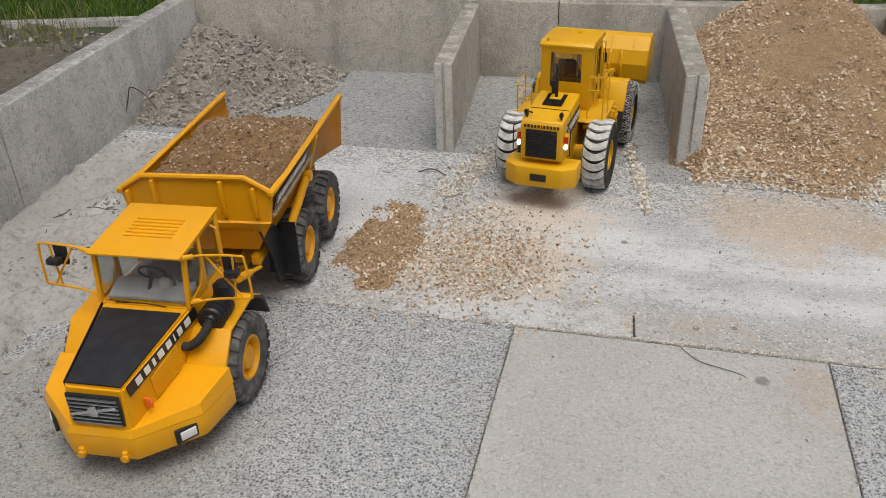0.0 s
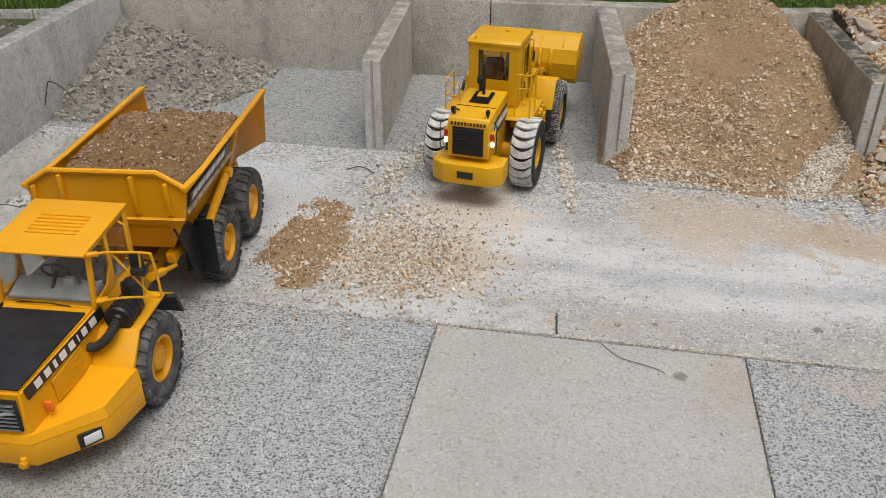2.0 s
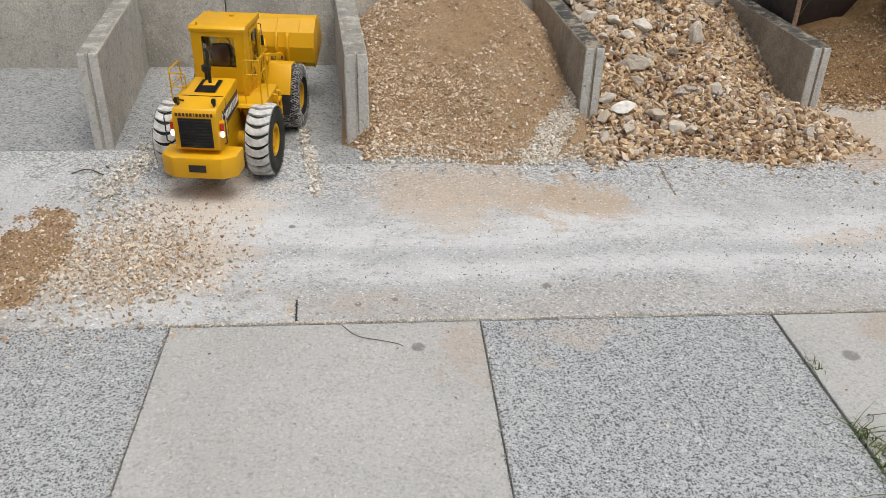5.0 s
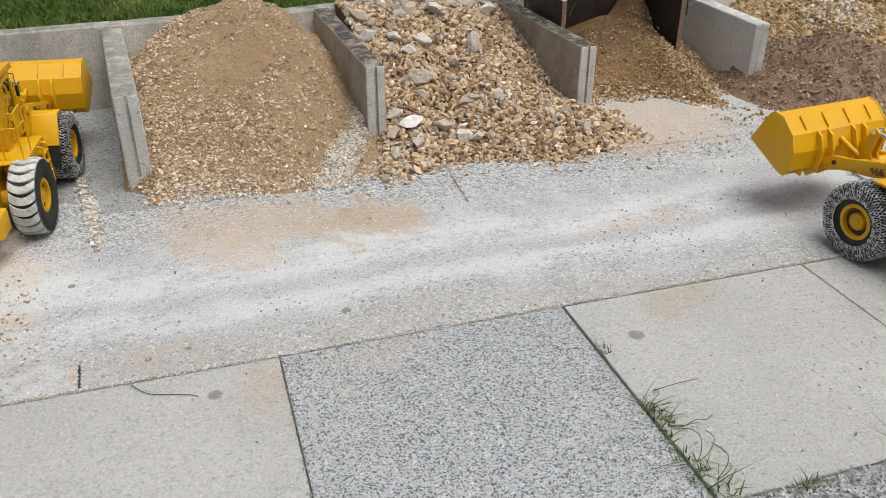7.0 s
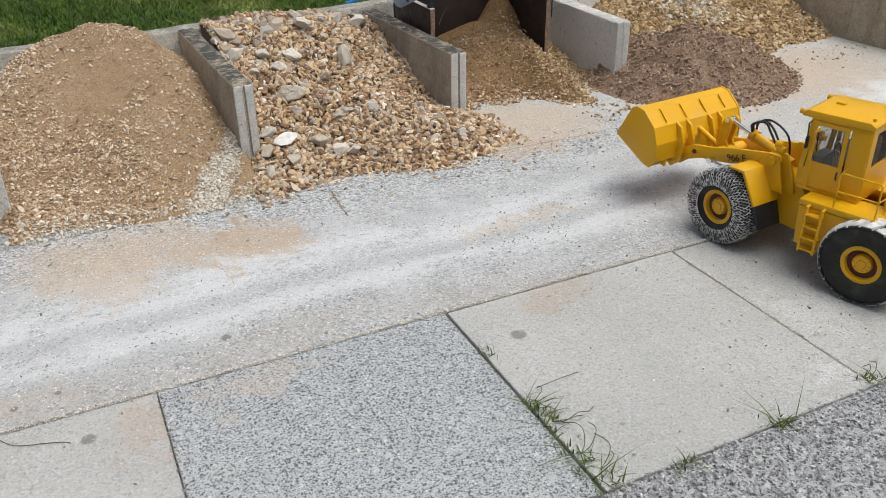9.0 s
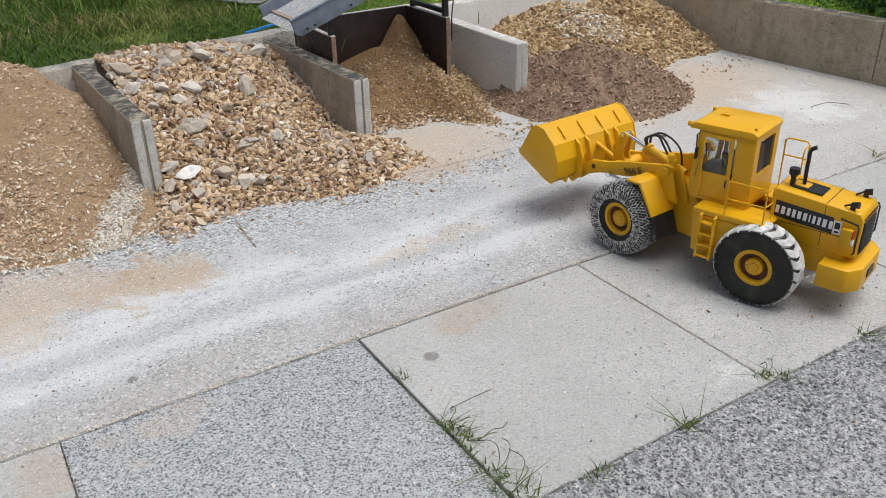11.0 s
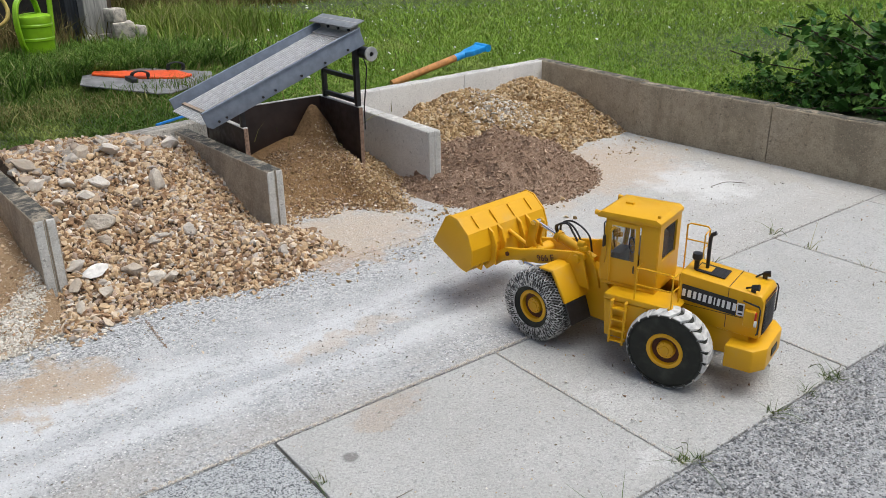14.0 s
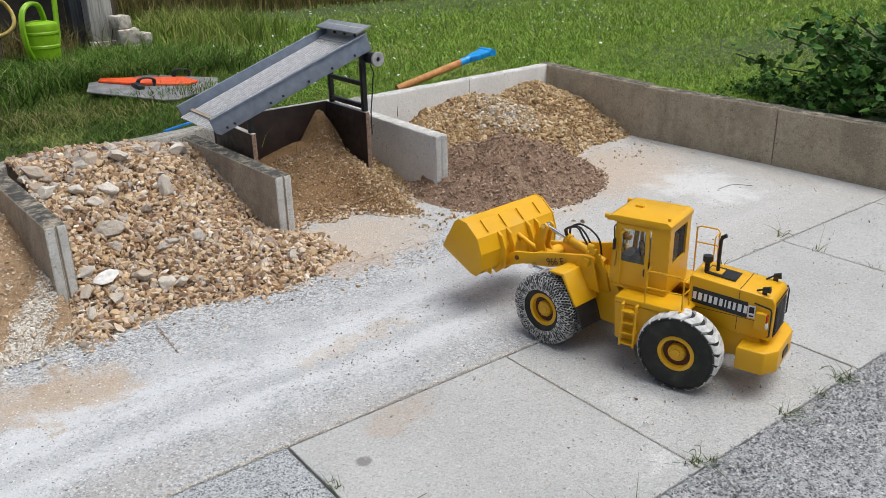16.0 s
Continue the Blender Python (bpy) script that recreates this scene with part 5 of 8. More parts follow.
    for s in (1, -1):
        bm = bmesh.new()
        box(bm, -0.074, 0.006, s * W - 0.003, s * W - 0.001, 0.28, 0.42)
        part("side_window", bm, GLASS, cab, "", None)
        bm = bmesh.new()
        box(bm, -0.185, -0.088, s * W - 0.003, s * W - 0.001, 0.265, 0.42)
        part("rear_side_window", bm, GLASS, cab, "", None)
        bm = bmesh.new()
        tube(bm, [(-0.155, s * 0.114, 0.30), (-0.155, s * 0.128, 0.305), (-0.155, s * 0.128, 0.41), (-0.155, s * 0.114, 0.418)], 0.003, 6)
        part("grab_bar", bm, ORANGE, cab)
        # mirror frame of thin tube with a black mirror
        bm = bmesh.new()
        tube(bm, bend([(0.045, s * 0.112, 0.404), (0.035, s * 0.150, 0.410), (0.030, s * 0.235, 0.412), (0.030, s * 0.249, 0.400), (0.030, s * 0.254, 0.315), (0.030, s * 0.244, 0.303), (0.035, s * 0.165, 0.297), (0.05, s * 0.112, 0.290)], 3), 0.0030, 7)
        tube(bm, [(0.033, s * 0.160, 0.410), (0.030, s * 0.232, 0.303)], 0.0026, 7)
        tube(bm, [(0.030, s * 0.222, 0.411), (0.030, s * 0.215, 0.303)], 0.0026, 7)
        for z in (0.290, 0.405):
            cyl(bm, (0.045, s * 0.106, z), (0.038, s * 0.134, z + 0.003), 0.0062, seg=10)
        fr = part("mirror_frame", bm, ORANGE, car, "thin orange mirror frame")
        bm = bmesh.new()
        box(bm, 0.012, 0.022, s * 0.206 - 0.015, s * 0.206 + 0.015, 0.352, 0.404, 0.003)
        box(bm, 0.020, 0.044, s * 0.216 - 0.016, s * 0.216 + 0.016, 0.360, 0.376, 0.003)
        for dy in (-0.008, 0.008):
            cyl(bm, (0.044, s * 0.216 + dy, 0.368), (0.046, s * 0.216 + dy, 0.368), 0.0035, seg=8)
        part("mirror", bm, BLACK, fr, "black wing mirror")
    bm = bmesh.new()
    prism(bm, [(0.014, 0.262), (0.014, 0.276), (-0.035, 0.296), (-0.055, 0.296), (-0.055, 0.262)], -0.10, 0.10, "y", 0.004)
    part("dashboard", bm, plain("dash_pale", (0.58, 0.60, 0.62), 0.6), cab)
    bm = bmesh.new()
    box(bm, -0.14, -0.075, -0.04, 0.04, 0.262, 0.315, 0.01)
    box(bm, -0.165, -0.135, -0.042, 0.042, 0.30, 0.40, 0.01)
    cyl(bm, (-0.03, 0.055, 0.29), (-0.035, 0.055, 0.335), 0.004)
    part("seat", bm, SEAT_GREY, cab, "dark grey driver's seat")
    bm = bmesh.new()
    tube(bm, [(0.03, -0.075, 0.264), (0.034, 0.0, 0.268), (0.036, 0.055, 0.262)], 0.002, 6)
    tube(bm, [(0.034, -0.03, 0.268), (0.030, -0.09, 0.272)], 0.0015, 6)
    part("wiper", bm, BLACK, cab)
    bm = bmesh.new()
    box(bm, -0.035, -0.018, 0.022, 0.044, 0.290, 0.316, 0.002)
    part("white_box", bm, WHITE, cab)
    bm = bmesh.new()
    tube(bm, [(-0.045 + 0.010 * math.cos(a), -0.005 + 0.034 * math.sin(a), 0.322 + 0.028 * math.cos(a)) for a in [2 * math.pi * k / 20 for k in range(21)]], 0.0032, 6)
    tube(bm, [(-0.012, -0.005, 0.282), (-0.045, -0.005, 0.322)], 0.0045, 6)
    part("steering_wheel", bm, BLACK, cab)
    bm = bmesh.new()
    box(bm, -0.14, -0.045, 0.055, 0.095, 0.262, 0.318, 0.006)
    for k in range(3):
        tube(bm, [(-0.06 - 0.02 * k, 0.072, 0.316), (-0.056 - 0.02 * k, 0.072, 0.342)], 0.003, 6)
    part("side_console", bm, SEAT_GREY, cab, "grey side console with levers")
    bm = bmesh.new()
    box(bm, -0.19, 0.01, -0.102, 0.102, 0.2622, 0.2660)
    part("cab_floor", bm, plain("floor_pale", (0.42, 0.43, 0.44), 0.8), cab, "pale grey cab floor")
    # air filter and hose beside the cab, black
    bm = bmesh.new()
    cyl(bm, (-0.02, 0.152, 0.248), (0.048, 0.152, 0.248), 0.030, seg=24)
    for x in (0.0, 0.02, 0.036):
        cyl(bm, (x, 0.152, 0.248), (x + 0.004, 0.152, 0.248), 0.0315, seg=24)
    cyl(bm, (0.048, 0.152, 0.248), (0.053, 0.152, 0.248), 0.0325, 0.0300, seg=24)
    cyl(bm, (0.053, 0.152, 0.248), (0.060, 0.152, 0.248), 0.017, 0.014, seg=20)
    cyl(bm, (-0.025, 0.158, 0.268), (-0.030, 0.158, 0.296), 0.026, seg=22)
    cyl(bm, (-0.030, 0.158, 0.296), (-0.031, 0.158, 0.304), 0.021, 0.017, seg=22)
    af = part("air_filter", bm, BLACK, car, "black cylindrical air filter")
    bm = bmesh.new()
    line = bend([(0.056, 0.152, 0.248), (0.080, 0.150, 0.238), (0.095, 0.138, 0.222), (0.10, 0.118, 0.208), (0.10, 0.100, 0.205)], 5)
    tube(bm, line, 0.0085, 10)
    for p, q in zip(line, line[1:]):
        mid, d = (p + q) / 2, (q - p).normalized()
        cyl(bm, mid - d * 0.0014, mid + d * 0.0014, 0.0108, seg=12)
    part("intake_hose", bm, RUBBER, af, "bent black rubber hose")
    bm = bmesh.new()
    box(bm, 0.045, 0.060, 0.140, 0.165, 0.160, 0.200, 0.002)
    part("valve_box", bm, BLACK, car)
    # dump body: floor, sloped sides, raked front wall with ribs
    rim, floor_z = 0.392, 0.235
    bm = bmesh.new()

    def shell(x, zt, zb, ht, hb):
        return [(x, -ht, zt), (x, -hb, zb), (x, hb, zb), (x, ht, zt)]
    st = [shell(-0.285, rim + 0.01, 0.29, 0.200, 0.140), shell(-0.40, rim, floor_z, 0.200, 0.150), shell(-0.72, rim, floor_z, 0.201, 0.152), shell(-0.84, rim, floor_z + 0.01, 0.201, 0.156), shell(-1.045, rim, floor_z - 0.02, 0.202, 0.190)]
    rows = [[bm.verts.new(c) for c in r] for r in st]
    for a, b in zip(rows, rows[1:]):
        for j in range(3):
            bm.faces.new((a[j], a[j + 1], b[j + 1], b[j]))
    f = bm.faces.new(rows[0])
    r = bmesh.ops.solidify(bm, geom=list(bm.faces), thickness=0.007)
    bed = part("dump_body", bm, ORANGE, car, "orange tipping body with a worn rim", 30)
    bm = bmesh.new()
    # clipped upper corners of the front wall, rim bars
    tube(bm, [(-0.281, -0.204, 0.405), (-0.281, -0.135, 0.446), (-0.281, 0.135, 0.446), (-0.281, 0.204, 0.405)], 0.0075, 8)
    prism(bm, [(-0.190, 0.32), (-0.202, 0.402), (-0.133, 0.442), (0.133, 0.442), (0.202, 0.402), (0.190, 0.32)], -0.290, -0.283, "x")
    for s in (1, -1):
        prism(bm, [(-0.272, 0.398), (-0.272, 0.412), (-0.42, 0.400), (-1.046, 0.398), (-1.046, 0.386)], s * 0.192, s * 0.209, "y", 0.002)
    part("rim_bar", bm, ORANGE, bed, "worn orange top rim")
    for y, top in ((-0.180, 0.408), (-0.108, 0.440), (0.072, 0.440), (0.155, 0.422)):
        bm = bmesh.new()
        prism(bm, [(-0.290, top), (-0.268, top - 0.003), (-0.274, 0.335), (-0.285, 0.325)], y - 0.005, y + 0.005, "y", 0.001)
        part("front_rib", bm, ORANGE, bed)
    bm = bmesh.new()
    q = [(-0.281, 0.190, 0.323), (-0.281, -0.190, 0.323), (-0.338, -0.125, 0.212), (-0.338, 0.125, 0.212)]
    lo, hi = [bm.verts.new(c) for c in q], [bm.verts.new((x + 0.006, y, z - 0.004)) for x, y, z in q]
    bm.faces.new(lo)
    bm.faces.new(hi[::-1])
    for i in range(4):
        bm.faces.new((lo[i], hi[i], hi[(i + 1) % 4], lo[(i + 1) % 4]))
    part("front_slope", bm, ORANGE, bed, "raked orange panel below the front wall")
    for s in (1, -1):
        for x in (-0.70,):
            bm = bmesh.new()
            prism(bm, [(s * 0.203, 0.388), (s * 0.211, 0.388), (s * 0.165, 0.24), (s * 0.155, 0.24)], x - 0.009, x + 0.009, "x")
            part("side_rib", bm, ORANGE, bed)
        bm = bmesh.new()
        mm = Matrix.Translation((-0.50, s * 0.1955, 0.362)) @ Matrix.Rotation(s * radians(-18), 4, "X")
        box(bm, -0.17, 0.19, -0.0015, 0.0015, -0.022, 0.022, m=mm)
        strip = part("name_strip", bm, BLACK, car, "black name strip with white bars")
        fm = mm @ Matrix.Translation((0.03, s * 0.002, 0)) @ (Matrix.Rotation(radians(180), 4, "Z") if s > 0 else Matrix.Identity(4)) @ Matrix.Rotation(radians(90), 4, "X")
        bars("name_bar", WHITE, fm, strip, [0.034, 0.034, 0.02, 0.034, 0.034, 0.004, 0.03, 0.036], 0.024, 0.007)
        # black apron below the front corner
        bm = bmesh.new()
        prism(bm, [(-0.285, 0.29), (-0.40, 0.245), (-0.43, 0.215), (-0.43, 0.075), (-0.375, 0.075), (-0.36, 0.16)], s * 0.150, s * 0.1545, "y")
        box(bm, -0.435, -0.43, s * 0.11, s * 0.20, 0.075, 0.24)
        part("rubber_apron", bm, BLACK, car, "black rubber spray apron")
    for s in (1, -1):
        bm = bmesh.new()
        box(bm, -0.70, -0.31, min(s * 0.176, s * 0.190), max(s * 0.176, s * 0.190), 0.318, 0.330, 0.002)
        part("side_rail", bm, plain("worn_rail", (0.42, 0.33, 0.22), 0.7, vary=0.3), bed, "worn bare rail along the body side")
        bm = bmesh.new()
        cyl(bm, (-0.46, s * 0.172, 0.200), (-0.66, s * 0.176, 0.275), 0.013, seg=16)
        cyl(bm, (-0.66, s * 0.162, 0.278), (-0.66, s * 0.192, 0.278), 0.016, seg=16)
        part("tipping_cylinder", bm, ORANGE, car, "orange hydraulic tipping cylinder")
        for k in range(8):
            bm = bmesh.new()
            t = k / 7
            cyl(bm, (-0.287 + 0.002 - 0.105 * t, s * (0.192 - 0.036 * t), 0.315 - 0.068 * t), (-0.283 - 0.105 * t, s * (0.192 - 0.036 * t), 0.313 - 0.068 * t), 0.0045, seg=8)
            part("bolt", bm, BLACK, bed)
    # a low, narrow cab with a roof rising to the back; then the front half steered a little about the joint
    joint = Matrix.Translation((-0.15, 0, 0)) @ Matrix.Rotation(radians(-3), 4, "Z") @ Matrix.Translation((0.15, 0, 0))
    for ob in [cab] + list(cab.children_recursive):
        for v in ob.data.vertices:
            up = max(0.0, v.co.z - 0.262)
            v.co.x = 0.055 + (v.co.x - 0.03) * (0.86 if v.co.x < 0.03 else 0.3)
            v.co.y *= 0.97
            v.co.z = min(v.co.z, 0.262) * 1.069 + up * (0.75 + 0.47 * (0.055 - v.co.x))
    for ob in list(car.children):
        xs = [(ob.matrix_basis @ Vector(c)).x for c in ob.bound_box]
        if (min(xs) + max(xs)) / 2 > -0.17 and ob.name.split(".")[0] not in ("chassis", "hydraulic_hose"):
            ob.matrix_basis = joint @ ob.matrix_basis
    return car


dump_truck = dumper(pose(-0.555, 1.597, 0, 0, 0, -83.2))


# ---- heaps and stones ----


def stone_color(name, stops, rough=0.9):
    n = Nodes(name)
    c = n.colors(n.island(), stops, "CONSTANT")
    c = n.mix(n.ramp(n.noise(60, 4), 0.4, 0.8, 0, 0.2), c, (0.36, 0.28, 0.19))
    n.bump(n.noise(180, 4), 0.4, 0.004)
    return n.done(c, rough)


def part_stone(name, stops):
    n = Nodes(name)
    c = n.colors(n.rand(), stops, "CONSTANT")
    c = n.mix(n.ramp(n.noise(45, 5), 0.4, 0.75, 0, 0.5), c, (0.45, 0.38, 0.28))
    n.bump(n.math("ADD", n.noise(40, 5), n.noise(200, 3)), 0.5, 0.006)
    return n.done(c, 0.9)


def earth(name, a, b, c3, scale=16):
    n = Nodes(name)
    c = n.mix(n.ramp(n.noise(3.5, 5), 0.35, 0.7), a, b)
    c = n.mix(n.ramp(n.noise(scale * 4, 5), 0.45, 0.75), c, c3)
    n.bump(n.math("ADD", n.noise(scale * 3, 6), n.noise(scale * 14, 4)), 0.8, 0.012)
    return n.done(c, 0.95)


PALE = [(0.0, (0.56, 0.435, 0.305)), (0.25, (0.39, 0.26, 0.16)), (0.42, (0.51, 0.38, 0.255)), (0.60, (0.32, 0.21, 0.125)), (0.72, (0.63, 0.525, 0.40)), (0.90, (0.73, 0.65, 0.545))]
ROCKS = [(0.0, (0.50, 0.362, 0.212)), (0.16, (0.295, 0.175, 0.09)), (0.30, (0.565, 0.438, 0.29)), (0.44, (0.225, 0.142, 0.082)), (0.57, (0.435, 0.30, 0.165)), (0.72, (0.60, 0.495, 0.37)), (0.82, (0.365, 0.275, 0.21)), (0.91, (0.45, 0.40, 0.345)), (0.98, (0.74, 0.685, 0.60))]
GREYS = [(0.0, (0.364, 0.326, 0.281)), (0.3, (0.435, 0.398, 0.351)), (0.55, (0.301, 0.241, 0.188)), (0.72, (0.475, 0.439, 0.396)), (0.88, (0.38, 0.283, 0.192))]
GOLD = [(0.0, (0.36, 0.245, 0.115)), (0.3, (0.46, 0.33, 0.17)), (0.55, (0.27, 0.172, 0.08)), (0.75, (0.53, 0.42, 0.26)), (0.92, (0.38, 0.295, 0.20))]
CLAYS = [(0.0, (0.213, 0.195, 0.171)), (0.4, (0.3, 0.278, 0.248)), (0.8, (0.413, 0.384, 0.342))]
BROWNS = [(0.0, (0.233, 0.148, 0.0948)), (0.4, (0.318, 0.217, 0.146)), (0.8, (0.424, 0.318, 0.227))]
M_PALE, M_ROCK, M_GOLD = stone_color("pale_gravel", PALE), stone_color("rock_mix", ROCKS), stone_color("golden_gravel", GOLD)
M_CLAY, M_BROWN = stone_color("clay_lumps", CLAYS), stone_color("soil_crumb", BROWNS)
M_LOAD = stone_color("load_gravel", [(0.0, (0.192, 0.117, 0.0634)), (0.35, (0.278, 0.178, 0.104)), (0.65, (0.384, 0.265, 0.165)), (0.9, (0.576, 0.479, 0.39))])
M_BIG = part_stone("rock_single", GREYS)
M_WHITE = stone_color("white_chips", [(0.0, (0.58, 0.545, 0.48)), (0.4, (0.68, 0.65, 0.59)), (0.7, (0.46, 0.41, 0.34))])
SAND = earth("brown_sand", (0.34, 0.230, 0.130), (0.388, 0.275, 0.166), (0.255, 0.167, 0.090))
# near-black bed: the shade in the gaps between stones is put into its colour
ROCK_GAP_SHADE = earth("rock_gap_shade", (0.085, 0.056, 0.032), (0.12, 0.08, 0.048), (0.05, 0.032, 0.02))
SAND_DARK = earth("damp_sand", (0.24, 0.142, 0.06), (0.295, 0.182, 0.082), (0.16, 0.092, 0.039))
CLAY = earth("grey_clay", (0.24, 0.225, 0.20), (0.30, 0.285, 0.26), (0.17, 0.155, 0.135), 10)
SOIL_BROWN = earth("brown_soil", (0.25, 0.165, 0.11), (0.32, 0.222, 0.155), (0.17, 0.105, 0.068), 14)
SOIL_STRIP = earth("dry_soil", (0.11, 0.098, 0.078), (0.15, 0.135, 0.11), (0.07, 0.062, 0.05), 10)


def stone_shapes(points, count, seed, flat=(0.40, 0.75)):
    """Broken stones: the hull of a few random points, squeezed; flat facets and sharp edges."""
    rng = np.random.default_rng(seed)
    out = []
    for _ in range(count):
        d = rng.normal(size=(points, 3))
        d = d / np.linalg.norm(d, axis=1)[:, None] * rng.uniform(0.7, 1.05, (points, 1))
        d *= np.array([1.35, rng.uniform(0.75, 1.15), rng.uniform(*flat)])
        bm = bmesh.new()
        for q in d:
            bm.verts.new(q)
        bmesh.ops.convex_hull(bm, input=list(bm.verts))
        bmesh.ops.delete(bm, geom=[v for v in bm.verts if not v.link_faces], context="VERTS")
        bmesh.ops.triangulate(bm, faces=bm.faces)
        bm.verts.index_update()
        out.append((np.array([v.co[:] for v in bm.verts]), np.array([[v.index for v in f.verts] for f in bm.faces])))
        bm.free()
    return out


SMALL = stone_shapes(10, 16, 5)
ROUND = stone_shapes(24, 20, 9)
BOULDER = stone_shapes(18, 18, 12, (0.65, 1.0))


def rotations(rng, k, tilt=0.6):
    z = rng.uniform(0, 2 * np.pi, k)
    x, y = rng.normal(0, tilt, k), rng.normal(0, tilt, k)
    cz, sz, cx, sx, cy, sy = np.cos(z), np.sin(z), np.cos(x), np.sin(x), np.cos(y), np.sin(y)
    rz = np.stack([cz, -sz, 0 * z, sz, cz, 0 * z, 0 * z, 0 * z, 0 * z + 1], 1).reshape(-1, 3, 3)
    rx = np.stack([0 * z + 1, 0 * z, 0 * z, 0 * z, cx, -sx, 0 * z, sx, cx], 1).reshape(-1, 3, 3)
    ry = np.stack([cy, 0 * z, sy, 0 * z, 0 * z + 1, 0 * z, -sy, 0 * z, cy], 1).reshape(-1, 3, 3)
    return ry @ rx @ rz


def scatter(name, places, sizes, mat, seed, parent=None, label="", shapes=None, tilt=0.6):
    """Many stones in one mesh."""
    shp = SMALL if shapes is None else shapes
    rng = np.random.default_rng(seed)
    places, sizes = np.asarray(places), np.asarray(sizes)
    R = rotations(rng, len(places), tilt)
    pick = rng.integers(0, len(shp), len(places))
    V, F, base = [], [], 0
    for i, (sv, sf) in enumerate(shp):
        sel = np.nonzero(pick == i)[0]
        if not len(sel):
            continue
        v = np.einsum("kij,vj->kvi", R[sel], sv) * sizes[sel][:, None, None] + places[sel][:, None, :]
        V.append(v.reshape(-1, 3))
        F.append((sf[None] + (base + np.arange(len(sel)) * len(sv))[:, None, None]).reshape(-1, 3))
        base += len(sel) * len(sv)
    ob = mesh_np(name, np.concatenate(V), np.concatenate(F), mat, parent, label)
    ob["kind"] = "stuff"
    if parent is None:
        ob["category"] = "gravel"
    return ob


def fbm(x, y, s, o=4):
    return noise.fractal(Vector((x * s, y * s, 0.37 * s)), 1.0, 2.0, o)


HEAP_ROUGH = {}


def heap(name, x0, x1, y0, y1, height, mat, label, category, res=0.012, rough=0.02, rs=6):
    """A heap as a height field; cells that lie below the ground are left out."""
    HEAP_ROUGH[height] = (rough, rs)
    nx, ny = int((x1 - x0) / res) + 1, int((y1 - y0) / res) + 1
    xs, ys = np.linspace(x0, x1, nx), np.linspace(y0, y1, ny)
    v = np.zeros((ny, nx, 3))
    for j, y in enumerate(ys):
        for i, x in enumerate(xs):
            h = height(x, y)
            z = h + (rough * fbm(x, y, rs, 5)) * min(1.0, max(0.0, h) / 0.05)
            v[j, i] = (x, y, max(z, -0.02))
    idx = np.arange(nx * ny).reshape(ny, nx)
    quads = np.stack([idx[:-1, :-1], idx[:-1, 1:], idx[1:, 1:], idx[1:, :-1]], -1).reshape(-1, 4)
    vv = v.reshape(-1, 3)
    quads = quads[vv[quads][:, :, 2].max(1) > -0.005]
    ob = mesh_np(name, vv, quads, mat, smooth=True)
    return tagged(ob, label, category, kind="stuff")


def clamp(v, a=0.0, b=1.0):
    return max(a, min(b, v))


def ramp01(v, a, b):
    t = clamp((v - a) / (b - a))
    return t * t * (3 - 2 * t)


def h_sand(x, y):
    foot = 3.02 + 0.04 * math.sin(x * 9)
    z = (y - foot) * 0.50
    z = min(z, 0.475 - 0.9 * abs(x - 1.12) ** 1.6 - 0.30 * max(0, y - 4.05))
    z = min(z, 0.04 + (x - 0.66) * 1.1 + 0.30 * ramp01(y, 3.15, 3.8), 0.0 + (1.60 - x) * 0.95 + 0.10 * ramp01(y, 3.3, 4.0) + 0.06)
    z = min(z, (x - 0.705) * 0.8 + 0.5 * ramp01(y, 3.10, 3.42))
    if y > 4.2:
        z = min(z, 0.47 - 2.2 * (y - 4.2))
    return z


def h_rock(x, y):
    foot = 3.02 + 0.05 * math.sin(x * 7 + 1) + 0.06 * ramp01(x, 2.2, 2.7)
    z = (y - foot) * 0.40
    z = min(z, 0.365 - 0.05 * ramp01(x, 2.2, 2.5))
    z -= 0.15 * ramp01(x, 1.95, 2.50) * ramp01(y, 3.15, 3.6) * (1 - 0.75 * ramp01(y, 3.75, 4.25))
    if x > 2.49:
        z = min(z, max(-0.05, 0.09 - (x - 2.49) * 0.5)) if y < 3.38 else -0.05
    if x < 1.62:
        z = min(z, 0.10 - (1.62 - x) * 1.2) if y < 3.26 else -0.05
    return z


def h_screen(x, y):
    d = math.hypot((x - 3.17), (y - 4.17) * 0.9)
    spout = 0.405 - 1.55 * d
    skirt = 0.235 - 0.30 * max(0.0, d - 0.10) - 0.10 * ramp01(x, 3.18, 3.30)
    foot = 3.60 - 0.26 * ramp01(x, 2.95, 3.2) - 0.12 * (1 - ramp01(x, 2.58, 2.74)) + 0.05 * fbm(x, 1.0, 5, 4)
    z = min(max(spout, skirt), (y - foot) * 0.46)
    if x > 3.262:
        z = min(z, 0.12 - 0.22 * max(0.0, 3.85 - y) + 0.02 * fbm(x, y, 6, 3), (y - foot) * 0.35)
    if x > 3.44:
        z = min(z, 0.03 - (x - 3.44) * 0.4)
    return z


def h_soil(x, y):
    d = math.hypot((x - 3.90) / 0.56, (y - 3.48) / 0.52)
    return 0.245 * (1 - d ** 1.5) + 0.02 * math.sin(x * 14) * max(0, 1 - d)


def h_gold(x, y):
    a = 0.30 - 0.42 * math.hypot((x - 4.36) * 0.9, y - 4.28)
    b = 0.285 - 0.44 * math.hypot((x - 4.92) * 0.85, (y - 4.34) * 0.95)
    return max(a, b) + 0.0


def h_clay(x, y):
    d = math.hypot((x + 1.72) / 0.74, (y - 4.05) / 0.86)
    return 0.235 * (1 - d)


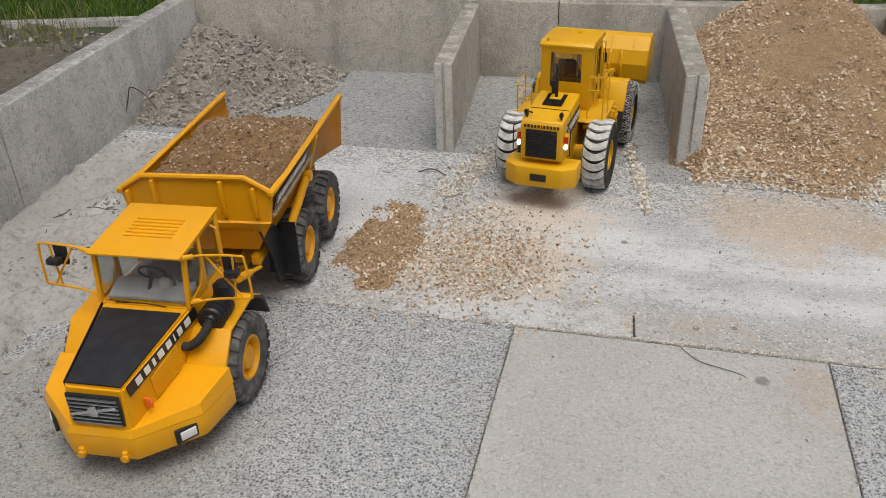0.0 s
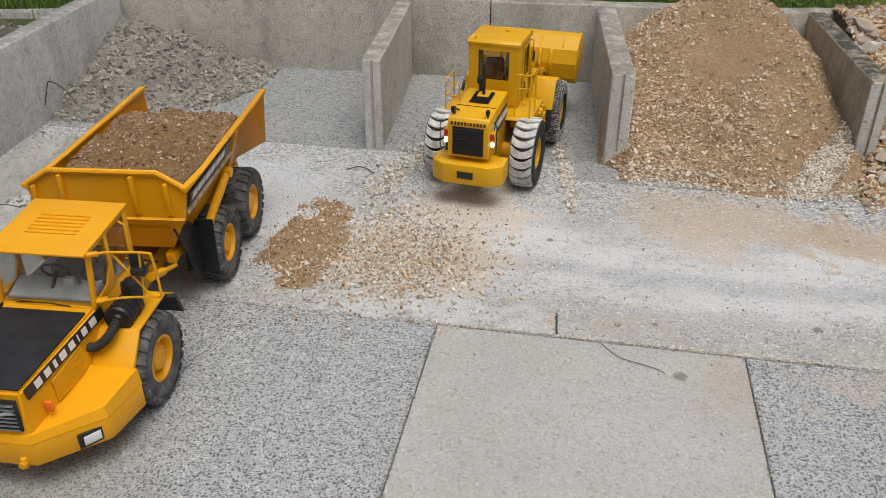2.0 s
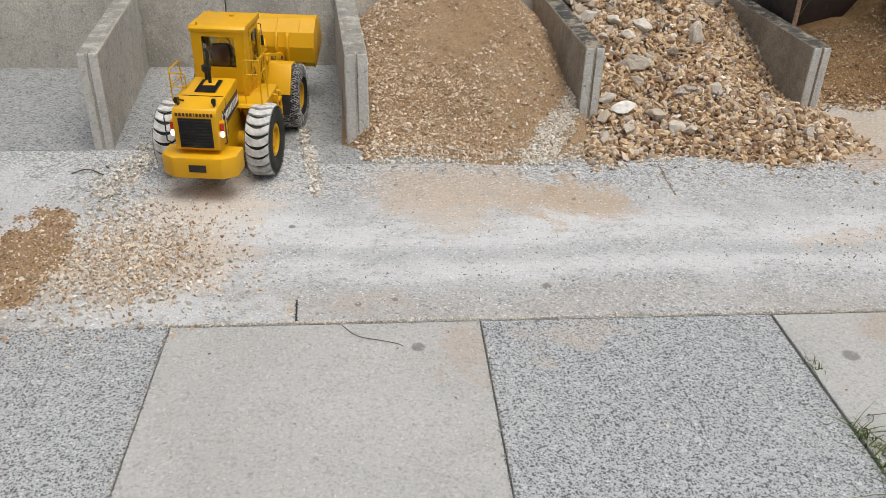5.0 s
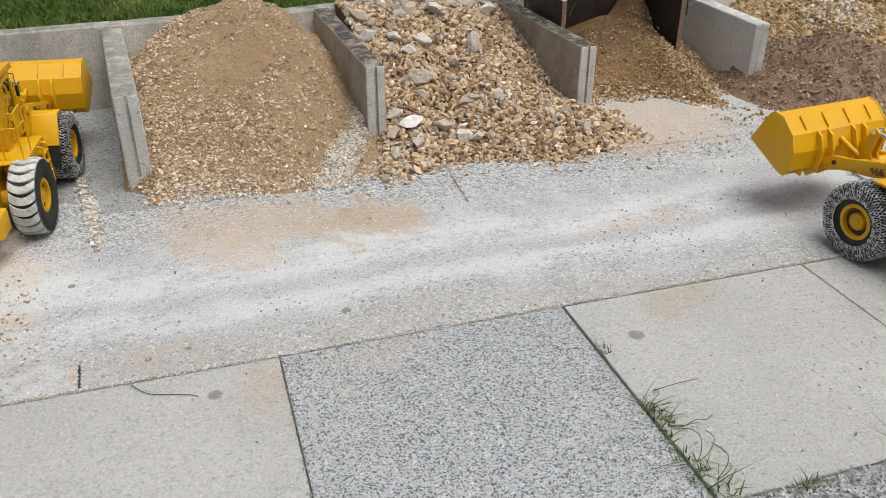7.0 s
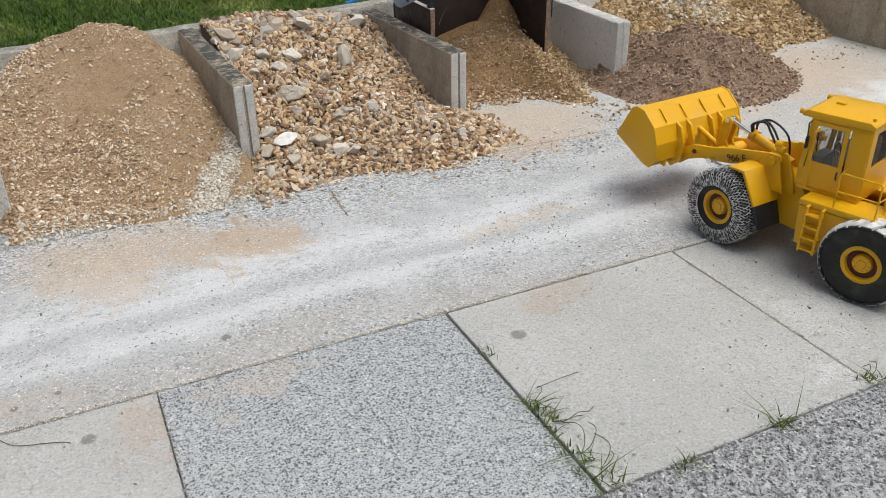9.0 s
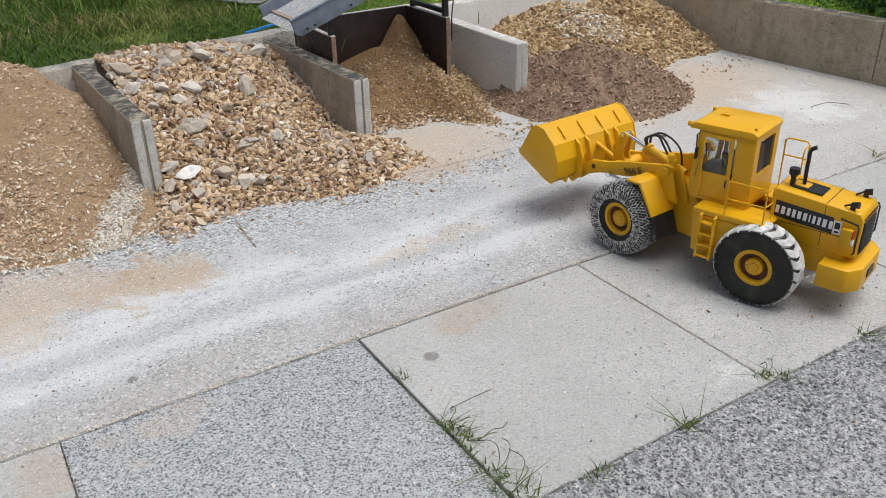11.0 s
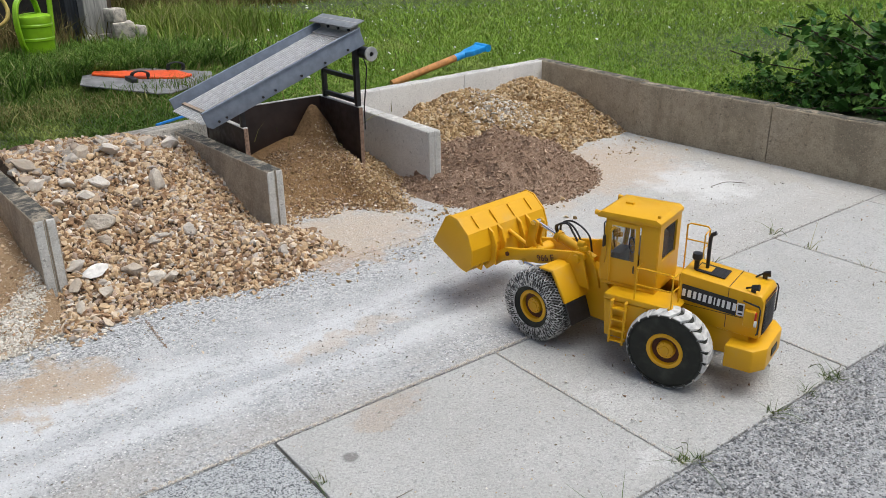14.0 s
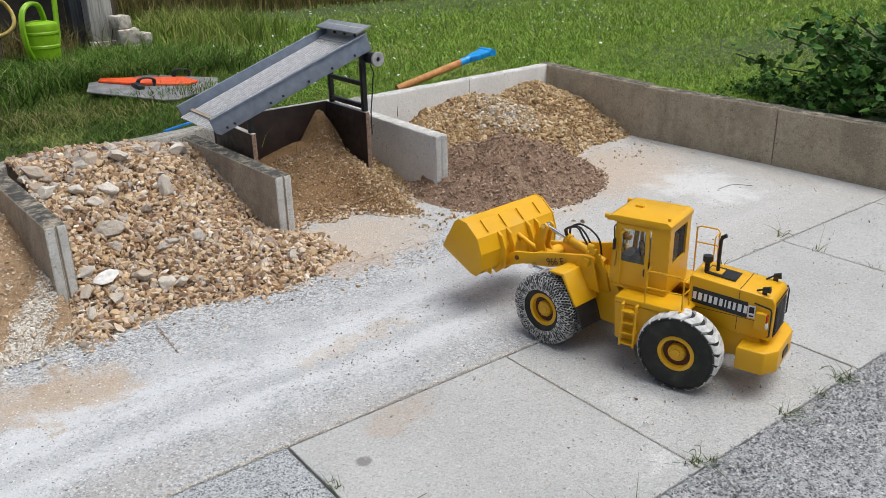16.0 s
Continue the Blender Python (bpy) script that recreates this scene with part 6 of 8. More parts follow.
def on_heap(height, x0, x1, y0, y1, k, seed, sizes, low=0.0, keep=None, sink=0.25):
    rng = np.random.default_rng(seed)
    pts, ss = [], []
    tries = 0
    while len(pts) < k and tries < k * 30:
        tries += 1
        x, y = rng.uniform(x0, x1), rng.uniform(y0, y1)
        h = height(x, y)
        if h <= low or (keep is not None and rng.random() > keep(x, y)):
            continue
        s = sizes[0] + (sizes[1] - sizes[0]) * rng.random() ** 2.2
        if height in HEAP_ROUGH:
            q, f = HEAP_ROUGH[height]
            h += q * fbm(x, y, f, 5) * min(1.0, max(0.0, h) / 0.05)
        pts.append((x, y, h + s * (0.5 - sink)))
        ss.append(s)
    return np.array(pts), np.array(ss)


sand_heap = heap("sand_heap", 0.62, 1.56, 2.98, 4.45, h_sand, SAND, "brown sand heap mixed with pale gravel in a storage bay", "sand heap", rough=0.03)


def keep_sand(x, y):
    f = fbm(x, y, 6.0, 5)
    left = 1 - ramp01(x + 0.12 * f, 0.80, 1.02)
    low = (1 - ramp01(y + 0.10 * f, 3.34, 3.56)) * (1 - ramp01(x + 0.10 * f, 1.15, 1.32))
    bare = math.exp(-((x - 1.10 + 0.10 * f) / 0.20) ** 2 - ((y - 3.62 - 0.08 * f) / 0.13) ** 2)
    return clamp(0.17 + 0.36 * left + 0.46 * low - 0.24 * bare - 0.10 * ramp01(y, 3.85, 4.1) + 0.16 * f)


p, s = on_heap(h_sand, 0.64, 1.54, 3.0, 4.2, 10000, 1, (0.0028, 0.0105), keep=keep_sand)
scatter("gravel", p, s, M_PALE, 11, sand_heap, "pale broken gravel on the sand", tilt=0.45)
p, s = on_heap(h_sand, 0.64, 1.56, 3.0, 4.3, 8000, 15, (0.0012, 0.0036))
scatter("grit", p, s, M_PALE, 16, sand_heap, "fine pale grit in the sand", tilt=0.5)
p, s = on_heap(h_sand, 0.74, 1.54, 3.0, 3.4, 700, 2, (0.004, 0.011), low=-0.05, keep=lambda x, y: 0.9 if h_sand(x, y) < 0.03 else 0.05)
p[:, 2] = np.maximum(p[:, 2], 0.003)
scatter("gravel", p, s, M_WHITE, 12, sand_heap, "white limestone chips at the foot")

p, s = on_heap(h_sand, 1.22, 1.56, 2.98, 3.45, 1500, 18, (0.004, 0.011), low=-0.03, keep=lambda x, y: clamp(1.1 - 14 * abs((x - 1.36) - 0.62 * (y - 3.04)) - 2.5 * max(0.0, y - 3.2)))
p[:, 2] = np.maximum(p[:, 2], 0.003)
scatter("gravel", p, s, M_WHITE, 19, sand_heap, "white limestone chips heaped beside a divider")

rock_heap = heap("rock_heap", 1.50, 2.72, 2.9, 4.33, h_rock, ROCK_GAP_SHADE, "heap of broken tan and grey rocks between dividers", "rock heap", rough=0.02)
p, s = on_heap(h_rock, 1.52, 2.70, 2.9, 4.28, 14500, 3, (0.0050, 0.0165), low=-0.01, sink=-0.1)
scatter("rubble", p, s, M_ROCK, 13, rock_heap, "broken tan stones", shapes=ROUND, tilt=0.9)
p, s = on_heap(h_rock, 1.52, 2.72, 2.88, 3.4, 900, 4, (0.005, 0.014), low=-0.03)
p[:, 2] = np.maximum(p[:, 2], 0.004)
scatter("rubble", p, s, M_PALE, 14, rock_heap, "small tan chips at the foot")
rng = np.random.default_rng(77)
BIG_ME = []
for v, tri in BOULDER:
    me = bpy.data.meshes.new("stone")
    me.from_pydata(v.tolist(), [], tri.tolist())
    me.materials.append(M_BIG)
    BIG_ME.append(me)


def big_stone(x, y, z, size, k, parent, label=""):
    ob = new("stone", BIG_ME[k % len(BIG_ME)])
    ob.parent = parent
    ob.matrix_basis = pose(x, y, z, rng.normal(0, 25), rng.normal(0, 25), rng.uniform(0, 360)) @ Matrix.Scale(size, 4)
    if label:
        ob["label"] = label
    return ob


p, s = on_heap(h_rock, 1.60, 2.48, 2.98, 4.26, 190, 8, (0.012, 0.034), low=0.0, sink=0.15, keep=lambda x, y: 0.06 + 0.94 * ramp01(y - 0.9 * (x - 1.6), 3.25, 4.0))
for i, (q, r) in enumerate(zip(p, s)):
    big_stone(q[0], q[1], q[2], r, i, rock_heap)
M_ROCK_ONE = part_stone("rock_single_tan", ROCKS)
FOOT_ME = []
for v, tri in ROUND[:12]:
    me = bpy.data.meshes.new("stone")
    me.from_pydata(v.tolist(), [], tri.tolist())
    me.materials.append(M_ROCK_ONE)
    FOOT_ME.append(me)
p, s = on_heap(h_rock, 1.56, 2.70, 2.92, 3.42, 150, 9, (0.011, 0.026), low=-0.01, sink=0.05)
for i, (q, r) in enumerate(zip(p, s)):
    ob = big_stone(q[0], q[1], max(q[2], 0.4 * r), r, i, rock_heap)
    ob.data = FOOT_ME[i % len(FOOT_ME)]
LUMP_ME = []
M_LUMP = part_stone("lump_grey", [(0.0, (0.50, 0.45, 0.38)), (0.3, (0.58, 0.535, 0.47)), (0.55, (0.42, 0.36, 0.29)), (0.75, (0.62, 0.58, 0.52)), (0.92, (0.47, 0.37, 0.27))])
facet = random.Random(44)
for i in range(9):
    bm = bmesh.new()
    bmesh.ops.create_icosphere(bm, subdivisions=3, radius=0.55)
    cuts = [(Vector((facet.gauss(0, 1), facet.gauss(0, 1), facet.gauss(0, 1))).normalized(), facet.uniform(0.30, 0.42)) for _ in range(11)]
    wide = facet.uniform(0.68, 0.95)
    for v in bm.verts:
        q = v.co.copy()
        for d, r in cuts:
            q -= d * max(0.0, q.dot(d) - r)
        q *= 1 + 0.10 * noise.noise(q * 5 + Vector((i * 5.1, 0, 0))) + 0.05 * noise.noise(q * 13)
        v.co = Vector((q.x * 1.25, q.y * wide, q.z * 0.66))
    me = bpy.data.meshes.new("stone")
    bm.to_mesh(me)
    bm.free()
    me.materials.append(M_LUMP)
    LUMP_ME.append(me)
for i, (x, y, size) in enumerate((
        (1.828, 3.53, 0.105), (1.819, 3.427, 0.066), (1.665, 3.306, 0.062), (1.72, 3.156, 0.060), (1.91, 3.176, 0.066), (1.963, 3.155, 0.060),
        (1.634, 3.205, 0.060), (1.613, 3.104, 0.050), (1.848, 3.244, 0.064), (1.916, 3.761, 0.075), (1.833, 3.698, 0.066), (1.715, 3.669, 0.062),
        (1.66, 3.931, 0.085), (1.672, 3.784, 0.080), (2.024, 3.955, 0.080), (2.007, 3.594, 0.066), (2.137, 3.71, 0.095), (2.235, 4.108, 0.075),
        (2.373, 4.145, 0.095), (1.904, 3.961, 0.085), (1.792, 3.793, 0.066))):
    ob = big_stone(x, y, h_rock(x, y) + 0.014 + 0.12 * size, size, i, rock_heap)
    ob.data = LUMP_ME[i % len(LUMP_ME)]
white_rock = big_stone(1.72, 3.266, 0.112, 0.1, 3, rock_heap, "large white limestone piece")
white_rock.matrix_basis = pose(1.722, 3.262, 0.112, 26, -14, 12) @ Matrix.Diagonal((0.082, 0.056, 0.060, 1))
white_rock.data = LUMP_ME[5].copy()
white_rock.data.materials[0] = plain("white_rock", (0.74, 0.72, 0.68), 0.9, vary=0.15)

screen_heap = heap("sand_heap", 2.58, 3.66, 3.02, 4.22, h_screen, SAND_DARK, "damp sieved sand heap below the screen with gravel in front", "sand heap", rough=0.015)
p, s = on_heap(h_screen, 2.58, 3.62, 3.05, 4.1, 3600, 21, (0.004, 0.013), low=-0.01, keep=lambda x, y: clamp(0.12 + 0.9 * ramp01(x + (3.6 - y) * 0.4, 3.0, 3.35)))
scatter("gravel", p, s, M_GOLD, 22, screen_heap, "tan gravel on damp sand")
p, s = on_heap(h_screen, 2.58, 3.4, 3.1, 4.1, 4200, 23, (0.0025, 0.0085), low=0.0)
scatter("gravel", p, s, M_LOAD, 24, screen_heap, "fine grit in the sand")
p, s = on_heap(h_screen, 2.58, 3.55, 3.05, 3.9, 1300, 25, (0.004, 0.014), low=-0.035, keep=lambda x, y: 0.9 if h_screen(x, y) < 0.03 else 0.04)
p[:, 2] = np.maximum(p[:, 2], 0.004)
scatter("gravel", p, s, M_ROCK, 26, screen_heap, "tan chips spread along the foot")

gold_heap = heap("gravel_heap", 3.56, 5.22, 3.2, 4.55, h_gold, SAND_DARK, "golden brown gravel heap in the walled corner", "gravel heap", rough=0.02)
p, s = on_heap(h_gold, 3.58, 5.21, 3.4, 4.52, 6800, 31, (0.007, 0.020), low=-0.01, keep=lambda x, y: 0.4 if h_soil(x, y) > h_gold(x, y) else 1.0)
scatter("gravel", p, s, M_GOLD, 32, gold_heap, "golden brown gravel stones", shapes=ROUND, tilt=0.8)
p, s = on_heap(h_gold, 4.0, 4.8, 3.65, 4.4, 650, 33, (0.007, 0.018), low=0.1, keep=lambda x, y: clamp(0.9 - 2.6 * math.hypot(x - 4.42, y - 4.05)), sink=-0.05)
scatter("gravel", p, s, M_WHITE, 34, gold_heap, "pale chips tipped on the heap")
soil_heap = heap("soil_heap", 3.32, 4.50, 2.92, 4.04, h_soil, SOIL_BROWN, "reddish brown crumbly soil heap on the concrete", "soil heap", rough=0.05, rs=9)
p, s = on_heap(h_soil, 3.36, 4.46, 2.92, 4.0, 9000, 41, (0.0022, 0.0125), low=-0.02, sink=0.1)
p[:, 2] = np.maximum(p[:, 2], 0.003)
scatter("soil_crumb", p, s, M_BROWN, 42, soil_heap, "crumbly brown soil lumps")

clay_heap = heap("clay_heap", -1.76, -0.9, 3.15, 4.06, h_clay, CLAY, "grey lumpy dried clay heap in the corner of a bay", "clay heap", rough=0.06, rs=8)
p, s = on_heap(h_clay, -1.75, -0.95, 3.2, 4.04, 3600, 51, (0.004, 0.017), low=-0.02, sink=0.35)
p[:, 2] = np.maximum(p[:, 2], 0.004)
scatter("clay_rubble", p, s, M_CLAY, 52, clay_heap, "dry grey clay lumps")

# load in the dump truck, as its own heap resting in the body
inv = dump_truck.matrix_basis


def load_heap():
    nx, ny = 60, 40
    v, q = [], []
    for j in range(ny):
        for i in range(nx):
            x, y = -0.300 - 0.66 * i / (nx - 1), -0.186 + 0.372 * j / (ny - 1)
            z = 0.362 + 0.062 * (1 - (y / 0.22) ** 2) * math.sin(math.pi * clamp(i / (nx - 1) * 0.9 + 0.1)) + 0.018 * fbm(x, y, 12, 4)
            z -= 0.09 * ramp01(-x, 0.84, 0.97)
            v.append((x, y / 0.186 * (0.146 + 0.044 * clamp((z - 0.235) / 0.157)), z))
    for j in range(ny - 1):
        for i in range(nx - 1):
            a = j * nx + i
            q.append((a, a + 1, a + nx + 1, a + nx))
    ob = mesh_np("gravel_load", v, q, SAND_DARK, smooth=True)
    ob.matrix_basis = inv
    tagged(ob, "brown sandy gravel load heaped in the dump body", "gravel")
    r2 = np.random.default_rng(61)
    pts = np.array(v)[r2.integers(0, len(v), 5200)]
    pts[:, 0] += r2.uniform(-0.005, 0.005, len(pts))
    pts[:, 1] += r2.uniform(-0.005, 0.005, len(pts))
    scatter("gravel", pts, 0.0020 + 0.0068 * r2.random(len(pts)) ** 2.6, M_LOAD, 62, ob, "brown pebbles in the load")


load_heap()


# ---- loose gravel on the floor ----
def ground_scatter(name, k, seed, where, sizes, mat, label):
    r2 = np.random.default_rng(seed)
    pts, ss = [], []
    while len(pts) < k:
        x, y = where(r2)
        s = sizes[0] + (sizes[1] - sizes[0]) * r2.random() ** 3
        pts.append((x, y, 0.0025 + s * 0.25))
        ss.append(s)
    ob = scatter(name, np.array(pts), np.array(ss), mat, seed + 1, None, label)
    ob["category"] = "gravel"


def blob(cx, cy, rx, ry):
    return lambda r: (r.normal(cx, rx), r.normal(cy, ry))


def line(x0, y0, x1, y1, w):
    def f(r):
        t = r.random()
        return (x0 + (x1 - x0) * t + r.normal(0, w), y0 + (y1 - y0) * t + r.normal(0, w))
    return f


def field(r):
    return (r.uniform(-1.5, 5.1), r.uniform(1.3, 3.1))


def h_spill(x, y):
    return 0.018 * (1.0 - max(math.hypot((x + 0.265) / 0.13, (y - 2.36) / 0.29), 2.2 * math.hypot(x + 0.10, y - 2.57) / 0.12 if x > -0.14 else 0)) + 0.009 * fbm(x, y, 9, 4)


spill = heap("sand_spill", -0.52, 0.02, 2.08, 2.82, h_spill, SAND, "thin patch of spilled brown sand on concrete", "sand", rough=0.01)
p, s = on_heap(h_spill, -0.5, 0.02, 2.1, 2.8, 1500, 65, (0.0015, 0.0055), low=-0.002)
scatter("gravel", p, s, M_LOAD, 66, spill, "tan pebbles on the spilled sand")
p, s = on_heap(h_spill, -0.5, 0.02, 2.1, 2.8, 500, 67, (0.0025, 0.008), low=-0.002)
scatter("gravel", p, s, M_PALE, 68, spill, "beige chips on the spilled sand")
ground_scatter("spilled_gravel", 600, 70, blob(-0.27, 2.36, 0.10, 0.15), (0.002, 0.006), M_LOAD, "brown gravel spilled on the concrete")
ground_scatter("spilled_gravel", 2600, 71, blob(0.02, 2.36, 0.15, 0.15), (0.003, 0.009), M_PALE, "beige chips spilled on the concrete")
ground_scatter("spilled_gravel", 1900, 72, blob(0.0, 2.33, 0.15, 0.14), (0.003, 0.010), M_WHITE, "pale chips spilled on the concrete")
ground_scatter("gravel_track", 420, 74, line(0.46, 3.35, 0.56, 2.74, 0.012), (0.004, 0.012), M_WHITE, "row of pale chips beside a wheel track")
ground_scatter("gravel_track", 500, 76, line(-0.05, 3.18, -0.15, 2.75, 0.035), (0.004, 0.012), M_WHITE, "row of pale chips beside a wheel track")
ground_scatter("gravel_track", 400, 78, line(-0.15, 2.75, 0.05, 2.5, 0.07), (0.003, 0.010), M_WHITE, "pale chips along a wheel track")
ground_scatter("loose_chips", 500, 79, field, (0.002, 0.006), M_CLAY, "small grey chips on the slabs")
ground_scatter("loose_chips", 600, 80, field, (0.002, 0.007), M_WHITE, "small loose chips on the slabs")
ground_scatter("loose_chips", 130, 82, lambda r: (r.uniform(1.6, 3.6), r.normal(2.85, 0.18)), (0.002, 0.008), M_PALE, "small loose chips on the slabs")
ground_scatter("loose_chips", 170, 84, lambda r: (r.normal(2.65, 0.35), r.normal(2.95, 0.10)), (0.003, 0.010), M_GOLD, "tan chips spread before the bays")
ground_scatter("loose_chips", 420, 86, lambda r: (r.normal(3.50, 0.24), r.normal(3.10, 0.14)), (0.003, 0.017), M_GOLD, "tan chips spread before the bays")
ground_scatter("loose_chips", 420, 88, lambda r: (r.normal(1.35, 0.22), r.normal(3.02, 0.05)), (0.004, 0.013), M_WHITE, "white chips at the foot of a sand heap")
ground_scatter("loose_chips", 300, 90, lambda r: (r.uniform(4.2, 5.15), r.normal(3.45, 0.15)), (0.003, 0.009), M_GOLD, "tan chips near the wall")
ground_scatter("loose_clods", 260, 92, lambda r: (r.normal(-1.25, 0.22), r.uniform(1.3, 3.4)), (0.004, 0.014), M_CLAY, "grey clods along the wall")
ground_scatter("loose_clods", 1500, 97, lambda r: (-1.42 + abs(r.normal(0, 0.30)), r.uniform(1.2, 2.9)), (0.002, 0.011), M_CLAY, "grey clods along the wall")
ground_scatter("loose_clods", 120, 94, lambda r: (r.uniform(2.6, 5.0), r.normal(1.6, 0.25)), (0.002, 0.007), M_BROWN, "brown crumbs on the slabs")

for y0, x0, x1, k, sd in ((2.013, -0.6, 1.0, 500, 140), (2.013, 3.4, 5.0, 350, 142), (1.247, 0.2, 5.0, 500, 144)):
    ground_scatter("joint_crumbs", k, sd, lambda r, y0=y0, x0=x0, x1=x1: (r.uniform(x0, x1), r.normal(y0, 0.005)), (0.0015, 0.004), M_CLAY, "grey crumbs lying in the slab joint")
for x0, k, sd in ((0.22, 300, 150), (1.02, 220, 152), (2.61, 500, 154), (3.41, 400, 156), (4.22, 300, 158), (-0.62, 150, 160)):
    ground_scatter("joint_crumbs", k, sd, lambda r, x0=x0: (r.normal(x0, 0.004), r.uniform(1.25, 2.01)), (0.0015, 0.0045), M_WHITE if x0 > 2 else M_CLAY, "grey crumbs lying in the slab joint")
M_SOOT = stone_color("crack_dirt", [(0.0, (0.03, 0.028, 0.025)), (0.6, (0.06, 0.055, 0.048)), (1.0, (0.04, 0.037, 0.033))])
M_PEBBLE = stone_color("blue_grey_pebbles", [(0.0, (0.23, 0.234, 0.242)), (0.25, (0.394, 0.402, 0.41)), (0.5, (0.443, 0.451, 0.459)), (0.7, (0.312, 0.312, 0.316)), (0.9, (0.508, 0.508, 0.5))])
ground_scatter("washed_pebbles", 9000, 110, lambda r: (r.uniform(1.75, 4.3), 1.242 - abs(r.normal(0, 0.26))), (0.003, 0.0068), M_PEBBLE, "blue-grey washed pebbles in the gravel strip")
ground_scatter("slab_grit", 420, 192, lambda r: (r.uniform(1.85, 5.0), r.uniform(1.27, 1.99)), (0.0012, 0.0048), M_CLAY, "grey grit on the pale slabs")
ground_scatter("slab_grit", 260, 194, lambda r: (r.uniform(1.85, 5.0), r.uniform(1.27, 1.99)), (0.0012, 0.0050), M_GOLD, "tan grit on the pale slabs")
ground_scatter("yard_grit", 900, 196, lambda r: (r.uniform(-0.5, 5.0), r.uniform(2.05, 3.0)), (0.0012, 0.0050), M_WHITE, "pale grit on the yard floor")
ground_scatter("yard_grit", 900, 198, lambda r: (r.uniform(-0.5, 5.0), r.normal(2.55, 0.3)), (0.0012, 0.0045), M_CLAY, "grey grit on the yard floor")
ground_scatter("joint_dirt", 240, 191, line(0.541, 2.012, 0.534, 2.12, 0.0012), (0.001, 0.0028), M_SOOT, "dark dirt in a short floor crack")
ground_scatter("joint_dirt", 260, 190, line(1.775, 2.72, 1.79, 2.97, 0.003), (0.001, 0.0035), M_BROWN, "dark dirt in an open floor joint")
LEAF_BIT = stone_color("dry_bits", [(0.0, (0.17, 0.14, 0.10)), (0.5, (0.28, 0.23, 0.17)), (0.8, (0.10, 0.09, 0.075)), (0.9, (0.42, 0.38, 0.32))])
for cx, cy, rx, ry, k, sd in ((2.18, 2.30, 0.16, 0.05, 130, 170), (2.35, 2.42, 0.25, 0.06, 110, 172), (1.15, 2.22, 0.25, 0.05, 60, 174), (3.6, 2.5, 0.5, 0.25, 140, 176), (4.4, 2.4, 0.4, 0.3, 120, 178), (2.75, 1.6, 0.4, 0.2, 70, 180)):
    ground_scatter("dry_litter", k, sd, blob(cx, cy, rx, ry), (0.0014, 0.0048), LEAF_BIT, "small dark dry litter on the concrete")
ground_scatter("joint_crumbs", 4200, 96, lambda r: (r.uniform(0.2, 3.4), r.normal(2.018, 0.0035)), (0.0012, 0.0052), M_WHITE, "pale crumbs of broken slab edge along the joint")
DUST_LAYER = earth("dust_layer", (0.38, 0.375, 0.36), (0.46, 0.456, 0.44), (0.27, 0.262, 0.24), 14)
heap("dust_layer", -1.62, -0.70, 1.2, 3.3, lambda x, y: 0.010 + 0.024 * fbm(x, y, 6, 6) - 0.05 * ramp01(x, -1.12 - 0.25 * ramp01(y, 2.2, 3.0), -0.72) - 0.04 * ramp01(y, 2.9, 3.25), DUST_LAYER, "trodden layer of tan-grey dust along the wall", "dust", res=0.009, rough=0.055, rs=19)

# ---- screen over the plywood box ----
n = Nodes("phenolic_plywood")
PLY = n.done(n.mix(n.ramp(n.noise(5, 5), 0.35, 0.7), (0.022, 0.013, 0.010), (0.045, 0.028, 0.022)), n.ramp(n.noise(30, 3), 0.3, 0.7, 0.35, 0.6))
PLY_EDGE = plain("plywood_edge", (0.30, 0.20, 0.14), 0.85, vary=0.35, scale=70)
PLY_TOP = plain("plywood_top", (0.56, 0.55, 0.52), 0.9, vary=0.2, scale=50)


def ply_box():
    e = empty("plywood_box", "three-sided dark brown plywood box standing in the sand", "plywood box")
    for x0, x1, y0, y1 in ((2.590, 2.612, 3.776, 4.205), (2.590, 3.262, 4.206, 4.228), (3.240, 3.262, 3.806, 4.205)):
        bm = bmesh.new()
        box(bm, x0, x1, y0, y1, 0.0, 0.416, 0.001)
        pn = part("panel", bm, PLY, e, "dark film-faced plywood panel")
        bm = bmesh.new()
        box(bm, x0 - 0.001, x1 + 0.001, y0, y1, 0.4162, 0.4195)
        part("top_edge", bm, PLY_TOP, pn, "dusty pale top edge")
        if y1 < 4.22:
            bm = bmesh.new()
            for i in range(5):
                w = (x1 - x0) / 5
                box(bm, x0 + i * w + 0.0004, x0 + (i + 1) * w - 0.0004, y0 - 0.003 - 0.0008 * (i % 2), y0 - 0.0005, 0.02, 0.416)
            part("front_edge", bm, PLY_EDGE, pn, "raw layered plywood edge")
    return e


ply_box()
n = Nodes("screen_bars")
SCREEN_ROD = n.done(n.mix(n.ramp(n.noise(40, 4), 0.35, 0.7), (0.50, 0.51, 0.515), (0.64, 0.65, 0.655)), 0.45, 0.3)


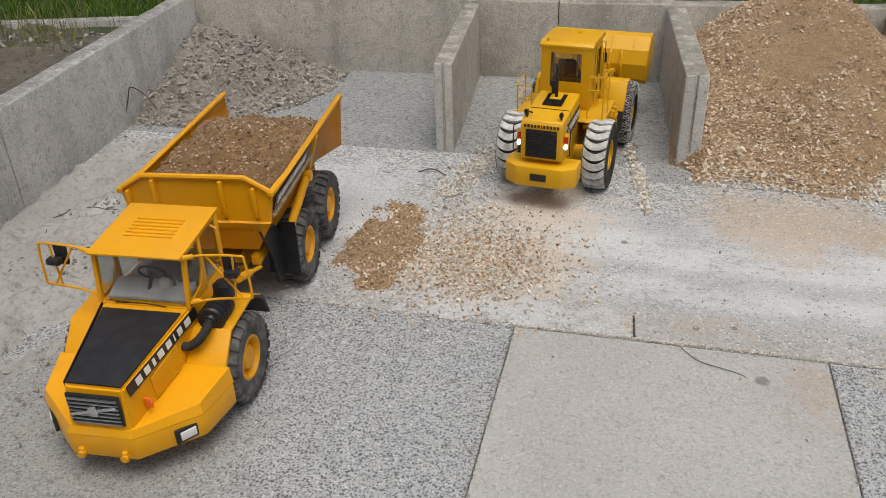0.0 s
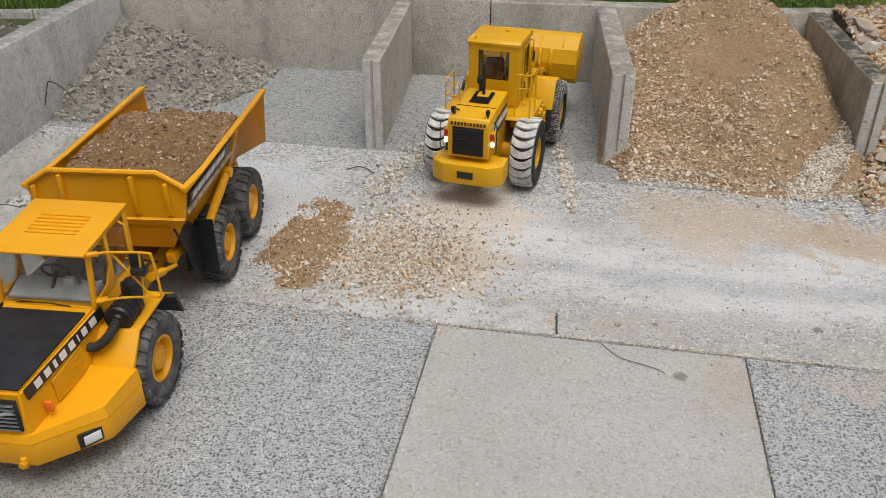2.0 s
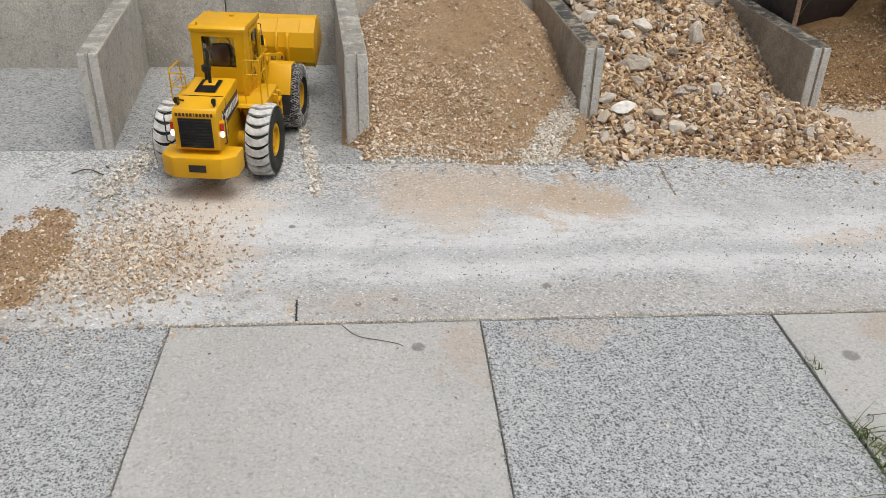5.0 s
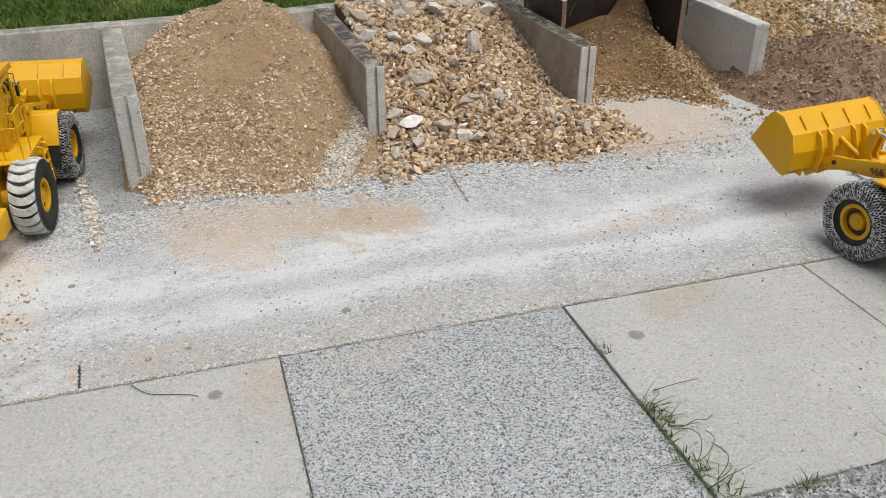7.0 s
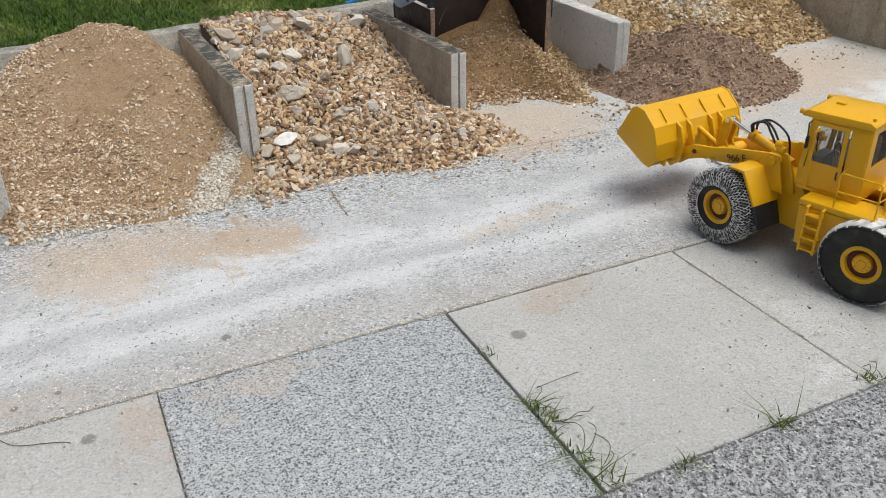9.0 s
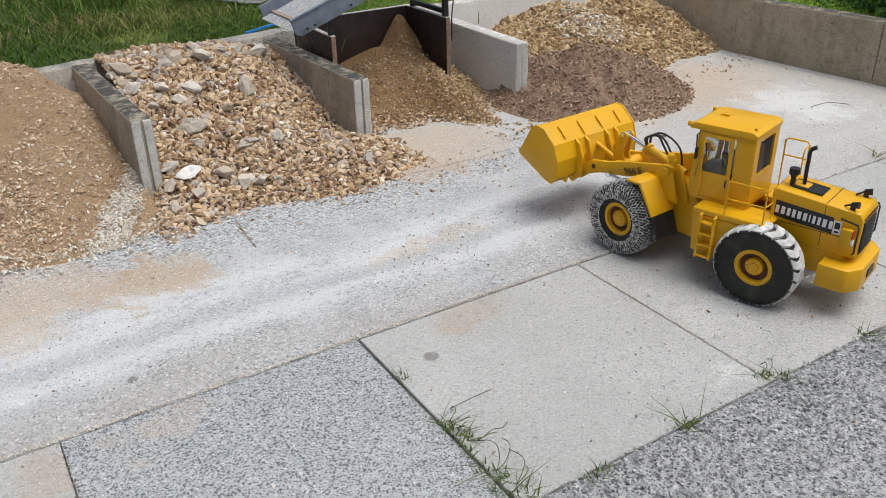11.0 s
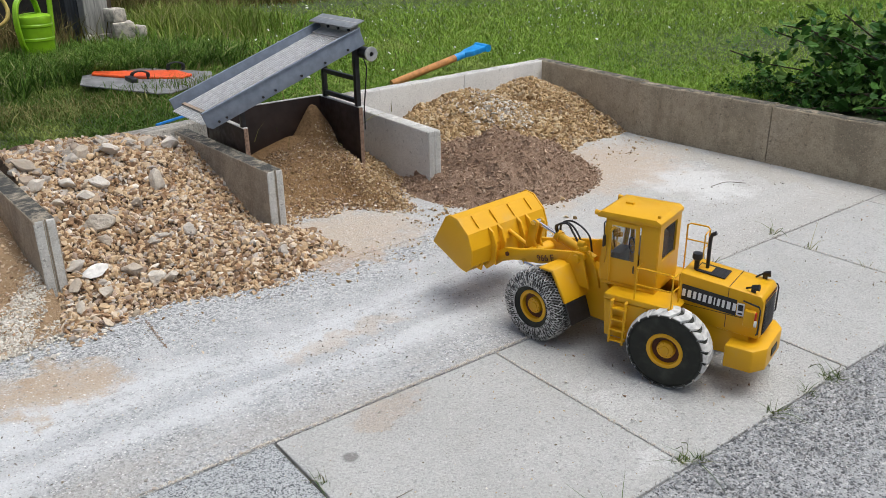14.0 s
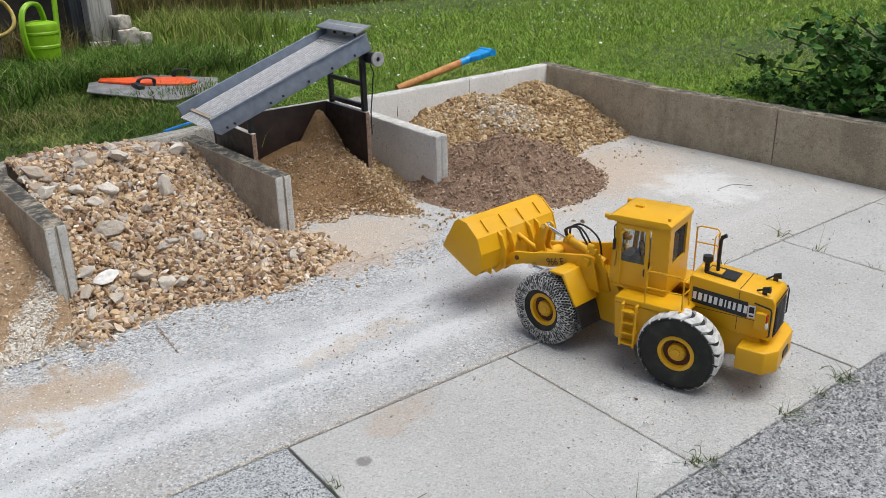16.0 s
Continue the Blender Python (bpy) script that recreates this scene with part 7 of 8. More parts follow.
def vibrating_screen():
    # local x up the slope, y across, z normal to the deck
    a, b = Vector((2.425, 0, 0.434)), Vector((3.275, 0, 0.735))
    L = (b - a).length
    ang = math.degrees(math.atan2(b.z - a.z, b.x - a.x))
    m = Matrix.Translation((a.x, 3.965, a.z)) @ Matrix.Rotation(radians(-ang), 4, "Y")
    e = empty("vibrating_screen", "sloping grey steel bar screen on black legs above the plywood box", "screen", m)
    H, Wd = 0.085, 0.19
    for s in (1, -1):
        bm = bmesh.new()
        prism(bm, [(0.02, 0.0), (0, 0.02), (0, H), (L, H), (L, 0.0)], s * Wd - 0.003, s * Wd + 0.003, "y", 0.001)
        box(bm, 0, L, min(s * (Wd - 0.003), s * (Wd + 0.012)), max(s * (Wd - 0.003), s * (Wd + 0.012)), H, H + 0.005)
        sp = part("side_plate", bm, GREY_STEEL, e, "grey painted side plate")
        for x in (0.06, 0.10, 0.30, 0.37, 0.52, 0.66, 0.80):
            bm = bmesh.new()
            cyl(bm, (x, s * (Wd + 0.002), 0.018), (x, s * (Wd + 0.010), 0.018), 0.006, seg=6)
            part("bolt", bm, BLACK, sp)
    for i in range(15):
        bm = bmesh.new()
        y = -Wd + 0.014 + i * (2 * Wd - 0.028) / 14
        cyl(bm, (-0.012, y, 0.036), (L - 0.06, y, 0.050), 0.0043, seg=8)
        part("screen_bar", bm, SCREEN_ROD, e, "bright steel rod")
    for x in (0.05, 0.28, 0.52):
        bm = bmesh.new()
        box(bm, x, x + 0.015, -Wd, Wd, 0.014, 0.030)
        part("cross_member", bm, GREY_STEEL, e)
    bm = bmesh.new()
    box(bm, L - 0.07, L - 0.006, -Wd + 0.003, Wd - 0.003, 0.052, 0.058)
    box(bm, L - 0.008, L, -Wd, Wd, 0.0, H + 0.03, 0.001)
    part("end_plate", bm, plain("pale_plate", (0.52, 0.51, 0.48), 0.6), e, "pale bolted end plate")
    bm = bmesh.new()
    box(bm, 0.045, 0.062, -Wd + 0.003, Wd - 0.003, 0.043, 0.048)
    part("cross_bar", bm, plain("rust_bar", (0.30, 0.24, 0.18), 0.8), e, "rusty flat cross bar")
    bm = bmesh.new()
    box(bm, L - 0.055, L + 0.035, -Wd - 0.012, Wd + 0.012, H + 0.022, H + 0.029, 0.001)
    box(bm, L - 0.006, L, -Wd, Wd, H - 0.02, H + 0.024)
    part("feed_plate", bm, plain("bare_metal", (0.36, 0.37, 0.38), 0.4, 0.6), e, "bare metal feed plate")
    for y in (-0.10, 0.0, 0.10):
        bm = bmesh.new()
        cyl(bm, (L - 0.006, y, H - 0.012), (L - 0.016, y, H - 0.012), 0.008, seg=12)
        part("bolt", bm, BLACK, e)
    bm = bmesh.new()
    cyl(bm, (L - 0.005, -Wd - 0.03, -0.045), (L - 0.005, -Wd + 0.05, -0.045), 0.030, seg=20)
    part("motor", bm, BLACK, e, "small dark vibrator motor")
    bm = bmesh.new()
    lathe(bm, [(0.012, -0.006), (0.034, -0.006), (0.036, -0.004), (0.036, 0.004), (0.034, 0.006), (0.026, 0.006), (0.024, 0.002), (0.012, 0.002)], 28)
    fly = part("flywheel", bm, plain("cast_grey", (0.42, 0.42, 0.42), 0.5, 0.3), e, "grey flywheel disc")
    fly.matrix_basis = pose(L - 0.005, -Wd - 0.038, -0.045)
    return e


screen = vibrating_screen()


def screen_stand():
    e = empty("screen_stand", "black square-tube frame holding the screen on the plywood", "frame")

    def bar(p, q, w=0.012):
        p, q = Vector(p), Vector(q)
        bm = bmesh.new()
        d = q - p
        mm = Matrix.Translation(p) @ d.to_track_quat("Z", "Y").to_matrix().to_4x4()
        box(bm, -w, w, -w, w, 0, d.length, 0.002, m=mm)
        part("tube", bm, BLACK, e)
    x = 3.251
    bar((x, 3.83, 0.4195), (x, 3.83, 0.765), 0.013)
    bar((x, 4.16, 0.4195), (x, 4.16, 0.71), 0.012)
    bar((x, 3.843, 0.445), (x, 4.148, 0.445), 0.011)
    bar((x, 3.843, 0.56), (x, 4.148, 0.56), 0.011)
    bar((2.601, 3.80, 0.4195), (2.601, 3.80, 0.50), 0.011)
    bar((2.601, 4.14, 0.4195), (2.601, 4.14, 0.50), 0.011)
    for y in (3.80, 4.14):
        bm = bmesh.new()
        cyl(bm, (2.601, y, 0.492), (2.601, y, 0.518), 0.015, seg=14)
        part("rubber_mount", bm, RUBBER, e, "black rubber buffer")
    bm = bmesh.new()
    tube(bm, [(3.262, 3.81, 0.72), (3.29, 3.79, 0.62), (3.275, 3.79, 0.50), (3.27, 3.80, 0.42), (3.27, 3.80, 0.30)], 0.0035, 6)
    part("cable", bm, BLACK, e, "hanging black cable")
    return e


screen_stand()

# ---- things on the lawn ----


def spade():
    e = empty("spade", "spade with orange wooden shaft and blue grip leaning over the wall", "spade")
    WOOD = plain("orange_wood", (0.50, 0.22, 0.06), 0.6, vary=0.2)
    BLUE = plain("blue_plastic", (0.02, 0.29, 0.72), 0.35)
    a, b = Vector((4.05, 4.70, 0.305)), Vector((4.56, 4.66, 0.425))
    bm = bmesh.new()
    cyl(bm, a, b, 0.024, 0.023, 16)
    part("shaft", bm, WOOD, e, "orange varnished wooden shaft")
    d = (b - a).normalized()
    bm = bmesh.new()
    cyl(bm, b - d * 0.015, b + d * 0.07, 0.025, 0.024, 16)
    side = Vector((0, 0, 1)).cross(d).normalized()
    up = d.cross(side)
    g = b + d * 0.215
    frame_m = Matrix.Translation(b) @ Matrix((d, side, up)).transposed().to_4x4()
    prism(bm, [(0.055, -0.03), (0.10, -0.056), (0.21, -0.068), (0.235, -0.066), (0.245, 0.0), (0.235, 0.066), (0.21, 0.068), (0.10, 0.056), (0.055, 0.03)], -0.018, 0.018, "z", 0.008, m=frame_m)
    cyl(bm, g - side * 0.072, g + side * 0.072, 0.025, seg=16)
    part("grip", bm, BLUE, e, "bright blue plastic D grip")


spade()


def watering_can(x, y, z):
    GREEN = plain("lime_plastic", (0.25, 0.47, 0.012), 0.32, vary=0.12, scale=12)
    e = empty("watering_can", "lime green plastic watering can in long grass", "watering can", pose(x, y, z, 0, 0, 53) @ Matrix.Diagonal((0.93, 0.93, 1.14, 1)))
    bm = bmesh.new()
    prof = [(0.0, 0.0), (0.112, 0.0), (0.120, 0.01), (0.128, 0.12), (0.134, 0.185), (0.139, 0.190), (0.139, 0.205), (0.134, 0.21), (0.137, 0.275), (0.142, 0.28), (0.142, 0.292), (0.138, 0.297), (0.141, 0.33), (0.136, 0.345), (0.120, 0.352), (0.062, 0.362), (0.058, 0.358), (0.056, 0.30), (0.0, 0.29)]
    lathe(bm, prof, 40, "z")
    part("can_body", bm, GREEN, e, "ribbed round can body")
    bm = bmesh.new()
    strap = bend([(-0.130, 0.035, 0.12), (-0.175, 0.042, 0.19), (-0.185, 0.05, 0.33), (-0.145, 0.045, 0.43), (-0.06, 0.02, 0.475), (0.03, -0.01, 0.455), (0.075, -0.02, 0.35)])
    for dy in (-0.011, 0.0, 0.011):
        tube(bm, [(a, b + dy, c) for a, b, c in strap], 0.013, 10)
    part("handle", bm, GREEN, e, "broad bowed plastic handle")
    bm = bmesh.new()
    tube(bm, [(0.10, -0.05, 0.08), (0.17, -0.065, 0.24), (0.20, -0.07, 0.45), (0.23, -0.075, 0.62)], 0.022, 12)
    part("spout", bm, GREEN, e)


watering_can(2.51, 7.24, 0.255)


def mower_deck():
    e = empty("steel_plate", "grey steel plate with an orange bracket lying in the grass", "metal plate", pose(2.87, 5.86, 0.318, 3, 2, 4) @ Matrix.Diagonal((1.12, 1.5, 0.45, 1)))
    GREYM = plain("dull_plate", (0.19, 0.19, 0.19), 0.6, vary=0.3, scale=14)
    bm = bmesh.new()
    prism(bm, [(-0.40, 0.02), (-0.30, 0.20), (0.10, 0.24), (0.42, 0.02), (0.30, -0.16), (-0.05, -0.30), (-0.12, -0.28)], -0.012, 0.012, "z", 0.004)
    part("plate", bm, GREYM, e)
    bm = bmesh.new()
    prism(bm, [(-0.26, 0.17), (-0.22, 0.22), (0.22, 0.07), (0.25, -0.04), (0.16, -0.08), (-0.10, 0.03)], 0.0125, 0.05, "z", 0.006)
    part("orange_bracket", bm, plain("signal_orange", (0.75, 0.10, 0.015), 0.4), e, "bright orange painted bracket")
    for x, y in ((-0.10, 0.02), (0.20, 0.14)):
        bm = bmesh.new()
        tube(bm, bend([(x, y, 0.01), (x + 0.01, y, 0.10), (x + 0.05, y - 0.01, 0.13), (x + 0.09, y - 0.02, 0.10), (x + 0.09, y - 0.02, 0.01)]), 0.011, 8)
        part("handle", bm, BLACK, e, "black bent handle")
    bm = bmesh.new()
    box(bm, -0.14, -0.10, -0.06, 0.02, 0.012, 0.075, 0.004)
    part("clamp", bm, BLACK, e)


mower_deck()
BRICK = plain("old_brick", (0.47, 0.43, 0.37), 0.9, vary=0.4, scale=25)
for x, y, z, w, d, h, r in ((3.45, 7.93, 0.25, 0.11, 0.09, 0.085, 6), (3.38, 7.95, 0.336, 0.088, 0.085, 0.135, -8), (3.495, 7.90, 0.336, 0.040, 0.085, 0.10, 14), (3.335, 7.98, 0.472, 0.068, 0.075, 0.115, 18), (3.20, 8.17, 0.25, 0.115, 0.10, 0.115, 5)):
    bm = bmesh.new()
    box(bm, -w, w, -d, d, 0, h, 0.012)
    bmesh.ops.subdivide_edges(bm, edges=bm.edges, cuts=1)
    for v in bm.verts:
        v.co += Vector((1, 1, 0)) * 0.012 * noise.noise(v.co * 14 + Vector((x * 7, r, z * 9)))
    ob = finish(bm, "stone_block", BRICK, smooth=30)
    ob.matrix_basis = pose(x, y, z, 0, 0, r)
    tagged(ob, "stacked weathered grey stone block", "stone block", "stacked stone blocks")
for x, y, z, w, d, col, label in ((3.205, 8.17, 0.366, 0.108, 0.08, (0.52, 0.50, 0.46), "weathered grey square timber post of a shed"), (3.035, 8.25, 0.25, 0.055, 0.06, (0.05, 0.055, 0.065), "dark painted timber post of a shed"), (3.335, 8.20, 0.25, 0.028, 0.06, (0.10, 0.075, 0.055), "narrow brown timber post of a shed")):
    n = Nodes("timber")
    g = n.noise(6, 6, 0.6, stretch=(9, 9, 0.5))
    c = n.mix(n.ramp(g, 0.35, 0.65), tuple(v * 0.6 for v in col), tuple(v * 1.2 for v in col))
    n.bump(g, 0.4, 0.01)
    bm = bmesh.new()
    box(bm, -w, w, -d, d, 0, 1.6, 0.006)
    ob = finish(bm, "wooden_post", n.done(c, 0.85), smooth=30)
    ob.matrix_basis = pose(x, y, z, 0, 0, 8)
    tagged(ob, label, "post", "shed posts")
# near-black board behind the posts: the shed interior's shade is its colour
bm = bmesh.new()
box(bm, -2.2, 1.27, -0.03, 0.03, 0.0, 1.8)
ob = finish(bm, "shed_wall", plain("shed_shade", (0.022, 0.019, 0.016), 0.85, vary=0.4, scale=9), smooth=30)
ob.matrix_basis = pose(1.8, 8.75, 0.25)
tagged(ob, "near-black board for the shed interior, its shade put into the colour", "shed", kind="structure")
bm = bmesh.new()
tube(bm, [(0.14 * math.cos(a), 0.02 * math.sin(3 * a), 0.14 * math.sin(a)) for a in [2 * math.pi * k / 24 for k in range(25)]], 0.016, 8)
ob = finish(bm, "garden_hose", plain("yellow_hose", (0.55, 0.42, 0.12), 0.5), smooth=60)
ob.matrix_basis = pose(2.28, 7.6, 0.68, 0, 0, 10)
tagged(ob, "coiled pale yellow garden hose hanging on a stake", "hose")
bm = bmesh.new()
cyl(bm, (2.28, 7.64, 0.22), (2.30, 7.64, 0.86), 0.015, 0.012, 8)
ob = finish(bm, "stake", plain("stake_wood", (0.16, 0.12, 0.08), 0.9), smooth=60)
tagged(ob, "thin brown wooden stake holding a hose", "stake")
bm = bmesh.new()
box(bm, -0.10, 0.10, -0.006, 0.006, 0, 0.012, 0.002)
ob = finish(bm, "plastic_strip", plain("blue_strip", (0.03, 0.22, 0.62), 0.4), smooth=30)
ob.matrix_basis = pose(2.50, 4.44, 0.350, 0, -6, 10)
tagged(ob, "bright blue plastic strip lying behind the wall", "plastic strip")
# edging stones and soil strip beyond the west wall
soil_strip = heap("soil_strip", -3.1, -1.80, 2.0, 3.62, lambda x, y: 0.285 + 0.02 * fbm(x, y, 3, 4), SOIL_STRIP, "bare dusty soil strip between wall and edging", "soil", res=0.02, rough=0.04, rs=9)
p, s = on_heap(lambda x, y: 0.285, -3.0, -1.86, 2.2, 3.6, 500, 301, (0.004, 0.022))
scatter("soil_crumb", p, s, M_CLAY, 302, soil_strip, "dry soil clods")

for i in range(3):
    bm = bmesh.new()
    box(bm, -0.49, 0.49, -0.03, 0.03, -0.12, 0.03, 0.006)
    ob = finish(bm, "edging_stone", WALL_WEST, smooth=30)
    ob.matrix_basis = pose(-2.40 - i * 0.96, 3.69 - i * 0.25, 0.28, 0, 0, 14.5)
    tagged(ob, "low grey concrete edging stone in the lawn", "edging stone", "edging stones")

# ---- grass, weeds, shrub ----


def leaf_mat(name, stops, rough=0.7, graded=False):
    n = Nodes(name)
    c = n.colors(n.island(), stops)
    c = n.mix(n.ramp(n.noise(1.3, 3), 0.35, 0.7, 0, 0.55), c, stops[-1][1])
    if graded:
        # darker green at low x, brighter yellow-green at high x
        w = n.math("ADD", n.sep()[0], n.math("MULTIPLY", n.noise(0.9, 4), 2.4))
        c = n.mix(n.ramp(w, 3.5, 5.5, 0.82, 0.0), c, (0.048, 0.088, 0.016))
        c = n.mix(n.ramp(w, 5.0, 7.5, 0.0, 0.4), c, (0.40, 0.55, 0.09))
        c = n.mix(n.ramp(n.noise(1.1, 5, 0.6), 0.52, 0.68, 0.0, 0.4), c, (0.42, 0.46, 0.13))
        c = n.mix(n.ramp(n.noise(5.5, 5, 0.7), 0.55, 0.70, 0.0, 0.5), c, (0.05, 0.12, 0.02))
    return n.done(c, rough, spec=0.06)


JOINT_WEED = leaf_mat("joint_weed", [(0.0, (0.05, 0.085, 0.018)), (0.5, (0.10, 0.15, 0.035)), (0.8, (0.17, 0.15, 0.06)), (1.0, (0.07, 0.11, 0.025))])
GRASS = leaf_mat("grass_blades", [(0.0, (0.07, 0.15, 0.012)), (0.35, (0.13, 0.265, 0.025)), (0.65, (0.21, 0.37, 0.05)), (0.85, (0.30, 0.43, 0.09)), (0.95, (0.40, 0.36, 0.16)), (1.0, (0.20, 0.31, 0.045))], graded=True)
LONG = leaf_mat("long_grass_blades", [(0.0, (0.03, 0.065, 0.010)), (0.4, (0.065, 0.13, 0.018)), (0.7, (0.13, 0.22, 0.035)), (0.9, (0.22, 0.30, 0.07)), (0.97, (0.34, 0.32, 0.16)), (1.0, (0.05, 0.10, 0.015))])
REED = leaf_mat("yellow_green_blades", [(0.0, (0.10, 0.16, 0.02)), (0.4, (0.22, 0.29, 0.05)), (0.7, (0.33, 0.36, 0.10)), (0.9, (0.42, 0.37, 0.17)), (1.0, (0.12, 0.19, 0.03))])
DRY = leaf_mat("dry_grass", [(0.0, (0.20, 0.17, 0.06)), (0.5, (0.34, 0.28, 0.13)), (1.0, (0.10, 0.15, 0.03))])
LEAF = leaf_mat("shrub_leaf", [(0.0, (0.018, 0.055, 0.012)), (0.4, (0.045, 0.12, 0.02)), (0.75, (0.09, 0.19, 0.035)), (0.95, (0.16, 0.26, 0.06)), (1.0, (0.04, 0.10, 0.018))], 0.4)


def blades(name, pts, heights, widths, mat, seed, label, lean=0.45):
    r = np.random.default_rng(seed)
    k = len(pts)
    a = r.uniform(0, 2 * np.pi, k)
    side = np.stack([np.cos(a), np.sin(a), 0 * a], 1) * widths[:, None]
    b = r.uniform(0, 2 * np.pi, k)
    bend = np.stack([np.cos(b), np.sin(b), 0 * b], 1) * (heights * np.abs(r.normal(0, lean, k)))[:, None]
    up = np.zeros((k, 3))
    up[:, 2] = heights
    p = np.asarray(pts)
    v = np.stack([p - side, p + side, p + side * 0.7 + up * 0.6 + bend * 0.35, p - side * 0.7 + up * 0.6 + bend * 0.35, p + up * 0.95 + bend], 1)
    o = (np.arange(k) * 5)[:, None]
    f = np.concatenate([np.stack([o[:, 0], o[:, 0] + 1, o[:, 0] + 2], 1), np.stack([o[:, 0], o[:, 0] + 2, o[:, 0] + 3], 1), np.stack([o[:, 0] + 3, o[:, 0] + 2, o[:, 0] + 4], 1)])
    ob = mesh_np(name, v.reshape(-1, 3), f, mat)
    return tagged(ob, label, "grass", kind="stuff")


def lawn_points(rng, k):
    """Behind the back wall and beyond the east wall, thinning with distance."""
    pts = []
    while len(pts) < k:
        m = 4 * k
        d = 0.2 + rng.random(m) ** 1.7 * 15
        a = rng.uniform(-0.35, 3.08, m)
        x, y = 3.4 + d * np.cos(a) * 1.2, 3.6 + d * np.sin(a)
        back = 4.15 + 0.095 * np.clip(x - 0.6, 0, 4.8) + 0.09
        ok = ((y > back) & (x > -2.4 + (y - 4) * 0.1)) | ((x > 5.36) & (y > 0.8))
        pts += list(np.stack([x, y, np.full(m, 0.265)], 1)[ok])
    return np.array(pts[:k])


rng = np.random.default_rng(5)
p = lawn_points(rng, 340000)
d = np.hypot(p[:, 0] - 3.0, p[:, 1] - 4.0)
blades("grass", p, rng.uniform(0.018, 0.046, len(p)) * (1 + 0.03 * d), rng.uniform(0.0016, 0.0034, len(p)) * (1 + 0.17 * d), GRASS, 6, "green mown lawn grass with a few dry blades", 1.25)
k = 9000
p = np.stack([rng.uniform(-3.6, -1.95, k), rng.uniform(3.75, 5.2, k), np.full(k, 0.265)], 1)
p = p[p[:, 1] > 3.78 + 0.25 * (p[:, 0] + 2.0)]
blades("grass", p, rng.uniform(0.04, 0.10, len(p)), rng.uniform(0.002, 0.004, len(p)), LONG, 8, "green grass behind an edging stone", 0.6)
k = 260
p = np.stack([rng.normal(-2.35, 0.25, k), rng.normal(3.45, 0.18, k), np.full(k, 0.26)], 1)
p = p[p[:, 0] < -2.0]
k = len(p)
blades("weed_tuft", p, rng.uniform(0.05, 0.2, k), rng.uniform(0.002, 0.004, k), DRY, 9, "dry grass tufts on the soil strip", 0.5)
TALL = leaf_mat("tall_dry_grass", [(0.0, (0.07, 0.06, 0.02)), (0.35, (0.20, 0.15, 0.06)), (0.6, (0.36, 0.28, 0.12)), (0.8, (0.06, 0.09, 0.02)), (1.0, (0.13, 0.11, 0.04))])
BACKDROP_LEAF = leaf_mat("backdrop_leaf", [(0.0, (0.008, 0.02, 0.006)), (0.6, (0.02, 0.045, 0.010)), (1.0, (0.04, 0.07, 0.015))])
k = 13000
p = np.stack([rng.uniform(1.8, 10.0, k), rng.normal(10.7, 0.4, k), np.full(k, 0.26)], 1)
blades("tall_grass", p, rng.uniform(0.15, 0.75, k) ** 1.2, rng.uniform(0.004, 0.009, k), TALL, 10, "tall dry grass along the lawn's edge", 0.45)
# added backdrop: near-black leaves give the shade seen between the tall stalks
k = 16000
p = np.stack([rng.uniform(-1.0, 13.0, k), rng.uniform(11.2, 12.2, k), rng.uniform(0.2, 1.5, k)], 1)
blades("hedge", p, rng.uniform(0.08, 0.22, k), rng.uniform(0.03, 0.06, k), BACKDROP_LEAF, 14, "added dark leafy backdrop behind the tall grass, shade in its colour", 1.5)
k = 5000
p = np.concatenate([np.stack([rng.normal(2.75, 0.45, k), rng.normal(7.2, 0.35, k), np.full(k, 0.26)], 1), np.stack([rng.normal(4.3, 0.5, 4500), rng.normal(8.5, 0.35, 4500), np.full(4500, 0.26)], 1)])
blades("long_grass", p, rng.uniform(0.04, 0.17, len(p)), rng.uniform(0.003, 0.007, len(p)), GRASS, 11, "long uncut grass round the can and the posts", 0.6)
k = 15000
p = np.stack([rng.normal(2.85, 0.42, k), rng.normal(6.62, 0.36, k), np.full(k, 0.26)], 1)
p = p[p[:, 1] > 6.2 - 0.7 * np.clip(2.5 - p[:, 0], 0, 1)]
k = len(p)
blades("long_grass", p, rng.uniform(0.06, 0.20, k), rng.uniform(0.003, 0.006, k), LONG, 18, "long dark uncut grass beside the can", 1.2)
k = 4200
p = np.stack([rng.normal(4.2, 0.35, k), rng.normal(8.5, 0.5, k), np.full(k, 0.26)], 1)
blades("tall_grass", p, rng.uniform(0.08, 0.32, k), rng.uniform(0.003, 0.006, k), REED, 19, "tall yellow-green grass beside the stone blocks", 0.7)
k = 2600
p = np.stack([rng.normal(2.35, 0.35, k), rng.normal(8.1, 0.25, k), np.full(k, 0.26)], 1)
blades("dry_stalks", p, rng.uniform(0.08, 0.36, k), rng.uniform(0.003, 0.006, k), TALL, 13, "tangled dry grass stalks before the shed", 0.6)
k = 700
p = np.stack([rng.normal(2.90, 0.34, k), rng.normal(5.60, 0.10, k), np.full(k, 0.26)], 1)
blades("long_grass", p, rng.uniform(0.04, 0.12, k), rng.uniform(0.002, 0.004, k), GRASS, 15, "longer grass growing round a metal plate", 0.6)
k = 2600
p = np.stack([rng.normal(3.1, 0.9, k), rng.normal(6.3, 0.8, k), np.full(k, 0.265)], 1)
blades("dry_grass", p, rng.uniform(0.03, 0.10, k), rng.uniform(0.002, 0.004, k), DRY, 16, "withered straw scattered through the lawn", 1.2)
FLOWER = plain("clover_white", (0.75, 0.75, 0.72), 0.8)
k = 240
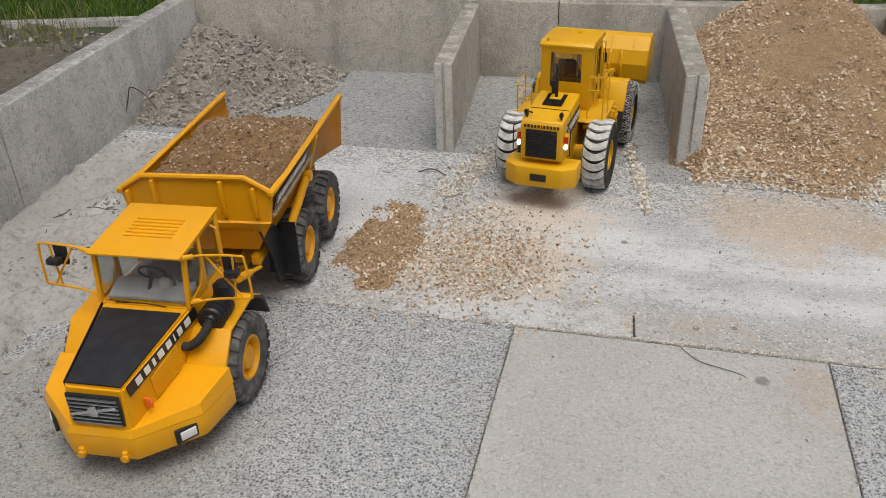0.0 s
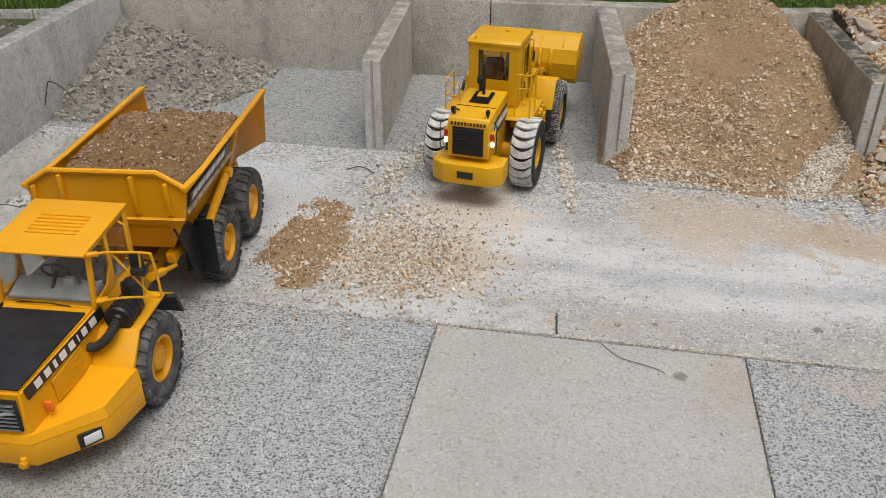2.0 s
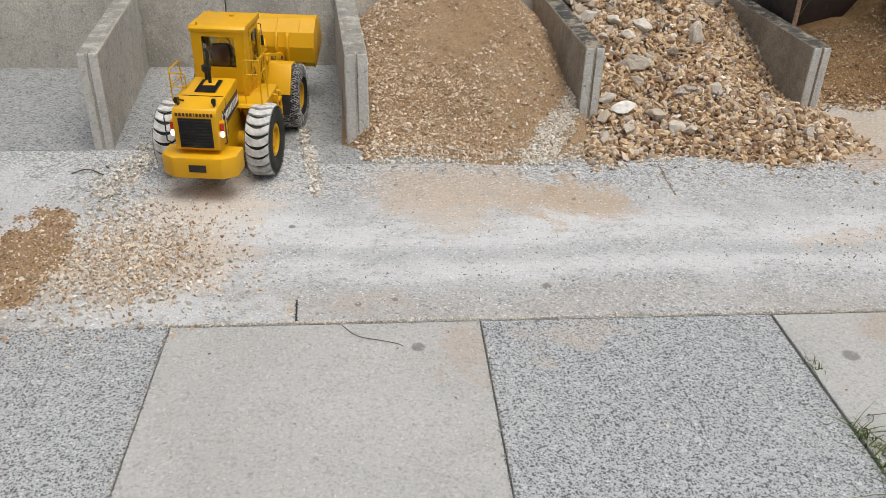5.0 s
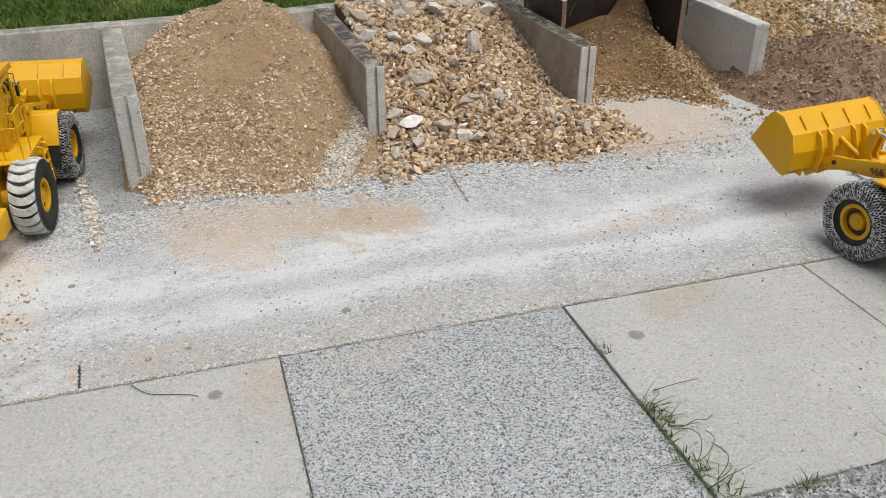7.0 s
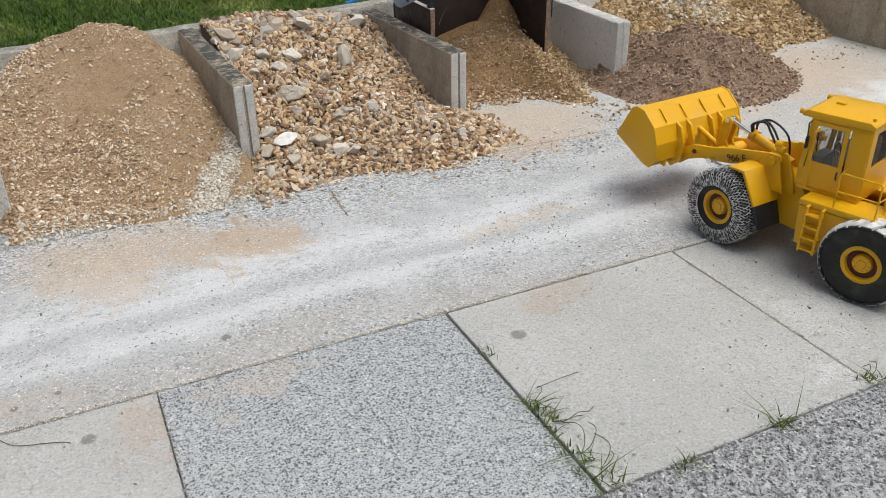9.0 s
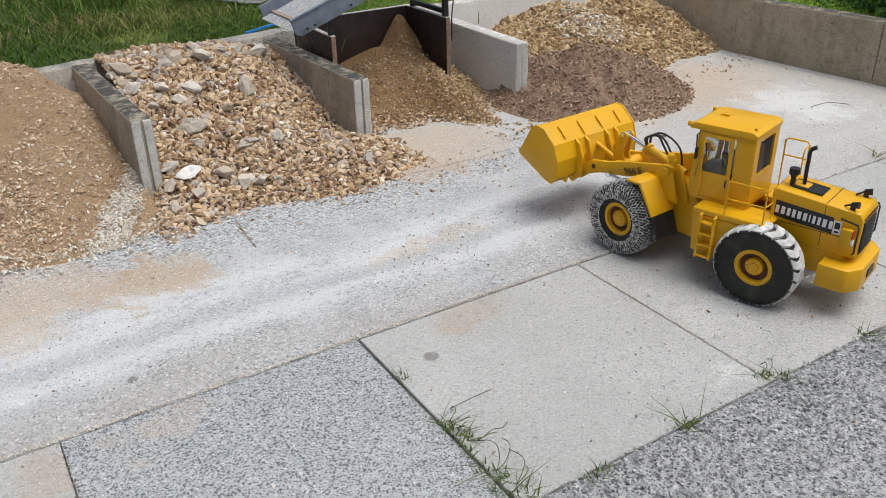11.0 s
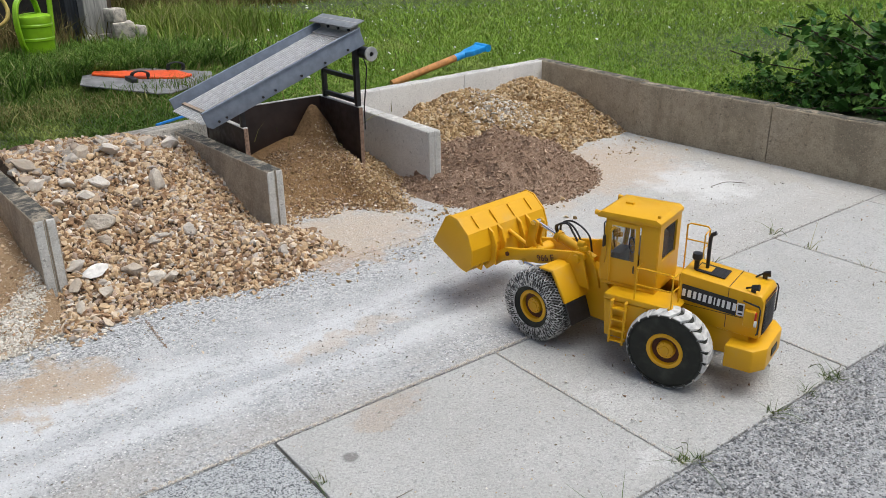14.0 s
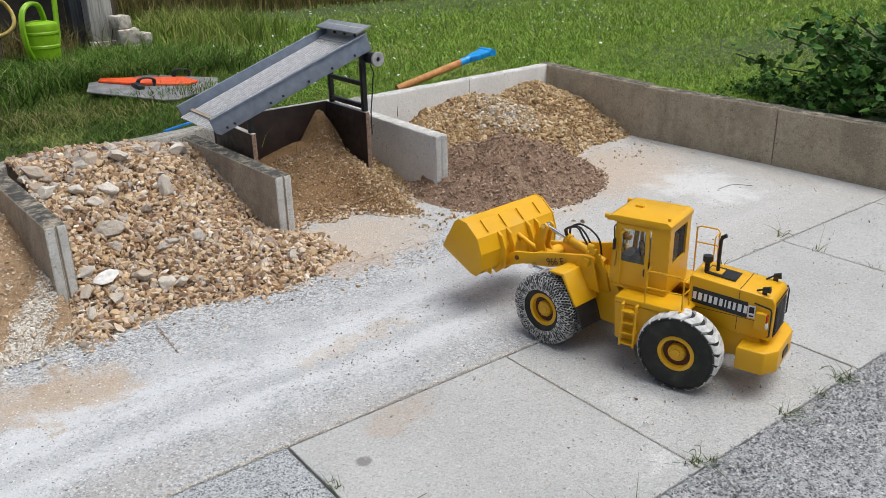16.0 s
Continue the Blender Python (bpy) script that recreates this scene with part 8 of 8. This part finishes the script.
p = np.stack([rng.uniform(3.2, 10.0, k), rng.uniform(5.0, 10.2, k), rng.uniform(0.31, 0.335, k)], 1)
ob = scatter("clover_flowers", p, rng.uniform(0.008, 0.014, k), FLOWER, 17, None, "small white clover flowers in the lawn")
ob["category"] = "flowers"
k = 2600
p = np.stack([rng.normal(2.15, 0.36, k), rng.normal(5.42, 0.20, k), np.full(k, 0.265)], 1)
blades("dry_grass", p, rng.uniform(0.02, 0.07, k), rng.uniform(0.002, 0.004, k), DRY, 12, "patch of withered straw in the lawn", 1.2)


def weeds(name, spots, seed, label, mat=JOINT_WEED, k=24, h=(0.006, 0.028)):
    r = np.random.default_rng(seed)
    pts = np.concatenate([np.stack([r.normal(x, 0.012, k), r.normal(y, 0.012, k), np.full(k, 0.0)], 1) for x, y in spots])
    blades(name, pts, r.uniform(h[0], h[1], len(pts)), r.uniform(0.0009, 0.0022, len(pts)), mat, seed + 1, label, 3.0)


weeds("joint_weeds", [(1.825, 1.79), (1.82, 1.57), (1.835, 1.54), (1.82, 1.52), (1.84, 1.50), (1.815, 1.45), (1.81, 1.38), (1.83, 1.33), (1.845, 1.27), (1.80, 1.28), (2.0, 1.235), (2.03, 1.235), (2.28, 1.24), (2.31, 1.24)], 101, "thin green weeds growing in the slab joints")
weeds("joint_weeds", [(3.33, 1.24), (3.30, 1.245), (3.17, 1.24), (3.0, 1.245), (2.65, 1.245), (2.61, 1.26)], 105, "thin green weeds growing in the slab joints")
weeds("joint_weeds", [(4.28, 2.05), (4.25, 2.04), (3.76, 2.02), (3.78, 2.02), (4.22, 1.85), (4.22, 1.6)], 107, "dry weeds growing in the slab joints", DRY, 8, (0.02, 0.05))


def twig(name, pts, r, label, mat):
    bm = bmesh.new()
    tube(bm, bend(pts, 4), r * 0.85, 5)
    ob = finish(bm, name, mat, smooth=60)
    return tagged(ob, label, "twig", "dry twigs")


TWIG = plain("dry_twig", (0.10, 0.075, 0.05), 0.9, vary=0.3)
twig("twig", [(0.66, 2.0, 0.004), (0.70, 1.95, 0.006), (0.76, 1.93, 0.005), (0.80, 1.91, 0.009), (0.815, 1.905, 0.004)], 0.0013, "thin dry twig lying on a slab", TWIG)
twig("twig", [(1.86, 1.60, 0.006), (1.93, 1.60, 0.012), (1.99, 1.61, 0.004)], 0.0012, "thin dry stalk lying on a slab", TWIG)
twig("twig", [(4.62, 2.62, 0.004), (4.72, 2.60, 0.012), (4.80, 2.54, 0.004)], 0.0018, "thin dry twig lying on the concrete", TWIG)
for i in range(9):
    r2 = random.Random(200 + i)
    x, y = r2.uniform(-1.45, -0.75), r2.uniform(2.1, 3.1)
    a = r2.uniform(0, 6.3)
    pts = [(x + 0.05 * j * math.cos(a + 0.25 * j * r2.uniform(-1, 1)), y + 0.05 * j * math.sin(a), 0.004 + 0.006 * (j % 2)) for j in range(r2.randint(3, 5))]
    twig("twig", pts, 0.0022, "thin dry twig on the dusty floor", TWIG)
twig("twig", [(-1.70, 3.16, 0.005), (-1.68, 3.20, 0.12), (-1.66, 3.21, 0.17), (-1.60, 3.22, 0.13), (-1.55, 3.20, 0.08)], 0.003, "bent withered stalk growing by the wall", TWIG)
twig("twig", [(-0.30, 2.93, 0.005), (-0.25, 2.95, 0.012), (-0.19, 2.92, 0.004)], 0.0028, "short dark twig on the concrete", TWIG)


STALK = plain("withered_stalk", (0.10, 0.12, 0.045), 0.85, vary=0.4, scale=60)
r3 = random.Random(31)
for x, y in ((1.83, 1.56), (1.83, 1.48), (1.83, 1.36), (1.84, 1.30), (2.60, 1.27), (3.30, 1.26), (4.24, 2.03)):
    for i in range(2):
        a, ln = r3.uniform(-1.9, 0.6), r3.uniform(0.05, 0.12)
        pts = [(x + ln * t * math.cos(a + 0.9 * t), y + ln * t * math.sin(a + 0.9 * t), 0.003 + 0.022 * math.sin(math.pi * t) * r3.uniform(0.4, 1.2)) for t in (0, 0.25, 0.5, 0.75, 1.0)]
        twig("grass_stalk", pts, 0.0012, "limp green-brown grass stalk trailing from a joint", STALK)


def shrub(cx, cy, z, seed, size=0.85, steep=1.25):
    e = empty("shrub", "dark green leafy shrub overhanging the concrete wall", "shrub", pose(cx, cy, z) @ Matrix.Scale(size, 4))
    r = np.random.default_rng(seed)
    bm = bmesh.new()
    tips = []
    for i in range(36):
        a = r.uniform(0, 2 * np.pi)
        L = r.uniform(0.5, 1.15)
        el = r.uniform(0.15, steep)
        base = Vector((r.normal(0, 0.12), r.normal(0, 0.2), 0))
        d = Vector((math.cos(a) * math.cos(el), math.sin(a) * 1.25 * math.cos(el), math.sin(el)))
        pts = [base + d * L * t + Vector((0, 0, -0.18 * t * t * L + 0.02 * math.sin(9 * t + i))) for t in (0, 0.25, 0.5, 0.75, 1.0)]
        for q in pts:
            q.x = max(q.x, (5.36 - cx) / size)
            q.z = max(q.z, 0.02)
        tube(bm, pts, 0.0045, 5)
        for t in np.linspace(0.15, 1.0, 20):
            q = pts[min(3, int(t * 4))].lerp(pts[min(4, int(t * 4) + 1)], (t * 4) % 1)
            for _ in range(4):
                leaf = q + Vector(r.normal(0, 0.045, 3))
                if cx + leaf.x * size > 5.33 + (0.05 if leaf.z * size + z < 0.40 else -0.04):
                    tips.append(leaf)
    part("branch", bm, plain("bark", (0.06, 0.045, 0.03), 0.9), e, "thin brown branches", 60)
    # lobed leaves: a folded outline of five points a side
    outline = np.array([(0, 0, 0), (0.35, 0.22, 0.03), (0.30, 0.45, 0.05), (0.55, 0.62, 0.06), (0.25, 0.75, 0.03), (0, 1.1, -0.08), (-0.25, 0.75, 0.03), (-0.55, 0.62, 0.06), (-0.30, 0.45, 0.05), (-0.35, 0.22, 0.03)])
    k = len(tips)
    P = np.array([t[:] for t in tips])
    R = rotations(r, k, 0.7)
    s = r.uniform(0.026, 0.080, k)
    v = np.einsum("kij,vj->kvi", R, outline) * s[:, None, None] + P[:, None, :]
    o = np.arange(k) * 10
    tri = np.concatenate([np.stack([o, o + i, o + i + 1], 1) for i in range(1, 9)])
    lv = mesh_np("leaves", v.reshape(-1, 3), tri, LEAF, e, "dark green lobed leaves")
    lv["kind"] = "stuff"


shrub(5.95, 2.25, 0.22, 3, 0.92, 1.0)
shrub(5.98, 1.98, 0.25, 4, 1.05, 0.85)
shrub(5.76, 2.78, 0.16, 5, 0.46)
shrub(5.62, 3.08, 0.20, 6, 0.27)
